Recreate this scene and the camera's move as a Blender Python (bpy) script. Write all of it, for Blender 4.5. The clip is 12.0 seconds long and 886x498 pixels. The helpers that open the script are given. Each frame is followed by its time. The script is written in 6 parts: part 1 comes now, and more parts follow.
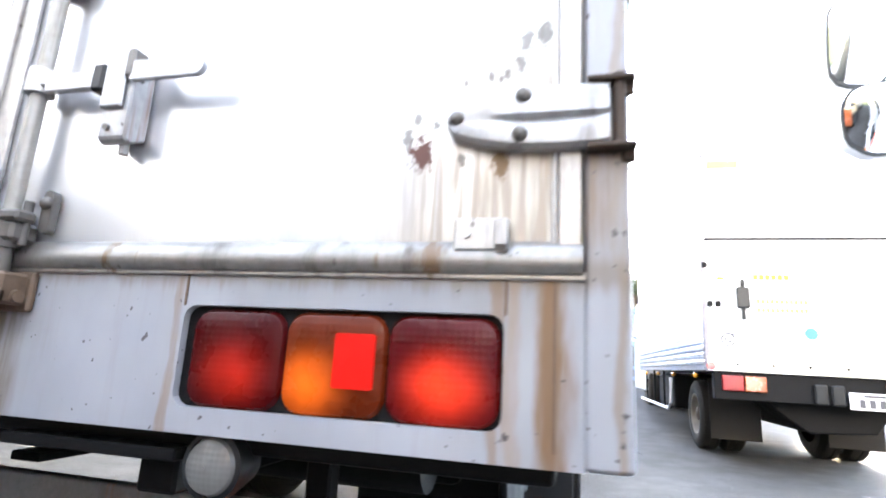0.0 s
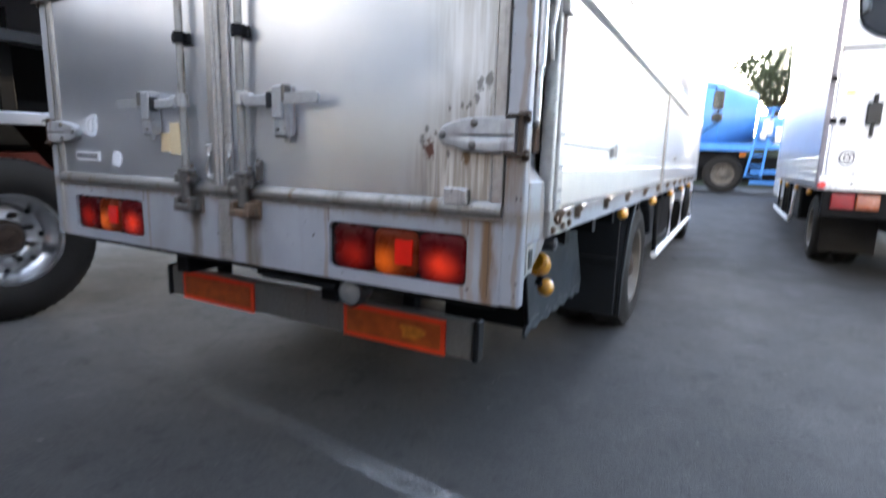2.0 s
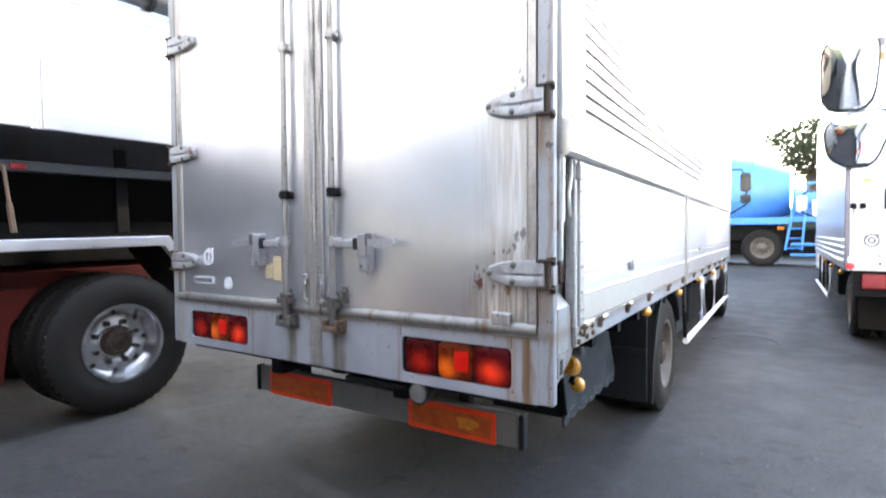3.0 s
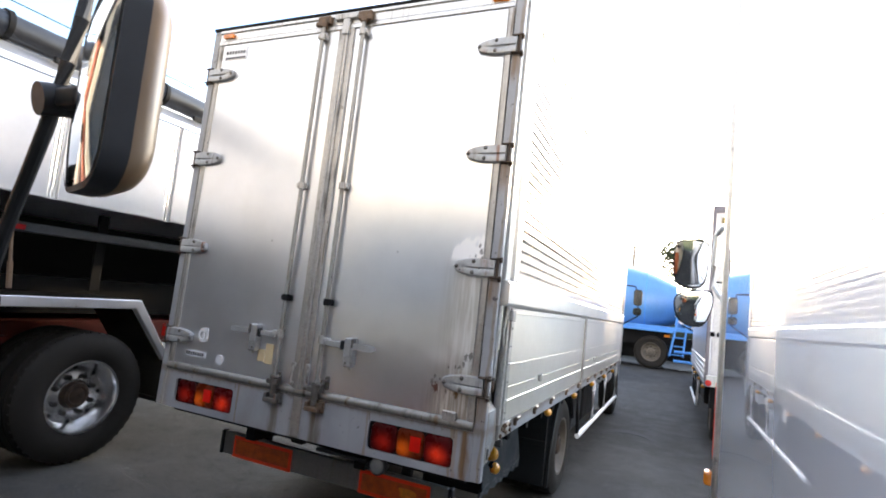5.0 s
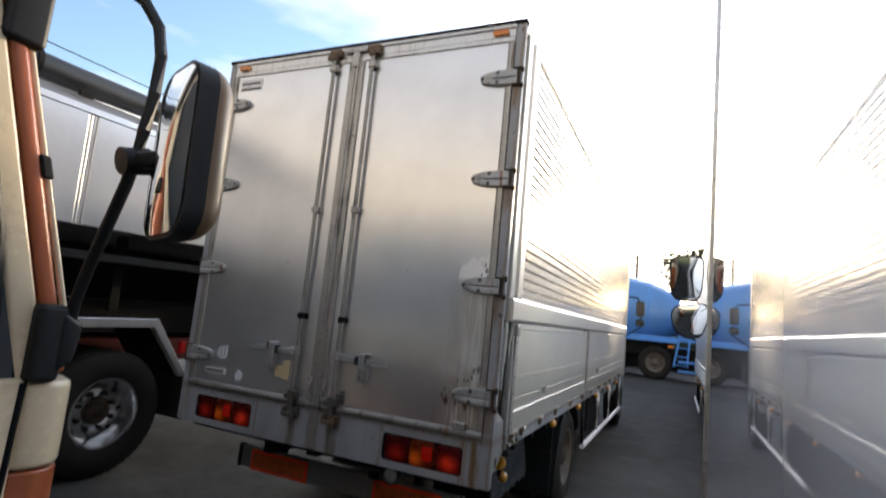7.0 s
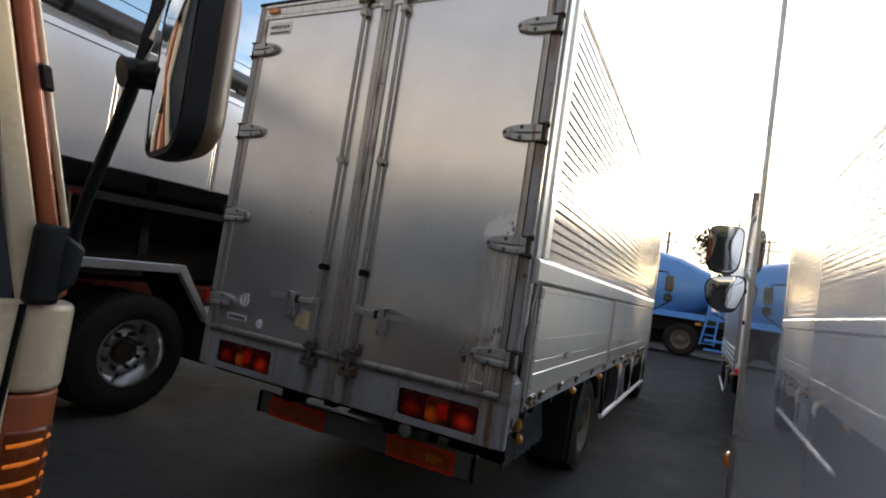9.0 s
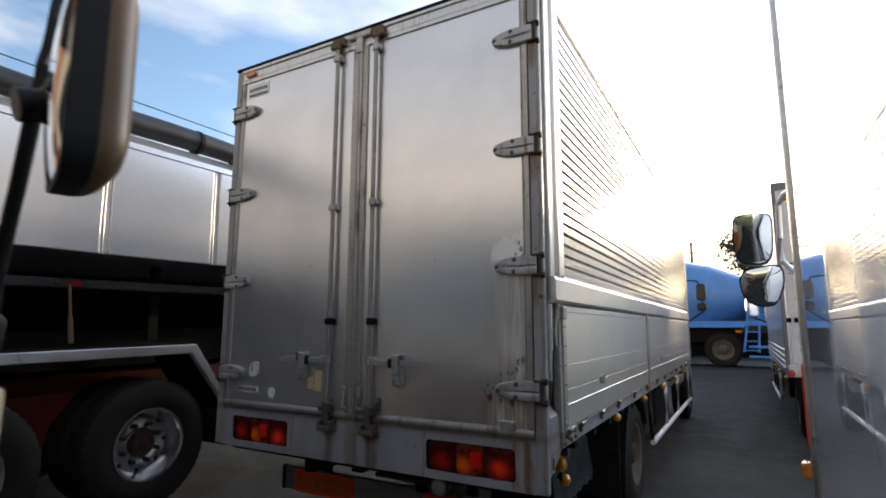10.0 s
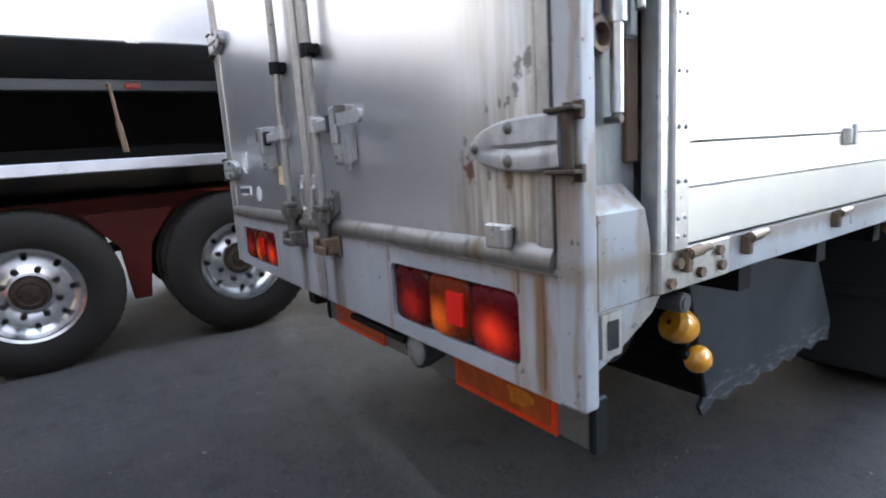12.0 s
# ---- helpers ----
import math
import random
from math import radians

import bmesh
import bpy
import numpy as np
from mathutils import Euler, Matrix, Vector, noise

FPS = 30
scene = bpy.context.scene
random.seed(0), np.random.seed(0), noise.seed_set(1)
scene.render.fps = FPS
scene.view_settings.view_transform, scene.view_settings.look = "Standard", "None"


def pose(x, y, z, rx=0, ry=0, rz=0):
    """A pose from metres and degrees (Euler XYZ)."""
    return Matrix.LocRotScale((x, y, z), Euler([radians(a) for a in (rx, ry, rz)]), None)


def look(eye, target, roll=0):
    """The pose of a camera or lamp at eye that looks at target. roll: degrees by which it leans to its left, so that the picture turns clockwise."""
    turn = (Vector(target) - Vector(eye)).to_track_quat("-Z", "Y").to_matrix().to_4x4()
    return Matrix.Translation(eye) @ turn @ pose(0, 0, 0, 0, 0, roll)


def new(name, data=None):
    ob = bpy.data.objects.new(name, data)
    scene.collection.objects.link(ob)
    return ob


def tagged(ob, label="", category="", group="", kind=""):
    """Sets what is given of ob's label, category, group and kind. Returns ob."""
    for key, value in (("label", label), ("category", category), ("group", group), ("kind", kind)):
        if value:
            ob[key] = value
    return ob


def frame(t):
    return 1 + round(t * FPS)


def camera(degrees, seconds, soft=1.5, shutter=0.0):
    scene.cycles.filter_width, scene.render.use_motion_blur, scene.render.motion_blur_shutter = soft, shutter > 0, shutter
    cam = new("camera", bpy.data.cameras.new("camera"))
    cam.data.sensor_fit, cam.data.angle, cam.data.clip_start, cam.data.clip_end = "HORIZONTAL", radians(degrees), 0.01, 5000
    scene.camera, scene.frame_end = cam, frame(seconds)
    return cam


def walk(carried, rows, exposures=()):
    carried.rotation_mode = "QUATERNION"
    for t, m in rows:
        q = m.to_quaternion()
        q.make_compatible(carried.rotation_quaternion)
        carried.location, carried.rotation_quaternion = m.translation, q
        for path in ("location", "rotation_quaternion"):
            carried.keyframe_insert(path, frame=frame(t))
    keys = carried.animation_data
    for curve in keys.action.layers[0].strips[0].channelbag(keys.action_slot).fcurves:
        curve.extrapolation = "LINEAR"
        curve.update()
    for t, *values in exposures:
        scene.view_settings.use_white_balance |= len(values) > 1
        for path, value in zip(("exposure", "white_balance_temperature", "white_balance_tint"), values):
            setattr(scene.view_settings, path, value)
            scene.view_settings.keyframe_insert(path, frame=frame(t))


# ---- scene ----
cam = camera(80.0, 12.0, soft=1.8, shutter=0.35)
PATH = [
    (0, (-0.077, -0.738, 0.928), (-0.556, 1.158, 1.349), 3.2),
    (0.3, (0.062, -0.868, 0.996), (-0.427, 1.036, 1.365), 4.5),
    (0.5, (0.152, -0.938, 1.035), (-0.367, 0.974, 1.311), 3.4),
    (0.7, (0.242, -0.972, 1.059), (-0.207, 0.971, 1.215), 1.9),
    (1, (0.362, -1.006, 1.086), (-0.122, 0.933, 1.178), 1.4),
    (1.2, (0.418, -1.049, 1.11), (-0.269, 0.821, 1.294), 1.1),
    (1.5, (0.472, -1.138, 1.15), (-0.447, 0.637, 1.219), 0.9),
    (1.8, (0.484, -1.278, 1.19), (-0.373, 0.524, 1.057), 1.7),
    (2, (0.491, -1.379, 1.221), (-0.441, 0.357, 0.878), 1.7),
    (2.2, (0.513, -1.476, 1.261), (-0.399, 0.22, 0.721), -0.9),
    (2.5, (0.562, -1.615, 1.328), (-0.453, 0.058, 0.915), -1.9),
    (2.8, (0.638, -1.735, 1.395), (-0.4, -0.037, 1.196), -0.6),
    (3, (0.684, -1.807, 1.436), (-0.394, -0.123, 1.377), -0.4),
    (3.3, (0.721, -1.893, 1.489), (-0.166, -0.101, 1.519), 1.1),
    (3.5, (0.736, -1.961, 1.518), (-0.131, -0.16, 1.584), 2.6),
    (3.7, (0.737, -2.1, 1.523), (-0.138, -0.312, 1.711), 3.5),
    (5.3, (0.871, -2.769, 1.707), (0.072, -0.95, 1.939), 7.4),
    (5.5, (0.85, -2.812, 1.71), (0.029, -1.023, 2.065), 9.5),
    (5.7, (0.865, -2.841, 1.713), (0.059, -1.05, 2.092), 9.3),
    (6, (0.893, -2.872, 1.715), (0.122, -1.039, 1.929), 7.3),
    (6.2, (0.897, -2.876, 1.714), (0.081, -1.067, 1.966), 8.3),
    (6.5, (0.896, -2.871, 1.711), (0.008, -1.112, 2.053), 11.1),
    (6.8, (0.903, -2.876, 1.708), (0.023, -1.113, 2.048), 8.7),
    (7, (0.907, -2.88, 1.705), (0.081, -1.077, 1.963), 5.6),
    (7.2, (0.9, -2.878, 1.698), (0.082, -1.061, 1.862), 6.1),
    (8.8, (0.888, -2.797, 1.67), (-0.017, -1.023, 1.85), 9),
    (9, (0.88, -2.773, 1.656), (-0.029, -0.996, 1.775), 8.6),
    (9.5, (0.878, -2.721, 1.631), (-0.086, -0.972, 1.738), 4.4),
    (10, (0.864, -2.55, 1.595), (-0.113, -0.83, 1.889), 0.2),
    (10.2, (0.847, -2.412, 1.569), (-0.15, -0.687, 1.741), 0.4),
    (10.5, (0.819, -2.153, 1.525), (-0.196, -0.43, 1.481), -1.4),
    (10.7, (0.812, -1.962, 1.503), (-0.281, -0.288, 1.462), -0.5),
    (11, (0.792, -1.661, 1.467), (-0.504, -0.142, 1.354), -1.1),
    (11.2, (0.743, -1.47, 1.432), (-0.666, -0.067, 1.215), -1.7),
    (11.5, (0.656, -1.181, 1.373), (-0.833, 0.123, 1.088), -0.6),
    (11.7, (0.617, -0.979, 1.334), (-0.916, 0.243, 0.938), -3),
    (12, (0.589, -0.69, 1.265), (-1.041, 0.421, 0.936), -3.6),
]
EXPOSURES = [(0.0, 3.6, 6500, 10), (1.0, 2.6, 6400, 10), (1.6, 2.36, 6200, 10), (2.05, 2.2, 6100, 10), (2.6, 2.6, 6200, 10), (3.6, 2.48, 6350, 10),
             (5.5, 1.15, 6700, 10), (6.0, 0.78, 6750, 10), (6.5, 0.58, 6800, 10), (7.2, 0.28, 6850, 10), (9.0, -0.16, 6850, 10), (10.0, 0.04, 6700, 10), (10.5, 0.0, 6750, 10), (11.1, 0.5, 6750, 10), (11.5, 0.98, 6650, 10), (12.0, 2.2, 6350, 10)]
walk(cam, [(t, look(eye, target, roll)) for t, eye, target, roll in PATH], EXPOSURES)

# world and sun: a low evening sun ahead, a little to the right, hidden behind the parked lorry
SUN_AZ, SUN_EL = radians(11.3), radians(10.5)
world = bpy.data.worlds.new("sky")
scene.world = world
world.use_nodes = True
wn = world.node_tree.nodes
sky = wn.new("ShaderNodeTexSky")
sky.sky_type, sky.sun_disc = "NISHITA", False
sky.sun_elevation, sky.sun_rotation = SUN_EL, SUN_AZ
sky.air_density, sky.dust_density, sky.ozone_density = 1.0, 0.6, 2.5
wl = world.node_tree.links

# thin evening cloud over the clear sky: warm at the horizon, blue-grey overhead, open in places
way = wn.new("ShaderNodeTexCoord").outputs["Generated"]
axes = wn.new("ShaderNodeSeparateXYZ")
wl.new(way, axes.inputs[0])
ramp = wn.new("ShaderNodeValToRGB")
ramp.color_ramp.elements[0].position, ramp.color_ramp.elements[0].color = 0.0, (0.22, 0.23, 0.27, 1)
ramp.color_ramp.elements[1].position, ramp.color_ramp.elements[1].color = 1.0, (0.46, 0.54, 0.74, 1)
for at, c in ((0.08, (0.36, 0.37, 0.41, 1)), (0.13, (0.85, 0.72, 0.58, 1)), (0.19, (1.9, 1.47, 0.98, 1)), (0.25, (1.85, 1.5, 1.08, 1)), (0.34, (0.98, 0.98, 1.02, 1)), (0.55, (0.80, 0.86, 1.0, 1))):
    ramp.color_ramp.elements.new(at).color = c
wl.new(axes.outputs[2], ramp.inputs[0])
stretch = wn.new("ShaderNodeMapping")
stretch.inputs["Scale"].default_value = (1.0, 1.0, 3.0)
wl.new(way, stretch.inputs[0])
cloud = wn.new("ShaderNodeTexNoise")
cloud.inputs["Scale"].default_value, cloud.inputs["Detail"].default_value = 1.9, 6.0
wl.new(stretch.outputs[0], cloud.inputs[0])
cover = wn.new("ShaderNodeMapRange")
for k, v in enumerate((0, 0.40, 0.58, 0.05, 0.97)):
    cover.inputs[k].default_value = v
wl.new(cloud.outputs[0], cover.inputs[0])
behind = wn.new("ShaderNodeMapRange")
for k, v in enumerate((0, 0.25, -0.2, 0.0, 0.95)):
    behind.inputs[k].default_value = v
wl.new(axes.outputs[1], behind.inputs[0])
closed = wn.new("ShaderNodeMath")
closed.operation = "MAXIMUM"
wl.new(cover.outputs[0], closed.inputs[0])
wl.new(behind.outputs[0], closed.inputs[1])
dim = wn.new("ShaderNodeVectorMath")
dim.operation = "SCALE"
dim.inputs["Scale"].default_value = 0.27
wl.new(sky.outputs[0], dim.inputs[0])
both = wn.new("ShaderNodeMix")
both.data_type = "RGBA"
wl.new(closed.outputs[0], both.inputs[0])
wl.new(dim.outputs[0], both.inputs[6])
wl.new(ramp.outputs[0], both.inputs[7])
# the haze glows round the sun behind the thin cloud
toward = wn.new("ShaderNodeVectorMath")
toward.operation = "DOT_PRODUCT"
sun_dir = Vector((math.sin(SUN_AZ) * math.cos(SUN_EL), math.cos(SUN_AZ) * math.cos(SUN_EL), math.sin(SUN_EL)))
wl.new(way, toward.inputs[0])
toward.inputs[1].default_value = sun_dir
near_sun = wn.new("ShaderNodeMapRange")
near_sun.interpolation_type = "SMOOTHERSTEP"
for k, v in enumerate((0, 0.6, 1.0, 1.0, 3.0)):
    near_sun.inputs[k].default_value = v
wl.new(toward.outputs["Value"], near_sun.inputs[0])
hazy = wn.new("ShaderNodeVectorMath")
hazy.operation = "SCALE"
# the half of the sky on the sun's side is the brighter one
ahead = wn.new("ShaderNodeMapRange")
for k, v in enumerate((0, -0.5, 0.6, 0.78, 1.3)):
    ahead.inputs[k].default_value = v
wl.new(axes.outputs[1], ahead.inputs[0])
glow = wn.new("ShaderNodeMath")
glow.operation = "MULTIPLY"
wl.new(ahead.outputs[0], glow.inputs[0])
wl.new(near_sun.outputs[0], glow.inputs[1])
wl.new(both.outputs[2], hazy.inputs[0])
wl.new(glow.outputs[0], hazy.inputs["Scale"])
wl.new(hazy.outputs[0], wn["Background"].inputs["Color"])
wn["Background"].inputs["Strength"].default_value = 1.0
sun = new("sun", bpy.data.lights.new("sun", "SUN"))
sun.data.energy, sun.data.angle, sun.data.color = 3.2, radians(1.5), (1.0, 0.8, 0.55)
sun.rotation_euler = sun_dir.to_track_quat("Z", "Y").to_euler()


# ---- materials ----
class Nodes:
    """A short hand for node materials."""

    def __init__(self, name):
        self.mat = bpy.data.materials.new(name)
        self.mat.use_nodes = True
        self.n, self.l = self.mat.node_tree.nodes, self.mat.node_tree.links
        self.bsdf = self.n["Principled BSDF"]
        self.co = self.n.new("ShaderNodeTexCoord").outputs["Object"]

    def put(self, socket, value):
        if hasattr(value, "node"):
            self.l.new(value, socket)
        elif isinstance(value, (tuple, list)) and len(value) == 3 and socket.type == "RGBA":
            socket.default_value = (*value, 1)
        else:
            socket.default_value = value

    def set(self, **kw):
        for key, value in kw.items():
            self.put(self.bsdf.inputs[key.replace("_", " ")], value)
        return self

    def math(self, op, a, b=0.0, c=0.0):
        node = self.n.new("ShaderNodeMath")
        node.operation = op
        for k, v in enumerate((a, b, c)):
            self.put(node.inputs[k], v)
        return node.outputs[0]

    def split(self):
        node = self.n.new("ShaderNodeSeparateXYZ")
        self.l.new(self.co, node.inputs[0])
        return node.outputs

    def noise(self, scale, stretch=(1, 1, 1), detail=4.0, rough=0.55):
        m = self.n.new("ShaderNodeMapping")
        m.inputs["Scale"].default_value = stretch
        self.l.new(self.co, m.inputs[0])
        t = self.n.new("ShaderNodeTexNoise")
        t.inputs["Scale"].default_value, t.inputs["Detail"].default_value, t.inputs["Roughness"].default_value = scale, detail, rough
        self.l.new(m.outputs[0], t.inputs[0])
        return t.outputs[0]

    def cells(self, scale, feature="F1", stretch=(1, 1, 1)):
        m = self.n.new("ShaderNodeMapping")
        m.inputs["Scale"].default_value = stretch
        self.l.new(self.co, m.inputs[0])
        t = self.n.new("ShaderNodeTexVoronoi")
        t.feature = feature
        t.inputs["Scale"].default_value = scale
        self.l.new(m.outputs[0], t.inputs[0])
        return t.outputs["Distance"]

    def step(self, value, lo, hi, a=0.0, b=1.0):
        node = self.n.new("ShaderNodeMapRange")
        node.interpolation_type = "SMOOTHSTEP"
        for k, v in enumerate((value, lo, hi, a, b)):
            self.put(node.inputs[k], v)
        return node.outputs[0]

    def mix(self, f, a, b):
        node = self.n.new("ShaderNodeMix")
        node.data_type = "RGBA"
        self.put(node.inputs[0], f)
        self.put(node.inputs[6], a)
        self.put(node.inputs[7], b)
        return node.outputs[2]

    def bump(self, height, strength=0.2, distance=0.002):
        node = self.n.new("ShaderNodeBump")
        node.inputs["Strength"].default_value, node.inputs["Distance"].default_value = strength, distance
        self.put(node.inputs["Height"], height)
        self.l.new(node.outputs[0], self.bsdf.inputs["Normal"])
        return self


def plain(name, c, rough=0.5, metal=0.0, var=0.15, scale=6.0, grain=0.1, coat=0.0, spec=0.5, even=False):
    """A surface with large blotches, fine grain and a little relief."""
    k = Nodes(name)
    big, fine = k.noise(scale), k.noise(scale * 14, detail=2.0)
    f = k.math("ADD", k.math("MULTIPLY", big, 0.7), k.math("MULTIPLY", fine, 0.3))
    dark, light = [v * (1 - var) for v in c], [min(1, v * (1 + var)) for v in c]
    k.set(Base_Color=k.mix(k.step(f, 0.3, 0.7), tuple(dark), tuple(light)), Metallic=metal, Coat_Weight=coat, Coat_Roughness=0.015, Specular_IOR_Level=spec)
    swing = 0.012 if even else 0.08
    k.set(Roughness=k.step(big if even else f, 0.25, 0.75, max(0.015, rough - swing), min(1, rough + swing)))
    k.bump(fine, grain, 0.002)
    return k.mat


def dirty(name, c, rough=0.45, metal=0.0, grime=(0.09, 0.07, 0.05), rust=(0.19, 0.075, 0.025), amount=0.5, chips=0.7, coat=0.0):
    """Paint or metal with vertical run-down grime, rust stains and dark chips."""
    k = Nodes(name)
    streak = k.noise(9.0, (3.0, 3.0, 0.35), 5.0)
    cloud = k.noise(3.0)
    fine = k.noise(55.0, detail=3.0)
    col = k.mix(k.step(fine, 0.3, 0.7), tuple(v * 0.9 for v in c), tuple(min(1, v * 1.06) for v in c))
    dirt = k.math("MULTIPLY", k.step(streak, 0.5, 0.78), k.step(cloud, 0.35, 0.7))
    col = k.mix(k.math("MULTIPLY", dirt, amount), col, grime)
    run = k.math("MULTIPLY", k.step(k.noise(5.0, (4.0, 4.0, 0.25), 4.0), 0.62, 0.74), amount)
    col = k.mix(run, col, rust)
    chip = k.math("MULTIPLY", k.step(k.noise(38.0, (1, 1, 0.7), 2.0), 0.71, 0.73), chips)
    col = k.mix(chip, col, (0.05, 0.035, 0.028))
    k.set(Base_Color=col, Metallic=k.math("MULTIPLY", k.math("SUBTRACT", 1.0, k.math("MAXIMUM", chip, run)), metal), Coat_Weight=coat, Coat_Roughness=0.1)
    k.set(Roughness=k.math("ADD", k.step(cloud, 0.3, 0.7, rough - 0.06, rough + 0.08), k.math("MULTIPLY", dirt, 0.25)))
    k.bump(k.math("ADD", k.math("MULTIPLY", fine, 0.15), k.math("MULTIPLY", chip, -2.0)), 0.1, 0.002)
    return k.mat


def door_sheet():
    """Brushed aluminium with scraped, sealed and stained areas beside the hinges of the right-hand door."""
    k = Nodes("aluminium door sheet")
    x, y, z = k.split()
    cloud, fine = k.noise(2.2), k.noise(30.0, (1, 1, 0.25), 4.0)
    brush = k.noise(160.0, (1, 1, 0.04), 2.0)
    col = k.mix(k.step(cloud, 0.3, 0.7), (0.66, 0.67, 0.69), (0.74, 0.75, 0.77))

    runs = k.noise(24.0, (1.0, 1.0, 0.07), 5.0, 0.65)
    fine_runs = k.noise(70.0, (1.0, 1.0, 0.05), 3.0)
    edge = k.math("ADD", x, k.math("MULTIPLY", k.math("SUBTRACT", k.noise(6.0, (1, 1, 0.4), 2.0, 0.4), 0.5), 0.12))
    column = k.math("MULTIPLY", k.step(edge, -0.34, -0.12), k.step(k.math("ADD", z, k.math("MULTIPLY", runs, 0.3)), 2.2, 1.9))
    drips = k.math("MULTIPLY", k.step(edge, -0.40, -0.24), k.step(k.math("ADD", z, k.math("MULTIPLY", runs, 0.25)), 1.46, 1.3))
    rag = k.math("MULTIPLY", k.math("SUBTRACT", k.noise(75.0, detail=4.0, rough=0.7), 0.5), 3.2)

    def hole(cx, cz, r):
        dx, dz = k.math("DIVIDE", k.math("SUBTRACT", x, cx), r), k.math("DIVIDE", k.math("SUBTRACT", z, cz), r * 1.7)
        d = k.math("SQRT", k.math("ADD", k.math("MULTIPLY", dx, dx), k.math("MULTIPLY", dz, dz)))
        return k.step(k.math("ADD", d, rag), 1.15, 0.6)

    holes = k.math("MAXIMUM", hole(-0.305, 1.243, 0.019), hole(-0.182, 1.224, 0.014))
    mould = None
    for cx, cz, r in ((-0.24, 1.36, 0.007), (-0.2, 1.366, 0.008), (-0.185, 1.362, 0.006), (-0.177, 1.37, 0.008), (-0.147, 1.425, 0.016), (-0.12, 1.432, 0.018), (-0.155, 1.385, 0.012), (-0.315, 1.3, 0.01), (-0.285, 1.29, 0.008), (-0.242, 1.228, 0.009), (-0.33, 1.27, 0.014), (-0.12, 2.0, 0.014), (-0.13, 2.03, 0.01), (-0.11, 1.96, 0.012), (-0.15, 1.975, 0.008)):
        m = hole(cx, cz, r * 0.75)
        mould = m if mould is None else k.math("MAXIMUM", mould, m)
    lower = k.math("MULTIPLY", k.step(x, -1.1, -0.35), k.step(z, 1.14, 1.07))
    streaky = k.math("ADD", k.math("MULTIPLY", runs, 0.7), k.math("MULTIPLY", fine_runs, 0.3))
    stained = k.math("MULTIPLY", k.math("MAXIMUM", column, k.math("MULTIPLY", drips, 0.9)), k.step(streaky, 0.36, 0.5, 0.35, 0.95))
    pale = k.mix(k.step(z, 1.22, 1.38), (0.60, 0.57, 0.51), (0.58, 0.58, 0.555))
    col = k.mix(k.math("POWER", stained, 0.6), col, k.mix(k.step(streaky, 0.42, 0.6), k.mix(k.step(z, 1.25, 1.5), (0.2, 0.15, 0.09), (0.38, 0.36, 0.31)), pale))

    def smear(cx, cz, rx, rz):
        dx, dz = k.math("DIVIDE", k.math("SUBTRACT", x, cx), rx), k.math("DIVIDE", k.math("SUBTRACT", z, cz), rz)
        d = k.math("ADD", k.math("MULTIPLY", dx, dx), k.math("MULTIPLY", dz, dz))
        return k.math("MULTIPLY", k.math("EXPONENT", k.math("MULTIPLY", d, -1.0)), k.step(k.noise(11.0, (1, 1, 0.5), 2.0, 0.4), 0.2, 0.8))

    dab = k.math("MULTIPLY", k.step(k.math("ADD", smear(-0.17, 1.985, 0.11, 0.075), k.math("MULTIPLY", fine, 0.2)), 0.18, 0.26), k.step(z, 1.93, 1.96))
    sealed = k.math("MAXIMUM", k.math("MULTIPLY", k.math("MAXIMUM", smear(-0.27, 1.42, 0.08, 0.045), smear(-0.2, 1.5, 0.06, 0.09)), 0.8), k.math("MULTIPLY", dab, 1.0))
    col = k.mix(sealed, col, (0.86, 0.85, 0.83))
    spotty = k.noise(46.0, (1, 1, 0.45), 4.0, 0.6)
    near = k.math("MAXIMUM", smear(-0.17, 1.375, 0.12, 0.04), k.math("MAXIMUM", smear(-0.11, 1.99, 0.08, 0.06), smear(-0.12, 1.48, 0.05, 0.09)))
    spots = k.math("MULTIPLY", k.step(spotty, 0.6, 0.72), near)
    col = k.mix(spots, col, k.mix(k.step(cloud, 0.45, 0.55), (0.07, 0.06, 0.05), (0.13, 0.055, 0.03)))
    col = k.mix(k.math("MULTIPLY", lower, k.step(runs, 0.4, 0.7, 0.0, 0.5)), col, (0.2, 0.17, 0.13))
    scuff = k.step(k.cells(2.6), 0.035, 0.02)
    col = k.mix(k.math("MULTIPLY", scuff, 0.6), col, (0.12, 0.12, 0.13))
    col = k.mix(k.math("MULTIPLY", mould, 0.75), col, (0.07, 0.062, 0.05))
    col = k.mix(holes, col, k.mix(k.step(x, -0.25, -0.24), (0.085, 0.032, 0.02), (0.15, 0.095, 0.045)))
    spots = k.math("MAXIMUM", spots, k.math("MAXIMUM", mould, holes))
    off = k.math("MAXIMUM", k.math("MAXIMUM", k.math("POWER", stained, 1.8), k.math("MULTIPLY", sealed, 1.1)), spots)
    k.set(Base_Color=col, Metallic=k.math("SUBTRACT", 0.84, k.math("MULTIPLY", off, 0.7)))
    k.set(Roughness=k.math("ADD", k.step(fine, 0.2, 0.8, 0.277, 0.29), k.math("MULTIPLY", off, 0.25)))
    k.bump(k.math("ADD", k.math("MULTIPLY", brush, 0.004), k.math("MULTIPLY", spots, -0.1)), 0.12, 0.002)
    return k.mat


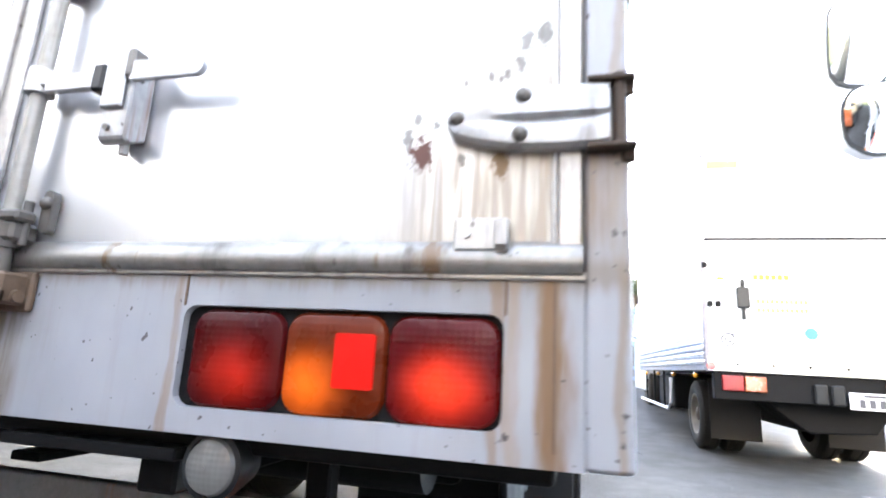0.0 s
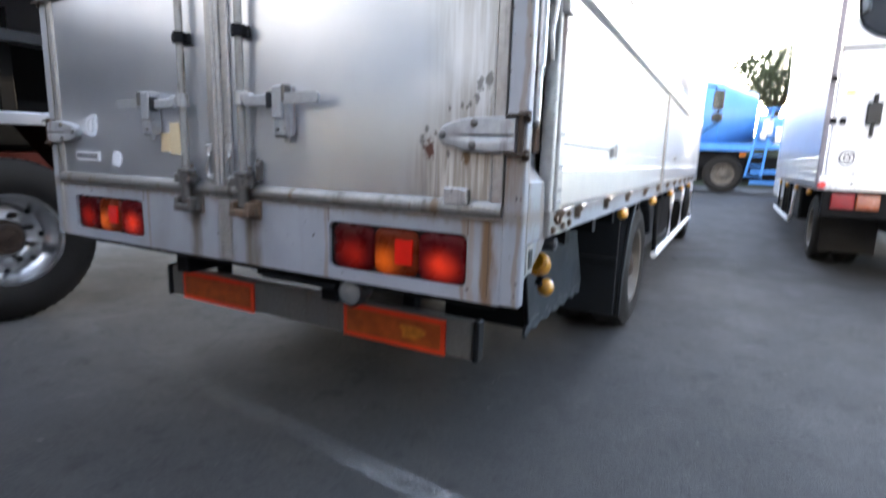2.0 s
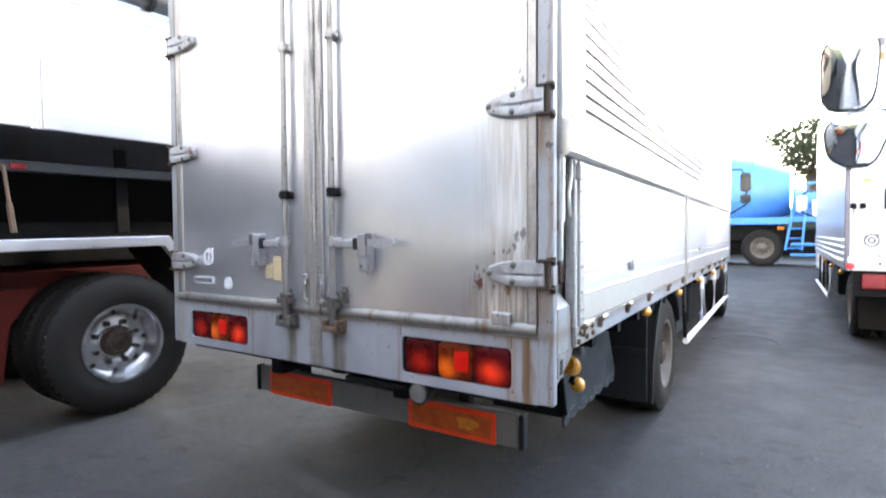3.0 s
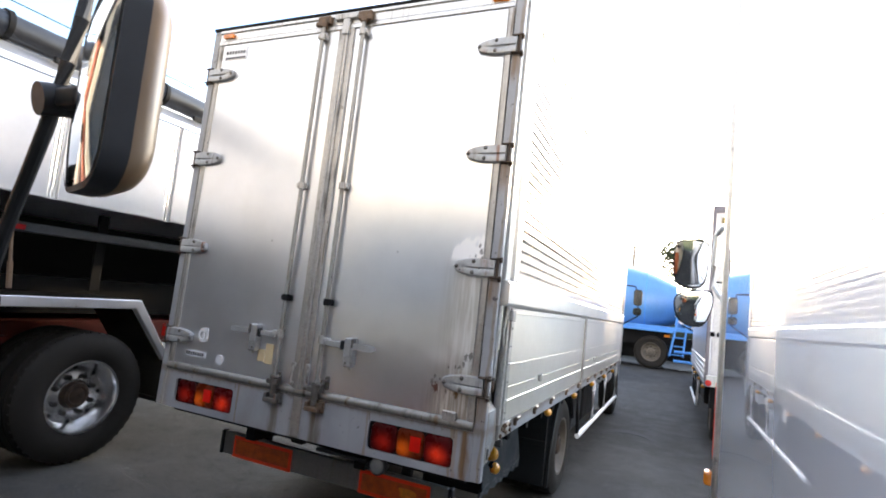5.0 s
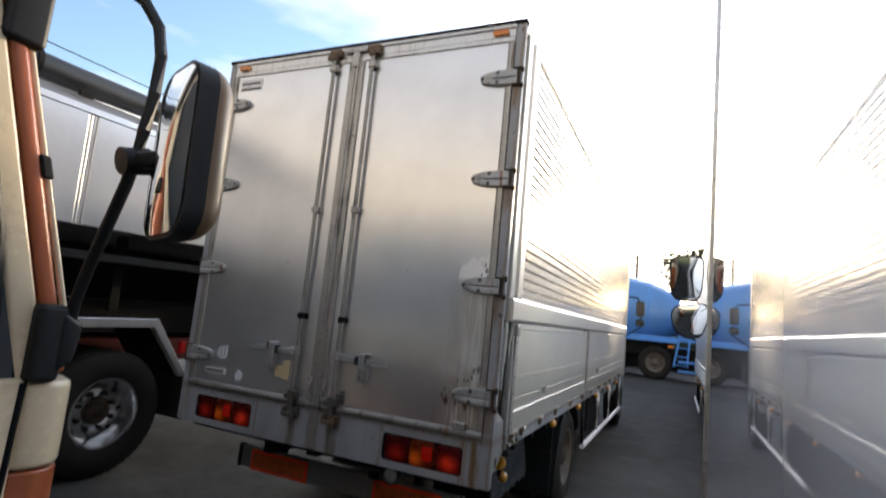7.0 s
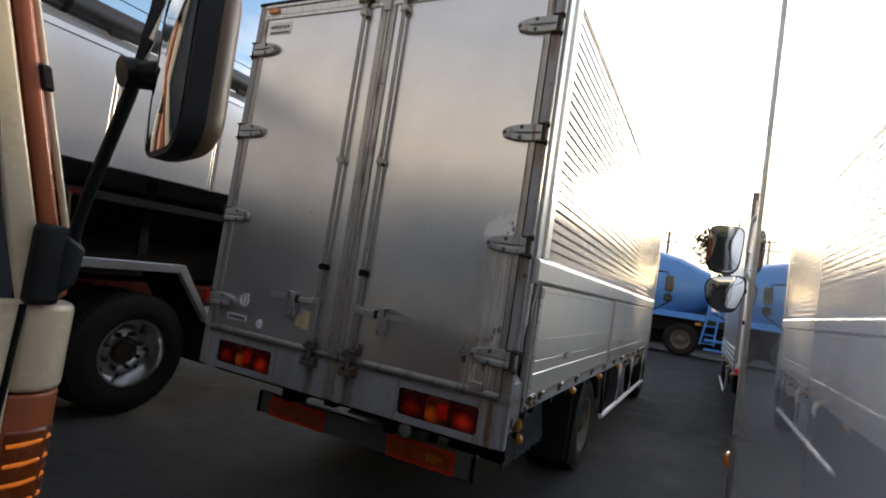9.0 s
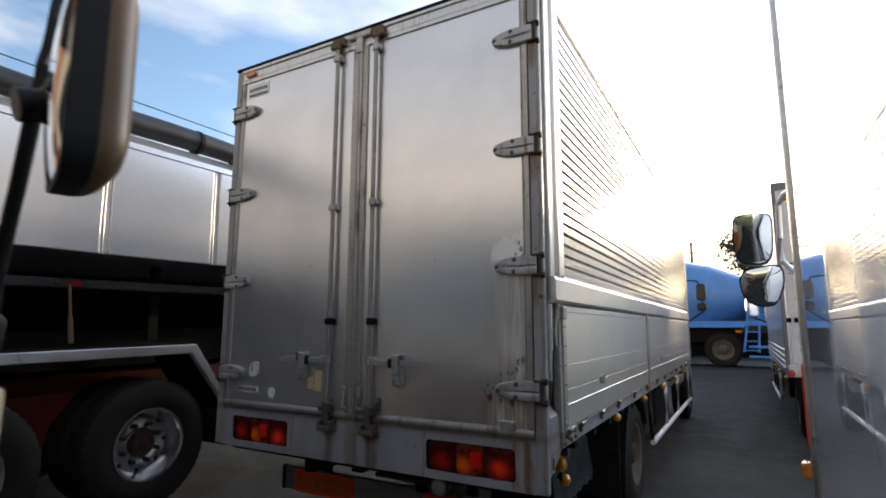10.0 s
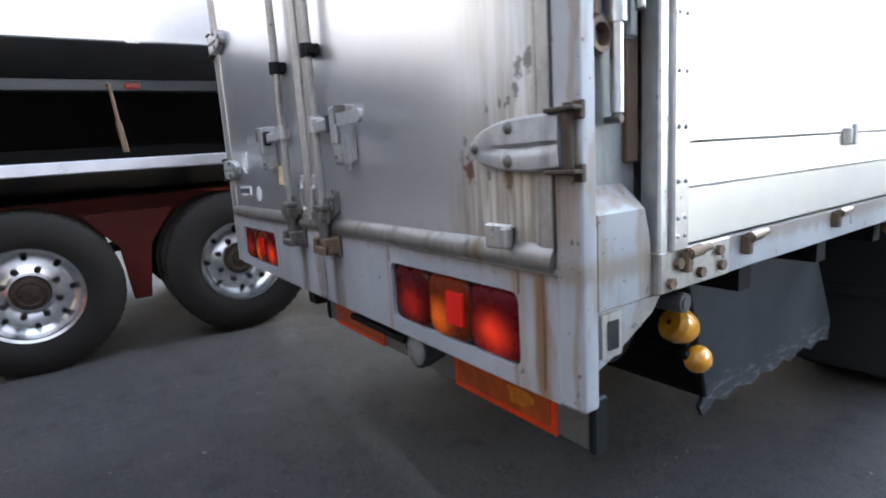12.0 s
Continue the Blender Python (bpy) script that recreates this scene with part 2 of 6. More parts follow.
def sill_paint():
    """Chipped white paint with rust run down from the joints and lock keepers."""
    k = Nodes("chipped white sill paint")
    x, y, z = k.split()
    fine, cloud = k.noise(50.0, detail=3.0), k.noise(2.5)
    runs = k.noise(30.0, (1.0, 1.0, 0.08), 5.0, 0.65)
    wob = k.math("MULTIPLY", k.math("SUBTRACT", k.noise(14.0, (1, 1, 0.3), 4.0), 0.5), 0.07)
    col = k.mix(k.step(cloud, 0.3, 0.7), (0.255, 0.265, 0.285), (0.325, 0.335, 0.355))
    col = k.mix(k.step(runs, 0.5, 0.75, 0.0, 0.2), col, (0.2, 0.175, 0.14))
    soot = k.step(k.noise(3.5, (1, 1, 0.6), 5.0), 0.48, 0.75, 0.0, 0.4)
    col = k.mix(soot, col, (0.17, 0.155, 0.13))
    lip = k.math("MULTIPLY", k.step(k.math("ADD", z, k.math("MULTIPLY", runs, 0.06)), 1.05, 1.08), k.step(z, 1.09, 1.06))
    col = k.mix(k.math("MULTIPLY", lip, 0.6), col, (0.15, 0.11, 0.07))
    for cx, w, c, m in ((-0.1, 0.03, (0.17, 0.095, 0.04), 0.95), (-0.185, 0.012, (0.2, 0.12, 0.06), 0.6), (-1.68, 0.01, (0.2, 0.12, 0.06), 0.6), (-0.7, 0.012, (0.2, 0.13, 0.07), 0.6), (-1.06, 0.06, (0.12, 0.095, 0.065), 0.9), (-1.2, 0.06, (0.16, 0.15, 0.125), 0.85), (-1.375, 0.05, (0.13, 0.105, 0.075), 0.85), (-0.16, 0.018, (0.26, 0.16, 0.08), 0.5), (-0.012, 0.012, (0.2, 0.14, 0.08), 0.6), (-2.33, 0.04, (0.3, 0.26, 0.2), 0.5)):
        d = k.math("ABSOLUTE", k.math("ADD", k.math("SUBTRACT", x, cx), wob))
        col = k.mix(k.math("MULTIPLY", k.step(d, w, w * 0.3), k.math("MULTIPLY", k.step(runs, 0.3, 0.55, 0.35, 1.0), m)), col, c)
    for hz in (1.285, 1.91, 2.545, 3.175):
        d = k.math("ABSOLUTE", k.math("SUBTRACT", z, hz - 0.1))
        m = k.math("MULTIPLY", k.step(d, 0.15, 0.04), k.math("MULTIPLY", k.step(k.math("ADD", x, wob), -0.075, -0.05), k.step(k.math("ADD", x, wob), -0.008, -0.03)))
        col = k.mix(k.math("MULTIPLY", m, k.step(runs, 0.35, 0.62, 0.25, 0.85)), col, (0.17, 0.105, 0.055))
    chip = k.step(k.noise(26.0, (1, 1, 0.8), 3.0), 0.695, 0.71)
    tiny = k.step(k.noise(85.0, detail=1.0), 0.735, 0.745)
    marks = k.math("MAXIMUM", chip, tiny)
    col = k.mix(k.math("MULTIPLY", marks, 0.9), col, (0.06, 0.05, 0.05))
    k.set(Base_Color=col, Roughness=k.step(cloud, 0.3, 0.7, 0.38, 0.5))
    k.bump(k.math("ADD", k.math("MULTIPLY", fine, 0.15), k.math("MULTIPLY", marks, -2.0)), 0.12, 0.002)
    return k.mat


def asphalt():
    k = Nodes("worn asphalt")
    big, mid, fine = k.noise(0.35, detail=5.0), k.noise(2.4, detail=5.0), k.noise(120.0, detail=2.0)
    grit = k.cells(170.0)
    col = k.mix(k.step(big, 0.35, 0.65), (0.0385, 0.0379, 0.0382), (0.0605, 0.0585, 0.0548))
    col = k.mix(k.step(mid, 0.45, 0.75, 0.0, 0.5), col, (0.0759, 0.0726, 0.0661))
    col = k.mix(k.step(k.noise(0.9, (0.4, 1.6, 1), 5.0), 0.58, 0.7, 0.0, 0.5), col, (0.0308, 0.0303, 0.0300))
    col = k.mix(k.step(grit, 0.3, 0.1, 0.0, 0.55), col, (0.1651, 0.1593, 0.1446))
    col = k.mix(k.step(k.noise(45.0, detail=3.0), 0.5, 0.72, 0.0, 0.55), col, (0.0242, 0.0238, 0.0238))
    blot = k.noise(7.0, detail=6.0, rough=0.7)
    col = k.mix(k.step(blot, 0.52, 0.68, 0.0, 0.6), col, (0.0297, 0.0293, 0.0289))
    col = k.mix(k.step(blot, 0.42, 0.3, 0.0, 0.4), col, (0.0880, 0.0845, 0.0765))
    x, y, z = k.split()
    wavy = k.math("ADD", y, k.math("MULTIPLY", k.noise(0.8, detail=4.0), 2.2))
    worn = k.math("MULTIPLY", k.math("MULTIPLY", k.step(wavy, 5.6, 6.6), k.step(wavy, 11.5, 9.5)), k.step(k.math("ABSOLUTE", k.math("SUBTRACT", x, 0.6)), 2.6, 1.2))
    col = k.mix(k.math("MULTIPLY", worn, k.step(blot, 0.3, 0.6, 0.35, 0.75)), col, (0.0308, 0.0293, 0.0269))
    dots = k.math("MULTIPLY", k.step(k.cells(16.0), 0.13, 0.09), k.step(k.noise(3.0), 0.5, 0.62))
    col = k.mix(k.math("MULTIPLY", dots, 0.7), col, (0.1541, 0.1463, 0.1291))
    crack = k.math("MULTIPLY", k.step(k.math("ADD", k.cells(0.55, "DISTANCE_TO_EDGE"), k.math("MULTIPLY", mid, 0.02)), 0.022, 0.012), k.step(big, 0.5, 0.6))
    col = k.mix(k.math("MULTIPLY", crack, 0.25), col, (0.0242, 0.0238, 0.0227))
    k.set(Base_Color=col, Roughness=k.step(mid, 0.3, 0.7, 0.7, 0.9), Specular_IOR_Level=0.2)
    k.bump(k.math("ADD", k.math("ADD", k.math("MULTIPLY", grit, 0.8), fine), k.math("MULTIPLY", crack, -0.3)), 0.5, 0.006)
    return k.mat


def line_paint():
    k = Nodes("worn white road paint")
    x, y, z = k.split()
    worn = k.math("ADD", k.noise(14.0, detail=6.0, rough=0.7), k.math("MULTIPLY", k.noise(1.3, detail=2.0), 0.9))
    cover = k.math("MULTIPLY", k.math("MULTIPLY", k.step(worn, 0.8, 1.12, 0.0, 0.42), k.step(k.noise(3.3, detail=4.0), 0.4, 0.64, 0.3, 1.0)), k.step(x, -1.2, -0.4, 0.4, 1.0))
    clear = k.n.new("ShaderNodeBsdfTransparent")
    mix = k.n.new("ShaderNodeMixShader")
    k.set(Base_Color=k.mix(k.noise(60.0), (0.34, 0.34, 0.33), (0.5, 0.5, 0.48)), Roughness=0.8)
    k.put(mix.inputs[0], cover)
    k.l.new(clear.outputs[0], mix.inputs[1])
    k.l.new(k.bsdf.outputs[0], mix.inputs[2])
    k.l.new(mix.outputs[0], k.n["Material Output"].inputs[0])
    return k.mat


def lens(name, c, glow=0.0, relief=0.1):
    """Ribbed coloured lamp plastic."""
    k = Nodes(name)
    x, y, z = k.split()
    ribs = k.math("SINE", k.math("MULTIPLY", x, 700.0))
    ribs2 = k.math("SINE", k.math("MULTIPLY", z, 700.0))
    cloud = k.noise(7.0)
    k.set(Base_Color=k.mix(k.step(cloud, 0.3, 0.75), tuple(v * 0.6 for v in c), c), Roughness=0.22, Coat_Weight=0.5, Coat_Roughness=0.06)
    if glow:
        k.set(Emission_Color=c, Emission_Strength=glow)
    k.bump(k.math("ADD", ribs, ribs2), relief, 0.001)
    return k.mat


def gloss_panel():
    """Smooth white box panel with a mirror-like coat, a little wavy."""
    k = Nodes("glossy white box panel")
    cloud = k.noise(1.5)
    film = k.noise(5.0, (1, 1, 0.2), 5.0)
    k.set(Base_Color=k.mix(k.step(cloud, 0.3, 0.7), (0.76, 0.78, 0.86), (0.80, 0.82, 0.89)), Roughness=k.step(film, 0.3, 0.8, 0.03, 0.06), IOR=1.6, Coat_Weight=1.0, Coat_Roughness=0.012, Coat_IOR=1.7)
    k.bump(k.noise(1.1, (1, 1, 1.6), 1.0), 0.08, 0.004)
    return k.mat


def scuffed_flap():
    """Dark rubber, scraped pale in short strokes along its worn lower edge."""
    k = Nodes("scuffed grey rubber flap")
    x, y, z = k.split()
    cloud, stroke = k.noise(5.0), k.noise(26.0, (1.0, 0.45, 2.2), 5.0, 0.7)
    col = k.mix(k.step(cloud, 0.3, 0.7), (0.013, 0.0155, 0.019), (0.023, 0.027, 0.032))
    low = k.step(k.math("ADD", z, k.math("MULTIPLY", cloud, 0.12)), 0.62, 0.5)
    col = k.mix(k.math("MULTIPLY", low, k.step(stroke, 0.5, 0.66)), col, (0.13, 0.135, 0.14))
    k.set(Base_Color=col, Roughness=k.step(cloud, 0.3, 0.7, 0.5, 0.7), Specular_IOR_Level=0.3)
    k.bump(stroke, 0.2, 0.002)
    return k.mat


MAT = {
    "sheet": door_sheet(),
    "alu": dirty("aluminium extrusion", (0.60, 0.60, 0.59), 0.34, 0.95, amount=0.55, chips=0.5),
    "alu_dirty": dirty("stained aluminium frame", (0.40, 0.385, 0.36), 0.42, 0.7, grime=(0.05, 0.042, 0.03), rust=(0.11, 0.07, 0.04), amount=1.25, chips=0.8),
    "tarnish": dirty("tarnished aluminium rail", (0.25, 0.242, 0.225), 0.4, 0.6, grime=(0.06, 0.045, 0.028), rust=(0.13, 0.085, 0.045), amount=1.2, chips=0.6),
    "gate": plain("aluminium gate boards", (0.85, 0.835, 0.80), 0.36, 0.9, var=0.04, scale=1.3, grain=0.0, even=True),
    "wing": plain("corrugated aluminium", (0.72, 0.70, 0.67), 0.24, 0.9, var=0.04, scale=1.3, grain=0.0, even=True),
    "sill": sill_paint(),
    "zinc": dirty("weathered cast fittings", (0.46, 0.455, 0.44), 0.42, 0.7, amount=0.85, chips=0.7),
    "hingepaint": dirty("chipped grey hinge paint", (0.38, 0.385, 0.385), 0.4, 0.45, amount=0.95, chips=0.9),
    "rodpaint": dirty("grimy grey bar paint", (0.30, 0.29, 0.265), 0.42, 0.4, grime=(0.10, 0.07, 0.04), rust=(0.14, 0.075, 0.035), amount=1.7, chips=1.0),
    "frame": dirty("dull violet-grey frame paint", (0.2, 0.19, 0.22), 0.5, 0.2, amount=0.6, chips=0.4),
    "bargrey": dirty("dull grey bar paint", (0.185, 0.182, 0.17), 0.5, 0.2, amount=0.7, chips=0.6),
    "lampdark": plain("dark amber lamp plastic", (0.26, 0.055, 0.012), 0.25, coat=0.6, var=0.15, scale=20),
    "bronze": dirty("worn bronze-brown fittings", (0.15, 0.11, 0.08), 0.36, 0.6, amount=0.6, chips=0.5),
    "recess": dirty("grimy grey recess paint", (0.19, 0.195, 0.2), 0.5, 0.1, amount=1.0, chips=0.8),
    "brownstrip": dirty("brown stained wood", (0.105, 0.066, 0.042), 0.65, 0.0, amount=0.6, chips=0.4),
    "castdark": dirty("greasy dark cast fittings", (0.13, 0.122, 0.11), 0.5, 0.5, amount=0.9, chips=0.6),
    "rusty": dirty("rusty fittings", (0.15, 0.10, 0.065), 0.65, 0.3, amount=1.0, chips=0.9),
    "rustdark": dirty("dark flaking rust", (0.05, 0.032, 0.02), 0.7, 0.1, amount=1.0, chips=0.9),
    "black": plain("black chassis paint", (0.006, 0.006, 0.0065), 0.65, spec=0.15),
    "rubber": plain("tyre rubber", (0.0145, 0.0125, 0.0105), 0.75, scale=9, grain=0.3, spec=0.3),
    "flap": scuffed_flap(),
    "grubber": plain("weathered grey rubber", (0.045, 0.045, 0.048), 0.6, var=0.2, scale=20),
    "guard": plain("dark grey mudguard plastic", (0.01, 0.0115, 0.013), 0.5, spec=0.3),
    "rim": plain("machined aluminium wheel", (0.84, 0.84, 0.85), 0.2, 0.95, var=0.01, even=True, grain=0.0),
    "nut": plain("black wheel nuts", (0.014, 0.012, 0.011), 0.55, 0.2, var=0.3, scale=20),
    "beamgrey": plain("dull blue-grey beam paint", (0.05, 0.056, 0.066), 0.35, 0.3, var=0.2, scale=3),
    "hub": plain("oily rust-brown hub", (0.04, 0.024, 0.015), 0.6, 0.3, var=0.6, scale=20),
    "steelrim": plain("dusty grey steel rim", (0.13, 0.112, 0.09), 0.55, 0.3, var=0.3),
    "silver": plain("silver body panel", (0.70, 0.71, 0.74), 0.3, 0.75, var=0.04, scale=1.5, grain=0.0, even=True),
    "chrome": plain("polished steel strip", (0.82, 0.82, 0.84), 0.34, 0.85, var=0.04),
    "oxide": plain("red oxide chassis paint", (0.13, 0.018, 0.012), 0.6, spec=0.3),
    "white": gloss_panel(),
    "whitecab": plain("white cab paint", (0.78, 0.79, 0.82), 0.25, 0.0, var=0.03, scale=2.0, grain=0.0, coat=0.6, even=True),
    "whiteold": dirty("dull white door paint", (0.74, 0.74, 0.75), 0.4, 0.0, amount=0.25, chips=0.25),
    "cream": plain("cream cab paint", (0.80, 0.66, 0.44), 0.25, 0.0, var=0.04, scale=3.0, grain=0.01, coat=0.8),
    "terracotta": plain("terracotta stripe paint", (0.44, 0.115, 0.04), 0.3, 0.0, var=0.08, scale=3.0, grain=0.01, coat=0.7),
    "tan": plain("tan mirror housing", (0.14, 0.09, 0.045), 0.38, var=0.06, grain=0.03),
    "blackplastic": plain("black plastic", (0.011, 0.012, 0.013), 0.45, var=0.2, grain=0.06, spec=0.35),
    "blue": plain("sky blue mixer paint", (0.09, 0.27, 0.62), 0.42, var=0.1, scale=1.2, coat=0.3),
    "bluesteel": plain("bright blue frame paint", (0.08, 0.3, 0.75), 0.4, var=0.1),
    "yellow": plain("amber yellow marker plastic", (0.6, 0.26, 0.015), 0.28, coat=0.5, var=0.1, scale=20),
    "orange": lens("amber lamp plastic", (0.85, 0.25, 0.02)),
    "red": lens("red lamp plastic", (0.45, 0.008, 0.012)),
    "reddull": plain("dusty red lamp plastic", (0.22, 0.008, 0.01), 0.35, var=0.2, scale=20),
    "redbright": lens("red reflector", (0.75, 0.02, 0.015)),
    # no lamp: the emission stands for light the reflector throws back
    "redglow": lens("faintly glowing square red reflector", (0.5, 0.008, 0.005), 0.075, 0.0),
    "reflamber": plain("dirty amber reflective plate", (0.46, 0.085, 0.012), 0.35, var=0.3, scale=14, grain=0.05),
    "reflred": plain("red reflective border", (0.85, 0.06, 0.012), 0.35, var=0.08, scale=14, grain=0.05),
    "reflspot": plain("peeled orange spot", (0.6, 0.2, 0.02), 0.4, var=0.3, scale=30),
    "clearlens": lens("ribbed reversing lamp glass", (0.2, 0.2, 0.19)),
    "mirror": plain("mirror glass", (0.85, 0.87, 0.88), 0.015, 1.0, var=0.01, grain=0.0),
    "darkglass": plain("dark window glass", (0.012, 0.02, 0.022), 0.03, 0.0, var=0.1, coat=1.0, grain=0.0),
    "sticker": plain("white sticker", (0.75, 0.76, 0.78), 0.4, var=0.05),
    "paper": plain("yellowed paper tag", (0.62, 0.5, 0.3), 0.6, var=0.1),
    "ink": plain("dark print", (0.05, 0.05, 0.06), 0.5),
    "yellowink": plain("yellow lettering", (0.8, 0.5, 0.02), 0.5),
    "olive": plain("olive brown lettering", (0.28, 0.22, 0.08), 0.5),
    "blueink": plain("blue print", (0.05, 0.18, 0.6), 0.5),
    "tarp": plain("rolled black tarpaulin", (0.02, 0.022, 0.027), 0.45, var=0.3, scale=4, grain=0.3),
    "asphalt": asphalt(),
    # dark tone for the shaded side of the hollow in the ground
    "hollow_dark": plain("shaded asphalt of the hollow", (0.024, 0.024, 0.025), 0.85, var=0.4, scale=12, grain=0.6),
    "line": line_paint(),
    "leaf": plain("dark foliage", (0.05, 0.065, 0.025), 0.6, var=0.5, scale=2.0),
    "bark": plain("bark", (0.09, 0.07, 0.05), 0.8, var=0.3),
    "concrete": plain("grey concrete", (0.28, 0.27, 0.26), 0.8, var=0.2, scale=1.0),
    "hedge": plain("dark evergreen hedge", (0.035, 0.045, 0.025), 0.8, var=0.5, scale=1.5),
}


# ---- building helpers ----
def weigh_normals(me):
    """Normals weighted by area, so that broad faces stay flat beside their rounded edges."""
    near = [[] for _ in me.vertices]
    for f in me.polygons:
        for i in f.vertices:
            near[i].append((f.normal.copy(), f.area))
    out = []
    for f in me.polygons:
        for i in f.vertices:
            n = Vector()
            for m, a in near[i]:
                if m.dot(f.normal) > 0.6:
                    n += m * a
            out.append(tuple(n.normalized() if n.length > 1e-12 else f.normal))
    me.normals_split_custom_set(out)


class Shape:
    """One mesh in the making, in world metres."""

    def __init__(self):
        self.v, self.f, self.at, self.soft = [], [], Matrix(), False

    def add(self, verts, faces):
        o = len(self.v)
        self.v += [self.at @ Vector(p) for p in verts]
        self.f += [tuple(i + o for i in f) for f in faces]
        return self

    def box(self, x0, x1, y0, y1, z0, z1, b=0.0):
        if b <= 0:
            v = [(x, y, z) for x in (x0, x1) for y in (y0, y1) for z in (z0, z1)]
            return self.add(v, [(0, 1, 3, 2), (4, 6, 7, 5), (0, 4, 5, 1), (2, 3, 7, 6), (0, 2, 6, 4), (1, 5, 7, 3)])
        bm = bmesh.new()
        bmesh.ops.create_cube(bm, size=1, matrix=Matrix.Translation(((x0 + x1) / 2, (y0 + y1) / 2, (z0 + z1) / 2)) @ Matrix.Diagonal((x1 - x0, y1 - y0, z1 - z0, 1)))
        bmesh.ops.bevel(bm, geom=bm.edges[:], offset=min(b, 0.49 * min(x1 - x0, y1 - y0, z1 - z0)), segments=2 if b > 0.006 else 1, profile=0.5, affect="EDGES")
        self.soft |= b > 0.006
        return self.take(bm)

    def take(self, bm):
        bm.verts.index_update()
        self.add([v.co.copy() for v in bm.verts], [tuple(v.index for v in f.verts) for f in bm.faces])
        bm.free()
        return self

    def cyl(self, a, b, r, r2=None, n=14):
        a, b = Vector(a), Vector(b)
        q = (b - a).to_track_quat("Z", "Y")
        rows = []
        for p, rad in ((a, r), (b, r if r2 is None else r2)):
            rows.append([p + q @ Vector((rad * math.cos(2 * math.pi * i / n), rad * math.sin(2 * math.pi * i / n), 0)) for i in range(n)])
        faces = [(i, (i + 1) % n, n + (i + 1) % n, n + i) for i in range(n)]
        return self.add(rows[0] + rows[1], faces + [tuple(range(n - 1, -1, -1)), tuple(range(n, 2 * n))])

    def prism(self, pts, axis, lo, hi, b=0.0):
        """A polygon (in the other two axes, in their order) drawn out along an axis."""
        def put(p, w):
            return {"x": (w, p[0], p[1]), "y": (p[0], w, p[1]), "z": (p[0], p[1], w)}[axis]
        n = len(pts)
        v = [put(p, lo) for p in pts] + [put(p, hi) for p in pts]
        f = [(i, (i + 1) % n, n + (i + 1) % n, n + i) for i in range(n)] + [tuple(range(n - 1, -1, -1)), tuple(range(n, 2 * n))]
        if b <= 0:
            return self.add(v, f)
        bm = bmesh.new()
        vs = [bm.verts.new(p) for p in v]
        for face in f:
            bm.faces.new([vs[i] for i in face])
        bmesh.ops.recalc_face_normals(bm, faces=bm.faces[:])
        bmesh.ops.bevel(bm, geom=bm.edges[:], offset=b, segments=2 if b > 0.006 else 1, profile=0.5, affect="EDGES", clamp_overlap=True)
        self.soft |= b > 0.006
        return self.take(bm)

    def sheet(self, pts, axis, lo, hi):
        """An open line of points drawn out along an axis (for corrugated sheet)."""
        def put(p, w):
            return {"x": (w, p[0], p[1]), "y": (p[0], w, p[1]), "z": (p[0], p[1], w)}[axis]
        n = len(pts)
        return self.add([put(p, lo) for p in pts] + [put(p, hi) for p in pts], [(i, i + 1, n + i + 1, n + i) for i in range(n - 1)])

    def lathe(self, centre, axis, profile, n=32):
        """A profile of (along the axis, radius) turned about the axis."""
        q = Vector(axis).to_track_quat("Z", "Y")
        c, v, f, m = Vector(centre), [], [], len(profile)
        for i in range(n):
            a = 2 * math.pi * i / n
            v += [c + q @ Vector((r * math.cos(a), r * math.sin(a), h)) for h, r in profile]
        for i in range(n):
            j = (i + 1) % n
            f += [(i * m + k, j * m + k, j * m + k + 1, i * m + k + 1) for k in range(m - 1)]
        return self.add(v, f)

    def tube(self, pts, r, n=8, flat=1.0):
        """A round bar along a line of points."""
        pts = [Vector(p) for p in pts]
        v, f = [], []
        for i, p in enumerate(pts):
            d = (pts[min(i + 1, len(pts) - 1)] - pts[max(i - 1, 0)]).normalized()
            q = d.to_track_quat("Z", "Y")
            v += [p + q @ Vector((r * math.cos(2 * math.pi * k / n), r * flat * math.sin(2 * math.pi * k / n), 0)) for k in range(n)]
        for i in range(len(pts) - 1):
            f += [(i * n + k, i * n + (k + 1) % n, (i + 1) * n + (k + 1) % n, (i + 1) * n + k) for k in range(n)]
        f += [tuple(range(n - 1, -1, -1)), tuple(range(len(v) - n, len(v)))]
        return self.add(v, f)

    def ball(self, c, rx, ry=None, rz=None, n=16, m=10):
        ry, rz = ry or rx, rz or rx
        prof = [(-math.cos(math.pi * k / m), max(1e-4, math.sin(math.pi * k / m))) for k in range(m + 1)]
        keep, self.at = self.at, self.at @ Matrix.Translation(c) @ Matrix.Diagonal((rx, ry, rz, 1))
        self.lathe((0, 0, 0), (0, 0, 1), prof, n)
        self.at = keep
        return self

    def pad(self, cx, cz, w, h, y0, y1, r=0.02, axis="y", n=5):
        """A rounded rectangle drawn out along an axis."""
        pts = []
        for sx, sz, a0 in ((1, 1, 0), (-1, 1, 90), (-1, -1, 180), (1, -1, 270)):
            for i in range(n + 1):
                a = radians(a0 + 90 * i / n)
                pts.append((cx + sx * (w / 2 - r) + r * math.cos(a), cz + sz * (h / 2 - r) + r * math.sin(a)))
        return self.prism(pts, axis, y0, y1)

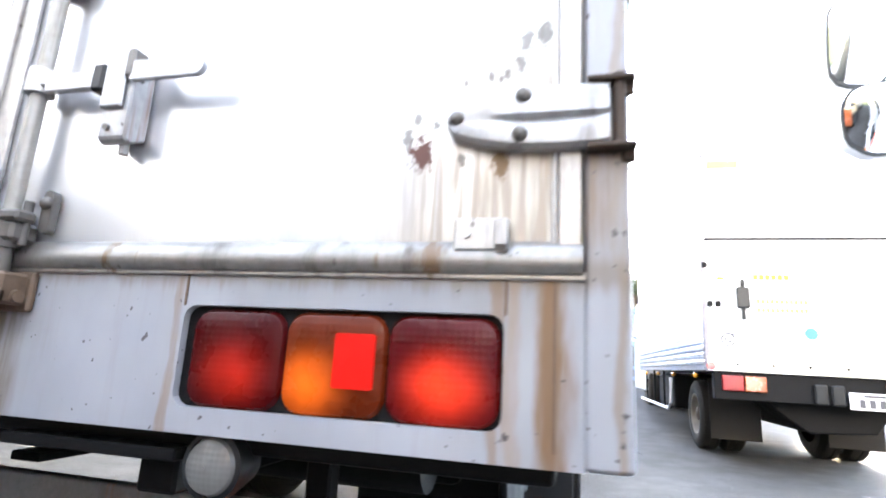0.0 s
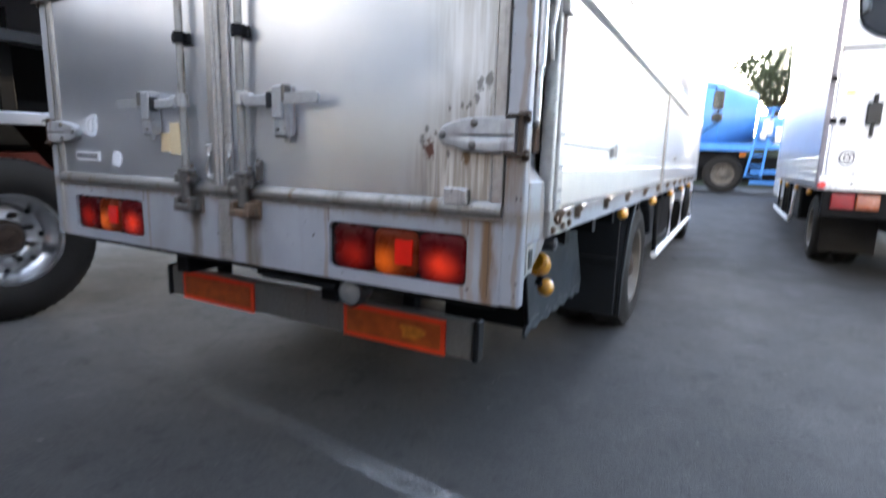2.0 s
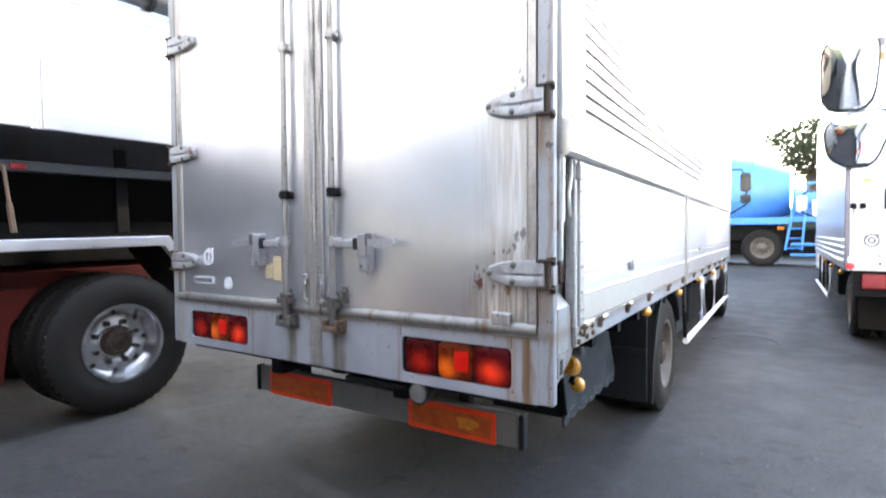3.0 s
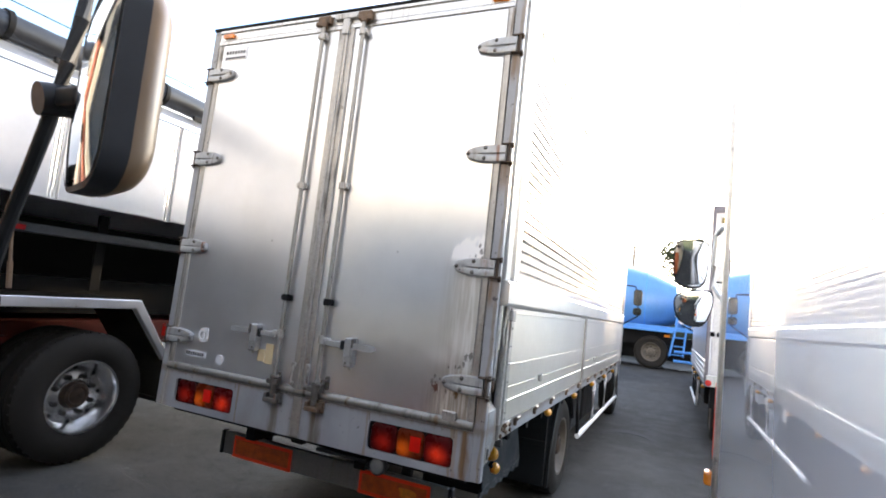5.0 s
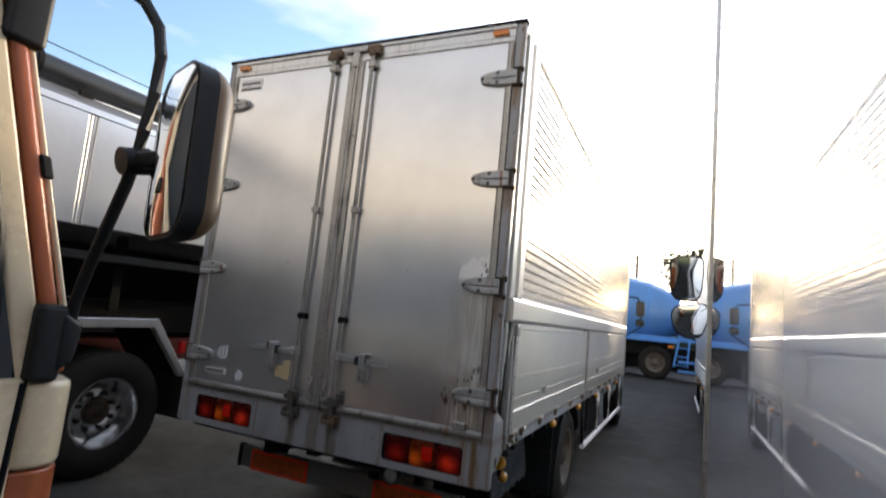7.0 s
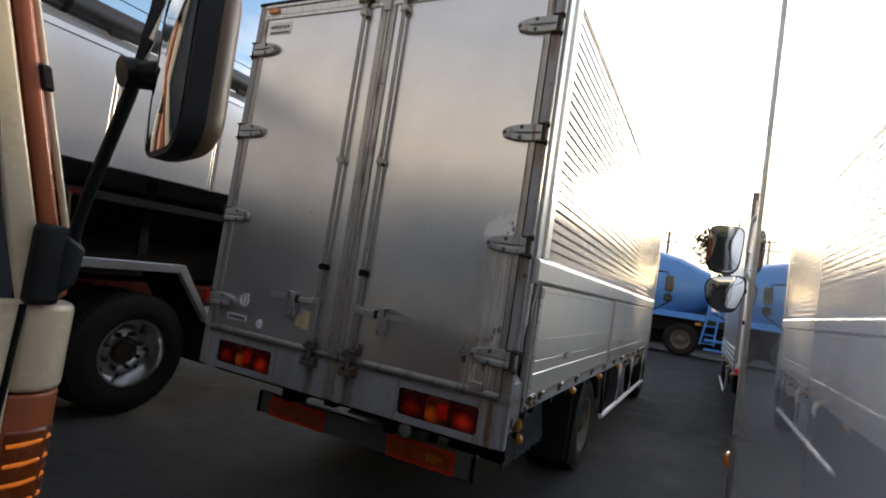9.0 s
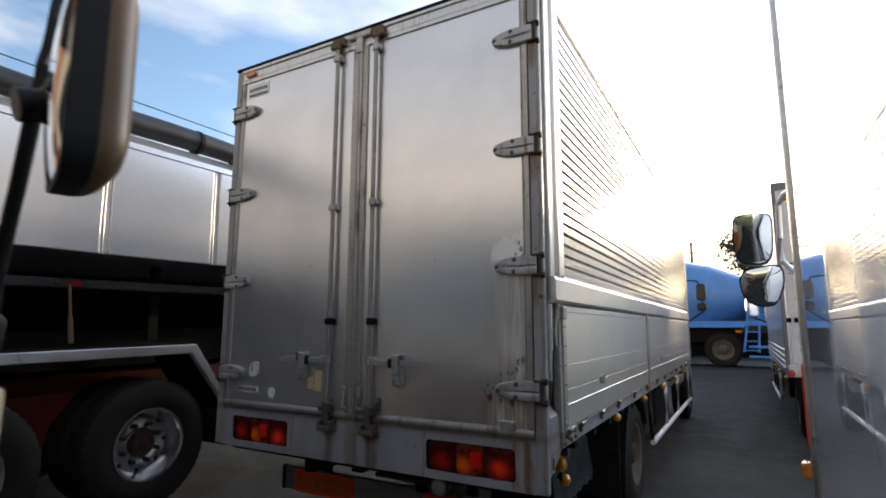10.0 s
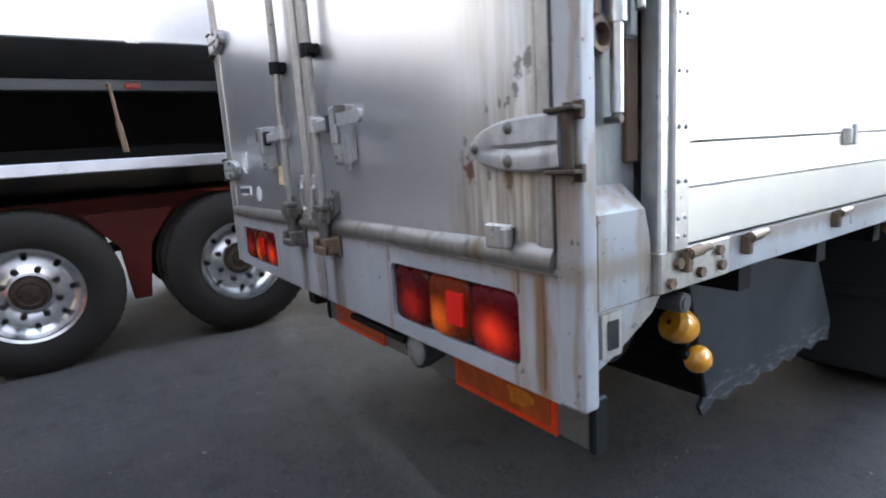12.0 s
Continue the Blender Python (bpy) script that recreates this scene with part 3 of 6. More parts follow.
    def mesh(self, name, material, smooth=28):
        me = bpy.data.meshes.new(name)
        me.from_pydata([tuple(p) for p in self.v], [], self.f)
        bm = bmesh.new()
        bm.from_mesh(me)
        bmesh.ops.recalc_face_normals(bm, faces=bm.faces[:])
        bm.to_mesh(me)
        bm.free()
        me.materials.append(MAT[material])
        me.shade_smooth()
        me.set_sharp_from_angle(angle=radians(smooth))
        if self.soft:
            weigh_normals(me)
        return me


def part(name, shape, material, parent, label=""):
    """One mesh object under a thing or a part; shapes are in world metres."""
    ob = new(name, shape.mesh(name, material) if isinstance(shape, Shape) else shape)
    ob.parent = parent
    m = Matrix()
    top = parent
    while top is not None:
        m = top.matrix_basis @ m if top.type == "EMPTY" else m
        top = top.parent
    if parent.type == "EMPTY":
        ob.matrix_parent_inverse = m.inverted()
    if label:
        ob["label"] = label
    return ob


def thing(name, at, label, category, group=""):
    ob = new(name)
    ob.empty_display_size = 0.1
    ob.location = at
    return tagged(ob, label, category, group)


def single(name, shape, material, label, category, group="", kind=""):
    return tagged(new(name, shape.mesh(name, material)), label, category, group, kind)


def text_shape(body, size, spacing=1.0):
    """A flat mesh of letters in the x-z plane, from the built-in font, its left end at the origin."""
    cu = bpy.data.curves.new("letters", "FONT")
    cu.body, cu.size, cu.extrude, cu.space_character = body, size, 0.0006, spacing
    ob = bpy.data.objects.new("letters", cu)
    me = bpy.data.meshes.new_from_object(ob)
    me.transform(Matrix.Rotation(radians(90), 4, "X"))
    bpy.data.objects.remove(ob)
    bpy.data.curves.remove(cu)
    return me


def letters(name, body, size, at, material, parent, label=""):
    me = text_shape(body, size)
    me.transform(Matrix.Translation(at))
    me.materials.append(MAT[material])
    return part(name, me, material, parent, label)


def wheel(parent, x, y, z, side, r=0.5, w=0.28, rim_r=0.29, mat="rim", bolts=8, label="", holes=8):
    """A wheel whose outer face looks along side (+1 or -1) of x: rim, tyre, hub and nuts."""
    def prof(rows):
        return [(side * a, b) for a, b in rows]
    q = 0.15 if mat == "rim" else 0.09
    s = Shape().lathe((x, y, z), (1, 0, 0), prof([(0.0, rim_r), (0.012, rim_r + 0.012), (0.006, rim_r - 0.008), (-0.01, rim_r - 0.014), (-0.03, rim_r - 0.02), (-q * 0.7, rim_r - 0.03), (-q, rim_r - 0.055), (-q, rim_r * 0.6), (-q + 0.015, rim_r * 0.5), (-q + 0.02, rim_r * 0.42), (-q + 0.02, 0.02)]), 48)
    rim = part("wheel", s, mat, parent, label)
    t = Shape()
    t.lathe((x, y, z), (1, 0, 0), prof([(0.0, rim_r), (0.02, rim_r + 0.05), (0.025, (r + rim_r) / 2), (0.012, r - 0.045), (-0.01, r - 0.012), (-0.035, r), (-0.075, r), (-0.078, r - 0.012), (-0.09, r - 0.012), (-0.093, r), (-w + 0.05, r), (-w + 0.03, r - 0.02), (-w, r - 0.06), (-w, rim_r)]), 64)
    for i in range(48):
        a = 2 * math.pi * i / 48
        t.at = Matrix.Translation((x, y, z)) @ Matrix.Rotation(a, 4, "X")
        t.box(min(-0.012 * side, -0.034 * side), max(-0.012 * side, -0.034 * side), -0.008, 0.008, r - 0.012, r - 0.001)
    t.at = Matrix()
    part("tyre", t, "rubber", rim)
    h = Shape().lathe((x, y, z), (1, 0, 0), prof([(-q, rim_r * 0.40), (-q + 0.03, rim_r * 0.39), (-q + 0.04, rim_r * 0.36), (-q + 0.075, rim_r * 0.34), (-q + 0.085, rim_r * 0.26), (-q + 0.08, rim_r * 0.22), (-q + 0.09, rim_r * 0.12), (-q + 0.092, 0.004)]), 24)
    part("hub", h, "hub", rim, "oily dark hub")
    for i in range(bolts):
        a = 2 * math.pi * (i + 0.5) / bolts
        p = Vector((x, y + rim_r * 0.55 * math.cos(a), z + rim_r * 0.55 * math.sin(a)))
        part("lug_nut", Shape().cyl(p + Vector(((-q - 0.005) * side, 0, 0)), p + Vector(((0.045 - q) * side, 0, 0)), 0.021, n=6).cyl(p + Vector(((0.04 - q) * side, 0, 0)), p + Vector(((0.058 - q) * side, 0, 0)), 0.012, n=8), "nut", rim)
    for i in range(holes):
        a = 2 * math.pi * i / holes
        p = Vector((x, y + rim_r * 0.78 * math.cos(a), z + rim_r * 0.78 * math.sin(a)))
        part("hand_hole", Shape().cyl(p + Vector(((-q - 0.01) * side, 0, 0)), p + Vector(((0.003 - q) * side, 0, 0)), rim_r * 0.062, n=14), "black", rim)
    return rim


# ---- ground ----
def ground_height(x, y):
    def ease(v):
        v = min(1.0, max(0.0, v))
        return v * v * (3 - 2 * v)
    return 0.05 * max(ease((y - 0.6) / 1.8), ease((-x - 2.5) / 0.8)) + 0.43 * ease((y - 8.0) / 6.0)


def grid_lines(lo, hi, fine, far):
    a = [lo + i * fine for i in range(int((hi - lo) / fine) + 1)]
    out, d, v = [], fine, hi
    while v < far:
        d *= 1.5
        v += d
        out.append(v)
    back, d, v = [], fine, lo
    while v > -far:
        d *= 1.5
        v -= d
        back.append(v)
    return back[::-1] + a + out


def build_ground():
    xs, ys = grid_lines(-6, 6, 0.2, 900), grid_lines(-6, 18, 0.2, 900)
    s = Shape()
    n = len(ys)
    s.add([(x, y, ground_height(x, y)) for x in xs for y in ys], [(i * n + j, i * n + n + j, i * n + n + j + 1, i * n + j + 1) for i in range(len(xs) - 1) for j in range(n - 1)])
    single("ground", s, "asphalt", "worn grey asphalt of a lorry park, cracked and patched", "ground", kind="structure")
    # a worn parking line runs across behind the box lorry
    a, b = Vector((-4.6, 0.655)), Vector((0.75, 0.02))
    d = (b - a).normalized()
    side = Vector((-d.y, d.x)) * 0.06
    v, f = [], []
    for i in range(41):
        p = a.lerp(b, i / 40)
        h = ground_height(p.x, p.y) + 0.004
        v += [(p.x - side.x, p.y - side.y, h), (p.x + side.x, p.y + side.y, h)]
        if i:
            f.append((2 * i - 2, 2 * i, 2 * i + 1, 2 * i - 1))
    single("parking_line", Shape().add(v, f), "line", "worn broken white parking line on asphalt", "road marking", kind="structure")
    # a shallow broken edge in the asphalt and a tar patch
    for name, cx, cy, rx, ry, mat, lab in (("tar_patch", 2.4, 4.5, 0.3, 0.12, "flap", "dark damp patch on the asphalt"),):
        pts = []
        for i in range(28):
            t = 2 * math.pi * i / 28
            k = 0.75 + 0.5 * noise.noise(Vector((3 * math.cos(t) + cx, 3 * math.sin(t), cy)))
            pts.append((cx + rx * k * math.cos(t), cy + ry * k * math.sin(t)))
        single(name, Shape().prism(pts, "z", 0.04, 0.054), mat, lab, "road surface", kind="structure")
    # a dark crescent for the shaded side of a hollow where the asphalt has broken away
    outer, inner = [], []
    for i in range(25):
        a = radians(180 * i / 24)
        k = 1 + 0.12 * noise.noise(Vector((5 * a, 1.7, 0)))
        outer.append((0.31 - 0.36 * k * math.cos(a), 5.82 + 0.68 * k * math.sin(a)))
        inner.append((0.33 - 0.34 * math.cos(a), 5.8 + (0.5 - 0.1 * k) * math.sin(a)))
    single("hollow_shade", Shape().prism(outer + inner[::-1], "z", 0.04, 0.055), "hollow_dark", "dark crescent for the shaded side of a hollow in the asphalt", "road surface", kind="structure")


build_ground()

# ---- the box lorry in the middle ----
XL, MID, ZT = -2.40, -1.20, 3.55


def hinge_leaf(px, z):
    """The strap: straight from the pin to the bolts, then tapering to a blunt nose, with a pressed groove along it."""
    s = Shape()
    rows = [(-0.028, 0.046, 0.0), (-0.05, 0.049, 0.006), (-0.10, 0.050, 0.009), (-0.14, 0.049, 0.010), (-0.17, 0.047, 0.007), (-0.20, 0.042, 0.002), (-0.235, 0.033, 0.0), (-0.252, 0.026, 0.0), (-0.261, 0.013, 0.0)]
    v = []
    for x, h, dip in rows:
        deep = min(1.0, h / 0.03)
        for dz, y in ((-h, -0.002), (-h, -0.018), (-h + 0.006, -0.024 - 0.004 * deep), (-0.5 * h, -0.030 * deep ** 0.3), (-0.28 * h, -0.030 + 0.3 * dip), (-0.1 * h, -0.030 + dip), (0.05 * h, -0.031), (h - 0.006, -0.024 - 0.004 * deep), (h, -0.018), (h, -0.002)):
            v.append((px(x), y, z + dz))
    m, n = 10, len(rows)
    f = [(i * m + k, i * m + k + 1, (i + 1) * m + k + 1, (i + 1) * m + k) for i in range(n - 1) for k in range(m - 1)]
    s.add(v, f + [tuple(range(m)), tuple(range(n * m - 1, n * m - m - 1, -1))])
    return s


def hinge(truck, z, side):
    """A strap hinge of a rear door; side +1 at the right-hand post."""
    def px(x):
        return x if side > 0 else 2 * MID - x
    h = new("hinge", hinge_leaf(px, z).mesh("hinge", "hingepaint"))
    h.parent = truck
    h.matrix_parent_inverse = truck.matrix_basis.inverted()
    h["label"] = "weathered cast strap hinge"
    part("hinge_pin", Shape().cyl((px(-0.014), -0.018, z - 0.056), (px(-0.014), -0.018, z + 0.06), 0.009), "rustdark", h, "rusty hinge pin")
    a, b = sorted((px(0.008), px(-0.058)))
    for dz in (-0.051, 0.051):
        part("hinge_bracket", Shape().box(a, b, -0.032, 0.0, z + dz - 0.004, z + dz + 0.004, 0.002).box(min(px(-0.012), px(0.008)), max(px(-0.012), px(0.008)), -0.012, 0.0, z + dz - 0.018, z + dz + 0.012, 0.002), "rustdark", h, "rusty hinge bracket")
    for bx, bz in ((-0.148, 0.031), (-0.152, -0.029), (-0.246, 0.0)):
        part("bolt", Shape().ball((px(bx), -0.026, z + bz), 0.0125, 0.012, 0.0125, 12, 8), "castdark", h)


def lens_dome(cx, cz, w, h):
    """A pillowed lens with rounded corners."""
    s = Shape()
    rings = []
    for y, cut, r in ((0.03, 0.0, 0.03), (0.012, 0.0, 0.03), (0.005, 0.004, 0.028), (0.002, 0.012, 0.026), (0.0, 0.03, 0.018)):
        ring = []
        for sx, sz, a0 in ((1, 1, 0), (-1, 1, 90), (-1, -1, 180), (1, -1, 270)):
            for i in range(5):
                a = radians(a0 + 22.5 * i)
                ring.append((cx + sx * (w / 2 - cut - r) + r * math.cos(a), y, cz + sz * (h / 2 - cut - r) + r * math.sin(a)))
        rings.append(ring)
    m = len(rings[0])
    return s.add([p for ring in rings for p in ring] + [(cx, -0.001, cz)], [(i * m + k, i * m + (k + 1) % m, (i + 1) * m + (k + 1) % m, (i + 1) * m + k) for i in range(len(rings) - 1) for k in range(m)] + [((len(rings) - 1) * m + k, (len(rings) - 1) * m + (k + 1) % m, len(rings) * m) for k in range(m)])


def lamp_opening(s, x0, x1, z0=0.80, z1=1.05):
    """A stretch of the sill plate with a round-cornered opening for a lamp."""
    cx, cz, w, h, r = (x0 + x1) / 2, 0.919, x1 - x0 - 0.01, 0.158, 0.022
    e0, e1 = x0 - 0.02, x1 + 0.02
    ring, rim = [], []
    for sx, sz, a0 in ((1, 1, 0), (-1, 1, 90), (-1, -1, 180), (1, -1, 270)):
        for i in range(5):
            a = radians(a0 + 22.5 * i)
            ring.append((cx + sx * (w / 2 - r) + r * math.cos(a), cz + sz * (h / 2 - r) + r * math.sin(a)))
            rim.append((e1 if sx > 0 else e0, z1 if sz > 0 else z0))
    n = len(ring)
    for i in range(n):
        j = (i + 1) % n
        quad = [ring[i], ring[j], rim[j]] + ([rim[i]] if rim[i] != rim[j] else [])
        s.add([(x, 0.0, z) for x, z in quad], [tuple(range(len(quad)))])
        s.add([(ring[i][0], 0.0, ring[i][1]), (ring[j][0], 0.0, ring[j][1]), (ring[j][0], 0.022, ring[j][1]), (ring[i][0], 0.022, ring[i][1])], [(0, 1, 2, 3)])
    s.add([(e0, 0.0, z0), (e1, 0.0, z0), (e1, 0.05, z0), (e0, 0.05, z0)], [(0, 1, 2, 3)])


def tail_lamp(truck, x0, x1):
    zc, w = 0.919, (x1 - x0 - 0.03) / 3
    c = (x0 + x1) / 2
    lamp = part("tail_lamp", Shape().pad(c, zc, x1 - x0 - 0.011, 0.157, 0.014, 0.06, 0.022), "black", truck, "three-chamber tail lamp in a black housing")
    for i, (mat, lab) in enumerate((("lens_red_a", "dark red lens"), ("lens_amber", "amber lens"), ("lens_red_b", "red brake lens"))):
        cx = x0 + 0.015 + w * (i + 0.5)
        s = lens_dome(cx + 0.006, zc - 0.002, w - 0.002, 0.151)
        part("lens", s, mat, lamp, lab)
    cx = x0 + 0.015 + w * 1.5
    # the reflector's brightness is emission in its material
    part("reflector", Shape().pad(cx + 0.042, zc + 0.004, 0.063, 0.08, -0.005, 0.01, 0.004), "redglow", lamp, "square red reflector")


def lens_lit(name, c, hot, glow, spots):
    """Lamp plastic with a bulb shining through at the given (x, z)."""
    k = Nodes(name)
    x, y, z = k.split()
    total = None
    for sx, sz in spots:
        dx, dz = k.math("MULTIPLY", k.math("SUBTRACT", x, sx), 0.85), k.math("SUBTRACT", z, sz)
        d = k.math("SQRT", k.math("ADD", k.math("MULTIPLY", dx, dx), k.math("MULTIPLY", dz, dz)))
        m = k.step(d, 0.082, 0.0)
        total = m if total is None else k.math("MAXIMUM", total, m)
    dust = k.noise(16.0, detail=5.0)
    total = k.math("MULTIPLY", total, k.step(k.noise(9.0, detail=3.0), 0.3, 0.7, 0.65, 1.0))
    k.set(Base_Color=k.mix(k.step(dust, 0.35, 0.75), tuple(v * 0.7 for v in c), c), Roughness=k.step(dust, 0.3, 0.7, 0.2, 0.4), Coat_Weight=0.0, Specular_IOR_Level=0.22)
    k.set(Emission_Color=hot, Emission_Strength=k.math("ADD", k.math("MULTIPLY", k.math("POWER", total, 1.6), glow), glow * 0.015))
    ribs = k.math("ADD", k.math("SINE", k.math("MULTIPLY", x, 620.0)), k.math("SINE", k.math("MULTIPLY", z, 620.0)))
    k.bump(ribs, 0.07, 0.001)
    return k.mat


RL, LL = (-0.695, -0.165), (-2.245, -1.715)
W3 = (0.53 - 0.03) / 3
MAT["lens_red_a"] = lens_lit("dark red tail lens", (0.05, 0.0015, 0.003), (1.0, 0.035, 0.012), 0.07, [(a + 0.015 + W3 * 0.55, 0.9) for a, b in (RL, LL)])
MAT["lens_amber"] = lens_lit("amber turn lens", (0.11, 0.014, 0.003), (1.0, 0.16, 0.01), 0.14, [(a + 0.015 + W3 * 1.3, 0.885) for a, b in (RL, LL)])
MAT["lens_red_b"] = lens_lit("red brake lens", (0.06, 0.002, 0.005), (1.0, 0.05, 0.015), 0.19, [(a + 0.015 + W3 * 2.55, 0.892) for a, b in (RL, LL)])


def lock_rod(truck, x, side):
    """The locking bar of one door, with guides, cams, handle and handle keeper."""
    rod = part("lock_rod", Shape().cyl((x, -0.032, 1.06), (x, -0.032, 3.46), 0.014), "rodpaint", truck, "pale painted locking bar, chipped")
    for z in (1.63, 2.35, 3.36):
        part("rod_guide", Shape().box(x - 0.034, x + 0.034, -0.02, -0.003, z - 0.018, z + 0.018, 0.004).cyl((x, -0.032, z - 0.02), (x, -0.032, z + 0.02), 0.023).box(x + side * 0.02 - 0.012, x + side * 0.02 + 0.012, -0.045, -0.02, z - 0.014, z + 0.014, 0.004), "black" if z < 2 else "alu_dirty", rod)
    # foot of the bar: cam in its keeper, bolted below the door
    part("cam", Shape().cyl((x, -0.034, 1.085), (x, -0.034, 1.15), 0.026).box(x - 0.05, x + 0.04, -0.055, -0.004, 1.095, 1.13, 0.006).box(x - 0.02, x + 0.05, -0.06, -0.02, 1.13, 1.15, 0.005).cyl((x, -0.034, 1.02), (x, -0.034, 1.09), 0.019).cyl((x + 0.035, -0.03, 1.09), (x + 0.035, -0.03, 1.17), 0.008), "castdark", rod, "greasy dark lock cam")
    part("keeper", Shape().box(x - 0.06, x + 0.06, -0.014, 0.0, 0.975, 1.045, 0.004).box(x - 0.05, x - 0.028, -0.06, -0.01, 0.985, 1.04, 0.005).box(x + 0.028, x + 0.05, -0.06, -0.01, 0.985, 1.04, 0.005).box(x - 0.05, x + 0.05, -0.062, -0.045, 0.985, 1.012, 0.004).cyl((x - 0.055, -0.03, 1.0), (x + 0.058, -0.03, 1.0), 0.011), "rusty" if side > 0 else "castdark", truck, "grimy rusted lock keeper")
    for z, mat in ((1.405, "zinc"), (3.45, "rusty")):
        part("rod_collar", Shape().cyl((x, -0.032, z - 0.024), (x, -0.032, z + 0.024), 0.024).box(min(x, x + side * 0.06), max(x, x + side * 0.06), -0.048, -0.02, z - 0.016, z + 0.016, 0.005), mat, rod)
    def run(u0, u1):
        return sorted((x + side * u0, x + side * u1))

    a, b = run(0.175, 0.235)
    keeper = part("handle_keeper", Shape().prism([(-0.002, 1.285), (-0.036, 1.268), (-0.05, 1.276), (-0.05, 1.44), (-0.002, 1.44)], "x", a, b, 0.004), "hingepaint", truck, "pale painted handle keeper")
    part("keeper_bolt", Shape().cyl((x + side * 0.196, -0.056, 1.295), (x + side * 0.196, -0.048, 1.295), 0.006, n=8), "castdark", keeper)
    part("keeper_tip", Shape().cyl((x + side * 0.21, -0.022, 1.256), (x + side * 0.21, -0.022, 1.285), 0.008, n=8), "zinc", keeper)
    a, b = run(0.176, 0.222)
    part("keeper_flap", Shape().box(a, b, -0.0585, -0.05, 1.331, 1.436, 0.003), "hingepaint", keeper)
    a, b = run(0.222, 0.24)
    part("keeper_hook", Shape().box(a, b, -0.064, -0.03, 1.385, 1.44, 0.004), "castdark", keeper)
    a, b = run(0.03, 0.17)
    part("handle", Shape().box(a, b, -0.05, -0.036, 1.374, 1.41, 0.004), "hingepaint", rod, "galvanised door handle")
    a, b = run(0.145, 0.172)
    part("handle_grip", Shape().box(a, b, -0.058, -0.03, 1.366, 1.42, 0.005), "blackplastic", rod)
    a, b = run(0.235, 0.382)
    tip = 0.0175
    end, back = (b - tip, a) if side > 0 else (a + tip, b)
    pts = [(end + side * tip * math.cos(radians(t)), 1.396 + tip * math.sin(radians(t))) for t in range(-90, 91, 18)]
    part("handle_paddle", Shape().prism([(back, 1.3785)] + pts + [(back, 1.4135)], "y", -0.062, -0.05), "hingepaint", rod, "rounded pale handle end")


def rear_door(truck, x0, x1, side):
    zb, zt = 1.06, 3.44
    door = part("rear_door", Shape().box(x0, x1, 0.0, 0.03, zb, zt, 0.002), "sheet", truck, "brushed aluminium rear door, scratched and stained")
    part("bottom_rail", Shape().prism([(-0.002, 1.052), (-0.011, 1.055), (-0.017, 1.064), (-0.018, 1.074), (-0.014, 1.088), (-0.006, 1.099), (-0.001, 1.103)], "x", x0, x1), "tarnish", door, "tarnished rounded aluminium rail")
    part("top_rail", Shape().box(x0, x1, -0.01, 0.0, zt - 0.03, zt, 0.003), "alu", door)
    a, b = (x1 - 0.034, x1) if side > 0 else (x0, x0 + 0.034)
    part("hinge_stile", Shape().box(a, b, -0.007, 0.0, zb + 0.03, zt - 0.03, 0.003), "alu_dirty", door, "flat aluminium edge profile")
    c = a - 0.005 if side > 0 else b + 0.005
    e = b + 0.001 if side > 0 else a - 0.001
    seal = Shape()
    for i in range(60):
        z = zb + 0.03 + i * 0.0385
        w = 0.0009 + 0.0012 * noise.noise(Vector((i * 0.9, side * 3.0, 0.0)))
        seal.box(e - w, e + w, -0.0085, 0.0, z, z + 0.0385)
    part("edge_seal", seal, "castdark", door, "ragged black edge seal")
    part("stile_bead", Shape().cyl((c, -0.002, zb + 0.03), (c, -0.002, zt - 0.03), 0.004, n=8), "alu_dirty", door)
    a, b = (x0, x0 + 0.06) if side > 0 else (x1 - 0.06, x1)
    s = Shape().box(a, b, -0.014, 0.0, zb + 0.03, zt - 0.03, 0.004)
    c = b - 0.012 if side < 0 else a + 0.012
    s.cyl((c - side * 0.0, -0.016, zb + 0.03), (c, -0.016, zt - 0.03), 0.012)
    part("meeting_stile", s, "alu_dirty", door)
    c = x0 + 0.002 if side > 0 else x1 - 0.002
    part("door_seal", Shape().box(c - 0.01, c + 0.01, -0.012, 0.01, zb, zt, 0.004), "rubber", door)
    return door


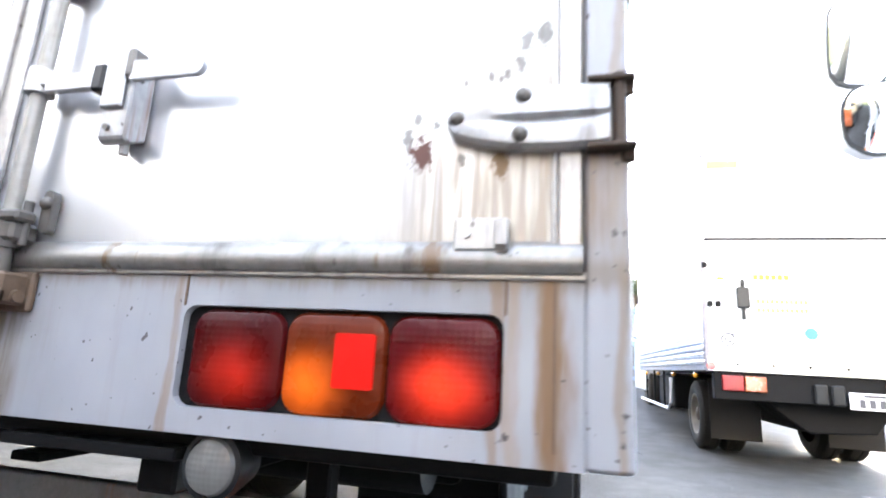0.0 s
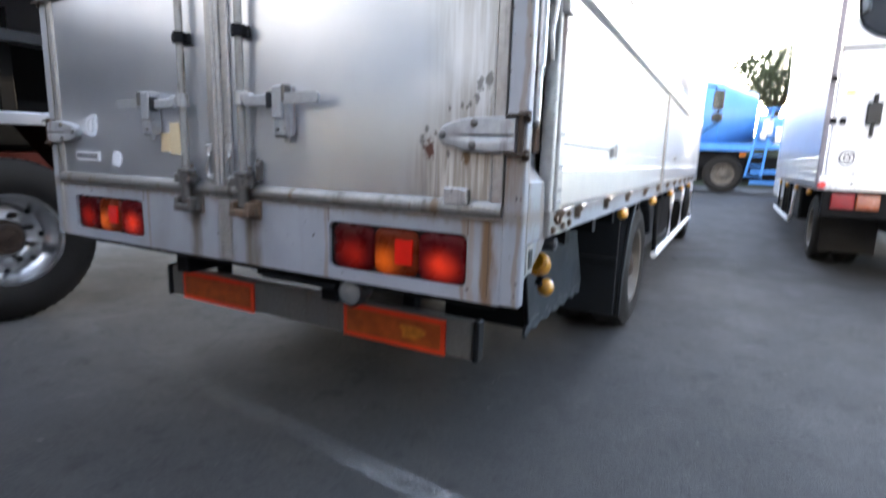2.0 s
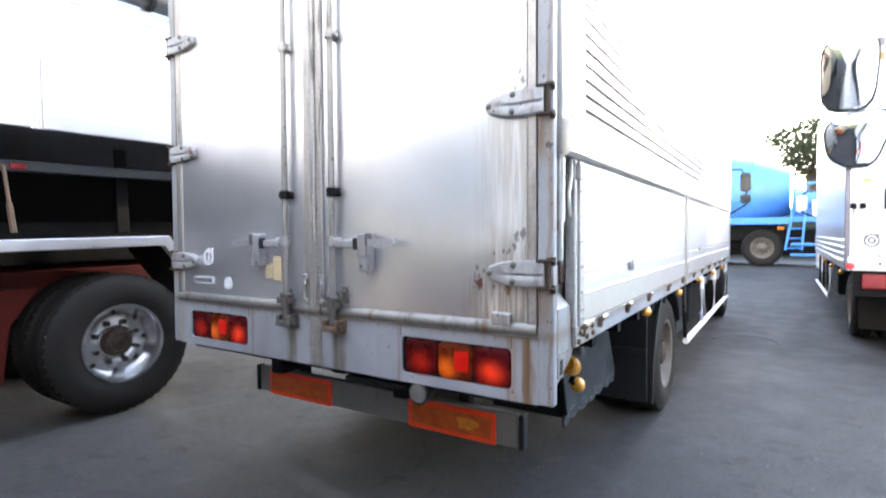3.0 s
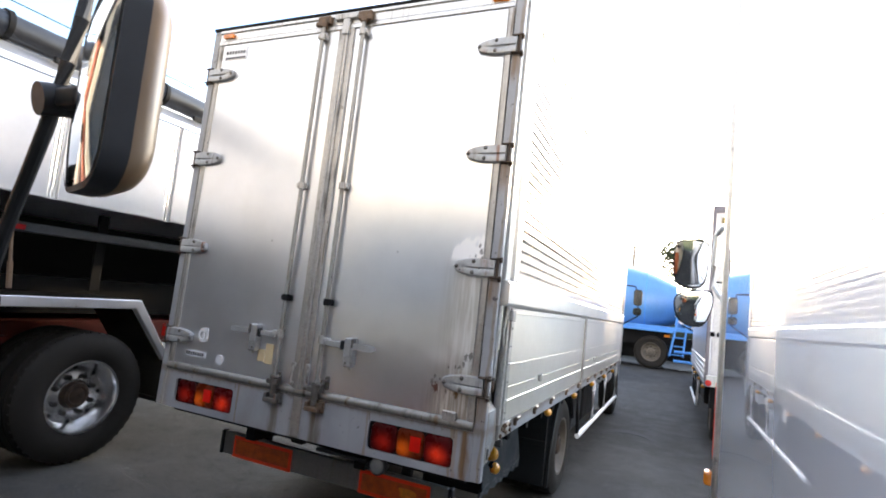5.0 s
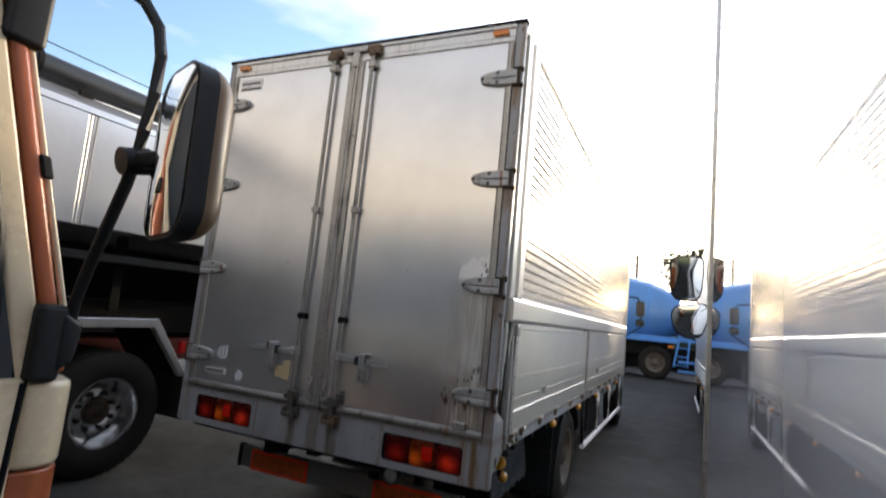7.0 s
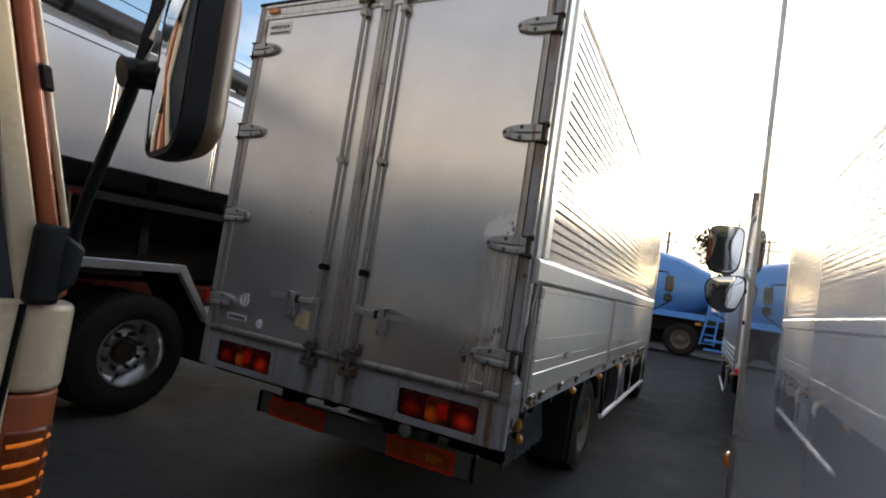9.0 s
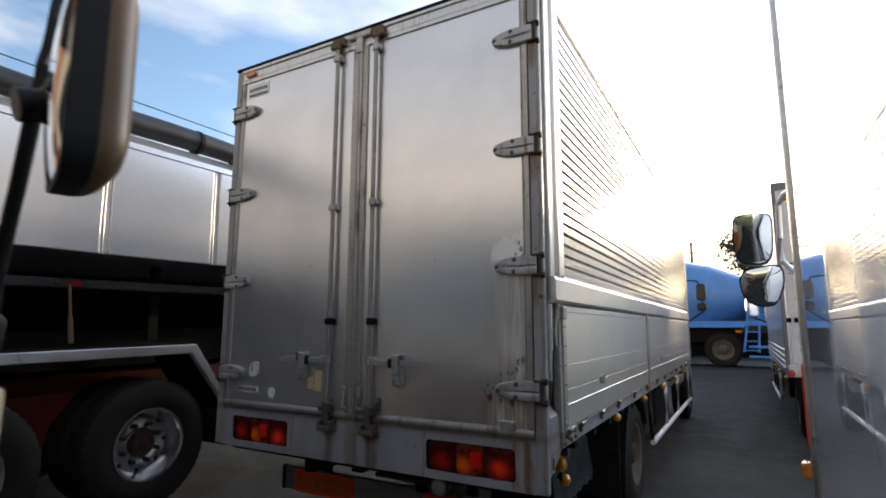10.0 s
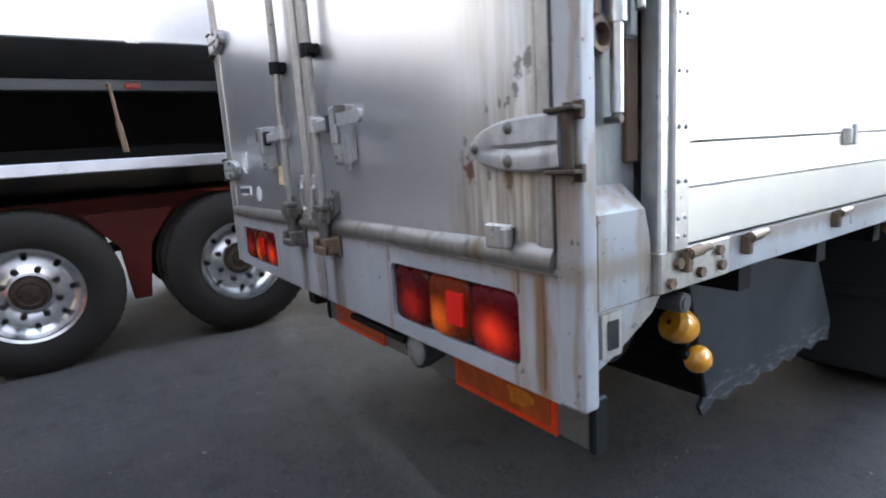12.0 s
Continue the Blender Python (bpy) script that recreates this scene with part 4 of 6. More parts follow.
def build_lorry():
    t = thing("box_lorry", (MID, 3.5, 0), "silver aluminium wing-body box lorry with stained double rear doors", "truck")
    # box
    part("box_body", Shape().box(XL + 0.05, -0.05, 0.04, 7.38, 1.0, 3.48), "alu", t)
    part("roof", Shape().box(XL, 0.0, 0.0, 7.4, 3.48, 3.53, 0.012), "alu", t)
    part("roof_edge", Shape().box(XL - 0.006, 0.006, -0.014, 0.05, 3.525, ZT, 0.006), "black", t, "black rubber roof edge")
    part("header", Shape().box(XL + 0.06, -0.06, -0.004, 0.05, 3.44, 3.5, 0.006).box(XL + 0.06, -0.06, -0.012, 0.05, 3.5, 3.525, 0.004), "alu", t)
    for x0, x1 in ((-0.062, 0.0), (XL, XL + 0.062)):
        part("corner_post", Shape().box(x0, x1, -0.006, 0.036, 0.802, 3.525, 0.008), "sill", t, "chipped pale painted corner post")
    # sill, in front of which the lamps sit
    plate = Shape().box(XL + 0.062, LL[0] - 0.02, 0.0, 0.05, 0.80, 1.05).box(LL[1] + 0.02, RL[0] - 0.02, 0.0, 0.05, 0.80, 1.05).box(RL[1] + 0.02, -0.062, 0.0, 0.05, 0.80, 1.05)
    for a, b in (RL, LL):
        lamp_opening(plate, a, b)
    part("rear_sill", plate, "sill", t, "white painted rear sill with rust runs and chips")
    part("sill_seam", Shape().box(-1.235, -1.165, -0.004, 0.0, 0.81, 1.04, 0.002), "alu_dirty", t, "grimy joint plate")
    for x, z0 in ((-0.101, 0.82), (LL[1] + 0.007, 1.0), (RL[0] + 0.004, 0.997), (RL[1] - 0.003, 0.997)):
        part("sill_joint", Shape().box(x - 0.002, x + 0.002, -0.0015, 0.0, z0, 1.05), "rusty", t)
    part("gutter", Shape().box(XL + 0.06, -0.06, -0.006, 0.01, 1.047, 1.06, 0.002), "alu_dirty", t)
    for a, b in (RL, LL):
        tail_lamp(t, a, b)
    rear_door(t, MID, -0.064, 1)
    rear_door(t, XL + 0.064, MID, -1)
    for z in (1.285, 1.91, 2.545, 3.175):
        hinge(t, z, 1)
        hinge(t, z, -1)
    lock_rod(t, -1.06, 1)
    lock_rod(t, -1.375, -1)
    for x in (-1.145, -1.255):
        part("chain_latch", Shape().tube([(x, -0.022, 1.12), (x - 0.008, -0.026, 1.15), (x + 0.006, -0.026, 1.2), (x, -0.022, 1.23)], 0.007).box(x - 0.016, x + 0.016, -0.024, -0.012, 1.215, 1.245, 0.004).box(x - 0.016, x + 0.016, -0.024, -0.012, 1.105, 1.13, 0.004), "zinc", t)
    part("lock_plate", Shape().pad(-1.0, 1.155, 0.022, 0.08, -0.018, -0.002, 0.01).ball((-1.0, -0.018, 1.17), 0.012), "castdark", t)
    part("top_bracket", Shape().box(-1.3, -1.12, -0.03, 0.0, 3.47, 3.51, 0.006).box(-1.225, -1.175, -0.036, 0.0, 3.36, 3.47, 0.006), "zinc", t)
    for x in (-1.06, -1.375):
        part("top_keeper", Shape().box(x - 0.05, x + 0.05, -0.04, 0.0, 3.45, 3.505, 0.008), "rusty", t, "rusty top lock keeper")
    part("door_stop", Shape().box(-0.245, -0.165, -0.018, -0.002, 1.085, 1.135, 0.004).cyl((-0.225, -0.022, 1.11), (-0.225, -0.016, 1.11), 0.006).box(-0.185, -0.165, -0.03, -0.002, 1.09, 1.13, 0.003), "zinc", t)
    for x in (-0.155, XL + 0.155):
        part("marker_lamp", Shape().pad(x, 3.473, 0.1, 0.032, -0.022, 0.0, 0.012), "orange", t, "amber marker lamp")
    # stickers and tags
    part("round_mark", Shape().lathe((-2.055, -0.003, 1.31), (0, 1, 0), [(0, 0.03), (0, 0.047), (0.002, 0.047), (0.002, 0.03), (0, 0.03)], 24).pad(-2.035, 1.35, 0.05, 0.022, -0.005, -0.001, 0.004).box(-2.06, -2.045, -0.005, -0.001, 1.285, 1.345), "sticker", t, "white sticker with a plain ring mark")
    plate = part("load_plate", Shape().pad(-2.1, 1.18, 0.19, 0.042, -0.004, -0.001, 0.004), "sticker", t, "white sticker with dark lettering bars")
    for i in range(8):
        part("lettering_bar", Shape().box(-2.185 + i * 0.021, -2.185 + i * 0.021 + 0.015, -0.0055, -0.003, 1.168, 1.192), "ink", plate)
    part("round_sticker", Shape().cyl((-1.878, -0.004, 1.168), (-1.878, -0.001, 1.168), 0.034, n=28), "sticker", t, "round white sticker")
    tag = part("paper_tag", Shape().box(-1.56, -1.505, -0.006, -0.001, 1.21, 1.285, 0.001), "paper", t, "yellowed paper tag")
    part("paper_tag", Shape().box(-1.5, -1.44, -0.006, -0.001, 1.2, 1.325, 0.001), "paper", t, "yellowed paper tag")
    sign = part("maker_plate", Shape().box(-2.265, -2.055, -0.004, -0.001, 3.29, 3.385), "sticker", t, "white maker plate with dark bars")
    part("lettering_bar", Shape().box(-2.255, -2.065, -0.006, -0.003, 3.297, 3.31), "ink", sign)
    for i in range(7):
        part("lettering_bar", Shape().box(-2.253 + i * 0.027, -2.253 + i * 0.027 + 0.017, -0.006, -0.003, 3.335, 3.357), "ink", sign)
    # rear underrun bar
    bar = part("underrun_bar", Shape().box(-2.085, -0.31, 0.365, 0.405, 0.455, 0.612, 0.008), "bargrey", t, "dull grey steel underrun bar")
    for x in (-2.1, -0.292):
        part("bar_cap", Shape().box(x - 0.013, x + 0.013, 0.355, 0.41, 0.452, 0.616, 0.006), "blackplastic", bar)
    for x0, x1 in ((-1.985, -1.465), (-0.92, -0.42)):
        edge = part("reflector_border", Shape().box(x0, x1, 0.357, 0.366, 0.452, 0.598, 0.002), "reflred", bar, "orange-red reflective border")
        part("reflector_field", Shape().box(x0 + 0.022, x1 - 0.022, 0.354, 0.3575, 0.474, 0.576, 0.001), "reflamber", edge, "dirty amber reflective field")
    pts = [(-0.575 + 0.055 * math.cos(a) * (1 + 0.3 * math.sin(3 * a + 1)), 0.525 + 0.035 * math.sin(a) * (1 + 0.25 * math.cos(2 * a))) for a in np.linspace(0, 2 * math.pi, 20, endpoint=False)]
    part("peeled_spot", Shape().prism(pts, "y", 0.352, 0.3545), "reflspot", bar, "peeled yellow spot")
    for x in (-1.75, -0.62):
        part("bar_bracket", Shape().box(x - 0.03, x + 0.03, 0.405, 0.455, 0.5, 0.95, 0.005), "black", t)
    # reversing lamp under the sill
    rl = part("reversing_lamp", Shape().lathe((-0.62, 0.07, 0.752), (0, -1, 0), [(-0.03, 0.01), (-0.03, 0.04), (0.02, 0.052), (0.045, 0.052), (0.047, 0.044)], 28), "blackplastic", t, "round reversing lamp in black housing")
    part("lamp_glass", Shape().lathe((-0.62, 0.07, 0.752), (0, -1, 0), [(0.043, 0.046), (0.052, 0.04), (0.058, 0.026), (0.061, 0.001)], 28), "clearlens", rl, "milky ribbed glass")
    part("plate_holder", Shape().box(-1.04, -0.685, 0.02, 0.1, 0.752, 0.772, 0.003), "black", t)
    # chassis
    for x in (-1.62, -0.78):
        part("chassis_rail", Shape().box(x - 0.04, x + 0.04, 0.1, 8.6, 0.68, 0.9, 0.006), "black", t)
    for i, y in enumerate(np.linspace(0.2, 7.0, 16)):
        part("cross_member", Shape().box(XL + 0.05, -0.05, y - 0.03, y + 0.03, 0.9, 1.0), "black", t)
    # black sheet put under the floor in place of the shade there
    part("floor_shade_sheet", Shape().box(XL + 0.06, -0.06, 0.06, 7.1, 0.985, 1.005), "black", t)
    part("rear_beam", Shape().box(XL + 0.1, -0.1, 0.06, 0.14, 0.765, 0.82, 0.01), "black", t)
    part("spare_wheel", Shape().lathe((-1.55, 1.02, 0.74), (0, 0, 1), [(-0.1, 0.22), (-0.11, 0.3), (-0.1, 0.4), (-0.06, 0.44), (0.06, 0.44), (0.1, 0.4), (0.11, 0.3), (0.1, 0.22), (0.06, 0.02), (-0.06, 0.02)], 36), "rubber", t, "spare wheel slung below the floor")
    part("spare_carrier", Shape().box(-1.6, -1.5, 0.5, 1.5, 0.6, 0.625, 0.004).box(-2.1, -0.9, 0.42, 0.48, 0.66, 0.72, 0.006), "black", t)
    part("air_tank", Shape().cyl((-1.0, 0.62, 0.72), (-0.42, 0.62, 0.72), 0.11, n=20).box(-0.86, -0.82, 0.5, 0.74, 0.72, 0.95), "black", t)
    # black plates added to fill the dark under the floor and deepen its shade
    part("under_shade_plates", Shape().box(-0.74, -0.285, 0.95, 0.99, 0.42, 0.96, 0.006).box(-0.74, -0.7, 0.6, 0.95, 0.6, 0.96, 0.006).box(-0.33, -0.285, 0.99, 1.6, 0.5, 0.9, 0.01), "black", t)
    part("axle", Shape().cyl((XL + 0.2, 2.58, 0.49), (-0.2, 2.58, 0.49), 0.06).ball((MID, 2.58, 0.51), 0.2, 0.2, 0.2), "black", t)
    part("exhaust_box", Shape().cyl((-0.62, 0.75, 0.72), (-0.62, 1.7, 0.72), 0.12, n=20).box(-0.86, -0.4, 0.9, 1.02, 0.57, 0.82, 0.03), "black", t)
    for x, side in ((-0.07, 1), (XL + 0.07, -1)):
        wheel(t, x, 2.58, 0.49, side, 0.44, 0.24, 0.25, "steelrim", 6, "dusty rear wheel")
        wheel(t, x - side * 0.29, 2.58, 0.49, side, 0.44, 0.24, 0.25, "steelrim", 0, "inner rear wheel", 0)
        wheel(t, x - side * 0.02, 7.9, 0.49, side, 0.44, 0.24, 0.25, "steelrim", 6, "dusty front wheel")
        # mudguard: an arch over the wheels, with a straight flap behind
        y0, rr, pts = 2.58, 0.53, []
        for a in np.linspace(20, 160, 15):
            pts.append((y0 - rr * math.cos(radians(a)), 0.5 + rr * math.sin(radians(a))))
        pts = [(1.98, 0.26), (2.0, 0.5)] + pts
        outer = pts + [(y + (0.012 if i < 2 else 0.0), z - (0.0 if i < 2 else 0.012)) for i, (y, z) in reversed(list(enumerate(pts)))]
        a, b = sorted((x + side * 0.02, x - side * 0.56))
        part("mudguard", Shape().prism(outer, "x", a, b), "guard", t, "dark grey plastic mudguard")
        part("mudguard_lip", Shape().tube([(x + side * 0.02, y, z) for y, z in pts], 0.012, 6), "guard", t)
    part("flap_panel", Shape().box(-0.62, -0.075, 1.94, 1.955, 0.27, 0.95, 0.004).box(-0.62, -0.075, 1.928, 1.94, 0.6, 0.64, 0.003), "guard", t, "black rear mud flap")
    # the right-hand side: strut, post, gates, rail, wing
    part("strut_recess", Shape().box(-0.052, -0.044, 0.037, 0.194, 1.155, 1.76), "recess", t)
    part("recess_strip", Shape().box(-0.046, -0.032, 0.16, 0.1935, 1.24, 1.755, 0.003), "brownstrip", t, "brown stained wooden strip")
    part("gas_strut", Shape().cyl((-0.02, 0.115, 1.33), (-0.02, 0.115, 1.5), 0.012).cyl((-0.02, 0.115, 1.48), (-0.02, 0.115, 1.72), 0.019), "alu", t, "grey gas strut")
    part("strut_end", Shape().ball((-0.02, 0.115, 1.322), 0.011).cyl((-0.045, 0.115, 1.318), (-0.01, 0.115, 1.318), 0.007), "castdark", t)
    part("latch_ring", Shape().lathe((-0.034, 0.08, 1.46), (1, 0, 0), [(-0.012, 0.018), (-0.012, 0.034), (0.012, 0.03), (0.012, 0.02), (-0.012, 0.018)], 18).box(-0.045, -0.028, 0.066, 0.088, 1.49, 1.6, 0.004), "rusty", t, "rust-black latch ring")
    part("latch_box", Shape().box(-0.05, -0.02, 0.15, 0.178, 1.46, 1.74, 0.005).box(-0.03, -0.008, 0.152, 0.174, 1.6, 1.66, 0.004), "bargrey", t)
    part("latch_arm", Shape().tube([(0.0, 0.17, 1.74), (0.006, 0.165, 1.66), (0.0, 0.15, 1.58), (0.006, 0.145, 1.5)], 0.009), "alu_dirty", t)
    lo = [(0.037, 0.985), (0.2, 0.985), (0.186, 1.1), (0.17, 1.155), (0.037, 1.155)]
    hi = [(0.037, 0.985), (0.195, 0.985), (0.185, 1.1), (0.15, 1.235), (0.037, 1.235)]
    part("corner_block", Shape().add([(-0.002, y, z) for y, z in lo] + [(-0.072, y, z) for y, z in hi], [(0, 1, 2, 3, 4), (9, 8, 7, 6, 5)] + [(i, (i + 1) % 5, 5 + (i + 1) % 5, 5 + i) for i in range(5)]), "sill", t, "pale grey corner block with a sloped top")
    part("socket_plate", Shape().prism([(0.037, 0.87), (0.08, 0.885), (0.2, 0.945), (0.235, 0.983), (0.037, 0.983)], "x", -0.045, -0.006, 0.003), "sill", t)
    part("socket_frame", Shape().pad(0.07, 0.935, 0.056, 0.084, -0.008, 0.0, 0.004, "x"), "alu_dirty", t)
    part("socket", Shape().pad(0.072, 0.935, 0.03, 0.055, -0.002, 0.002, 0.003, "x"), "blackplastic", t)
    post = part("gate_post", Shape().box(-0.03, 0.012, 0.195, 0.225, 1.065, 1.72, 0.004).box(-0.02, 0.022, 0.225, 0.278, 1.065, 1.715, 0.004), "alu", t, "riveted aluminium gate post")
    for z in (1.095, 1.13, 1.2, 1.3, 1.4, 1.5, 1.6, 1.68):
        for y in (0.238, 0.262):
            part("rivet", Shape().ball((0.022, y, z), 0.005, 0.005, 0.005, 8, 5), "zinc", post)
    part("post_bracket", Shape().box(0.0, 0.034, 0.2, 0.262, 1.64, 1.705, 0.005), "zinc", post)
    for y0, y1 in ((0.28, 2.96), (3.04, 7.34)):
        g = part("side_gate", Shape().box(-0.02, 0.016, y0, y1, 1.075, 1.186, 0.003), "gate", t, "aluminium drop side of broad boards")
        for z0, z1, d in ((1.192, 1.268, 0.016), (1.274, 1.3975, 0.016), (1.3983, 1.68, 0.016)):
            part("board", Shape().box(-0.02, d, y0, y1, z0, z1, 0.0006), "gate", g)
        part("board_ridge", Shape().cyl((0.0115, y0, 1.189), (0.0115, y1, 1.189), 0.008, n=10), "gate", g)
        part("gate_cap", Shape().box(-0.022, 0.019, y0, y1, 1.68, 1.712, 0.002), "gate", g)
        part("gate_latch", Shape().box(0.014, 0.034, y0 + 0.74, y0 + 0.79, 1.24, 1.285, 0.004).box(0.03, 0.04, y0 + 0.755, y0 + 0.775, 1.24, 1.295, 0.003), "zinc", g)
    part("centre_stake", Shape().box(-0.03, 0.03, 2.965, 3.035, 1.0, 1.73, 0.005), "alu_dirty", t)
    part("wing_rail", Shape().prism([(-0.02, 1.722), (0.02, 1.722), (0.034, 1.738), (0.034, 1.845), (0.022, 1.86), (-0.02, 1.86)], "y", 0.08, 7.36), "gate", t, "aluminium wing rail")
    for i in range(26):
        part("rivet", Shape().ball((0.026, 0.12 + i * 0.11, 1.872), 0.006, 0.006, 0.006, 8, 5), "zinc", t)
    pts, z = [], 1.862
    while z < 3.4:
        pts += [(0.004, z), (0.017, z + 0.014), (0.018, z + 0.044), (0.004, z + 0.052)]
        z += 0.0615
    part("wing_panel", Shape().sheet(pts + [(0.016, 3.45)], "y", 0.27, 7.34), "wing", t, "corrugated aluminium wing panel")
    part("wing_edge", Shape().box(-0.03, 0.008, 0.08, 0.17, 1.862, 3.5, 0.006).box(-0.03, 0.026, 0.17, 0.272, 1.862, 3.48, 0.006), "gate", t, "plain aluminium wing edge")
    part("wing_top", Shape().box(-0.03, 0.026, 0.27, 7.36, 3.42, 3.5, 0.006), "gate", t)
    part("wing_front", Shape().box(-0.03, 0.028, 7.3, 7.4, 1.0, 3.5, 0.006), "alu", t)
    # the beam below the gates
    part("side_beam", Shape().box(-0.03, 0.01, 0.44, 7.34, 0.985, 1.068, 0.004), "sill", t, "pale painted side beam")
    bp = part("beam_plate", Shape().box(-0.03, 0.014, 0.195, 0.45, 0.985, 1.068, 0.004), "alu_dirty", t, "rust-stained bolted plate")
    for y, z in ((0.225, 1.005), (0.25, 1.04), (0.33, 1.01), (0.41, 1.012), (0.4, 1.045)):
        part("bolt", Shape().cyl((0.012, y, z), (0.024, y, z), 0.012, n=6), "rusty", bp)
    for i, y in enumerate((0.3, 0.54, 1.03, 1.56, 2.2, 2.85, 3.5, 4.1, 4.7, 5.3, 5.9, 6.5)):
        part("gate_hook", Shape().cyl((0.027, y - 0.035, 1.058), (0.027, y + 0.045, 1.062), 0.0085).cyl((0.027, y - 0.03, 1.0575), (0.027, y + 0.012, 1.0605), 0.012).box(0.008, 0.03, y - 0.038, y - 0.018, 1.02, 1.062, 0.003).box(0.009, 0.014, y - 0.036, y + 0.012, 1.024, 1.05, 0.002), "rusty" if i % 4 == 0 else "bronze", t, "greasy bronze-brown gate hook")
    edge = [(1.63, 0.98), (1.64, 0.86), (1.8, 0.58), (1.84, 0.5), (1.825, 0.42)]
    rag = [(1.78 - 0.06 * i, 0.432 + 0.014 * math.sin(2.3 * i) + 0.012 * noise.noise(Vector((i * 1.7, 0.3, 0)))) for i in range(15)]
    part("flap", Shape().prism([(0.72, 0.98)] + edge + rag + [(0.86, 0.405), (0.84, 0.44), (0.88, 0.49), (0.78, 0.8)], "x", -0.278, -0.264), "flap", t, "scuffed grey rubber flap")
    part("flap_stay", Shape().cyl((-0.262, 0.855, 0.48), (-0.262, 0.72, 0.97), 0.012).box(-0.28, -0.2, 0.68, 0.78, 0.95, 0.99, 0.005), "black", t)
    part("flap_hook", Shape().box(-0.264, -0.255, 0.84, 0.87, 0.84, 0.9, 0.003).box(-0.264, -0.255, 1.48, 1.52, 0.9, 0.95, 0.003), "black", t)
    part("buffer", Shape().cyl((-0.05, 0.285, 0.952), (0.012, 0.285, 0.952), 0.021).cyl((0.012, 0.285, 0.952), (0.016, 0.285, 0.952), 0.013), "grubber", t, "black rubber buffer")
    part("marker_bulb", Shape().lathe((-0.085, 0.385, 0.868), (0.15, 0.8, -0.38), [(-0.002, 0.006), (0.0, 0.03), (0.012, 0.041), (0.03, 0.043), (0.055, 0.037), (0.075, 0.024), (0.086, 0.003)], 24), "yellow", t, "amber side marker bulb")
    part("marker_bulb", Shape().ball((-0.07, 0.48, 0.757), 0.031, 0.038, 0.033), "yellow", t, "yellow side marker bulb")
    part("marker_cable", Shape().tube([(-0.085, 0.43, 0.82), (-0.08, 0.44, 0.8), (-0.09, 0.44, 0.78), (-0.08, 0.45, 0.77)], 0.012), "black", t)
    for y in (1.55, 2.75, 4.0, 5.2, 6.3):
        part("side_marker", Shape().ball((0.0, y, 0.952), 0.03, 0.045, 0.03), "yellow", t, "amber side marker lamp")
        part("marker_mount", Shape().box(-0.03, 0.0, y - 0.03, y + 0.03, 0.965, 0.99, 0.004), "black", t)
    gd = part("side_guard", Shape().tube([(0.005, 3.1, 0.5), (0.005, 7.1, 0.47)], 0.026), "whiteold", t, "white side guard rail")
    part("guard_stay", Shape().tube([(-0.02, 3.06, 0.98), (0.0, 3.04, 0.75), (0.0, 3.12, 0.52)], 0.016), "black", gd, "black front stay")
    for y in (4.2, 5.4, 6.9):
        part("guard_post", Shape().tube([(-0.02, y + 0.06, 0.99), (0.0, y + 0.02, 0.93), (0.003, y, 0.85), (0.003, y, 0.49)], 0.02), "whiteold", gd)
    part("fuel_tank", Shape().box(-0.65, -0.12, 4.2, 5.4, 0.45, 0.95, 0.06), "black", t)
    part("battery_box", Shape().box(-0.6, -0.1, 3.3, 3.9, 0.5, 0.92, 0.02), "guard", t)
    # cab, mostly hidden by the box
    cab = part("cab", Shape().prism([(7.5, 0.6), (8.95, 0.6), (9.05, 1.2), (8.75, 2.45), (8.4, 2.6), (7.5, 2.6)], "x", XL + 0.12, -0.12, 0.05), "whitecab", t, "white cab")
    part("cab_window", Shape().prism([(7.55, 1.5), (8.75, 1.45), (8.55, 2.3), (7.55, 2.3)], "x", -0.125, -0.115), "darkglass", cab)
    part("mirror_arm", Shape().tube([(-0.12, 8.5, 2.5), (0.1, 8.7, 2.5), (0.18, 8.65, 2.35), (0.18, 8.6, 1.9), (-0.1, 8.5, 1.7)], 0.015), "black", cab)
    mm = part("side_mirror", Shape().pad(0.17, 2.27, 0.16, 0.32, 8.56, 8.62, 0.05), "blackplastic", cab, "black door mirror")
    part("mirror_glass", Shape().pad(0.17, 2.27, 0.13, 0.29, 8.555, 8.562, 0.04), "darkglass", mm)
    ml = part("side_mirror", Shape().pad(0.17, 1.99, 0.16, 0.15, 8.56, 8.62, 0.05), "blackplastic", cab, "black round lower mirror")
    part("mirror_glass", Shape().pad(0.17, 1.99, 0.13, 0.12, 8.555, 8.562, 0.04), "darkglass", ml)
    return t


build_lorry()


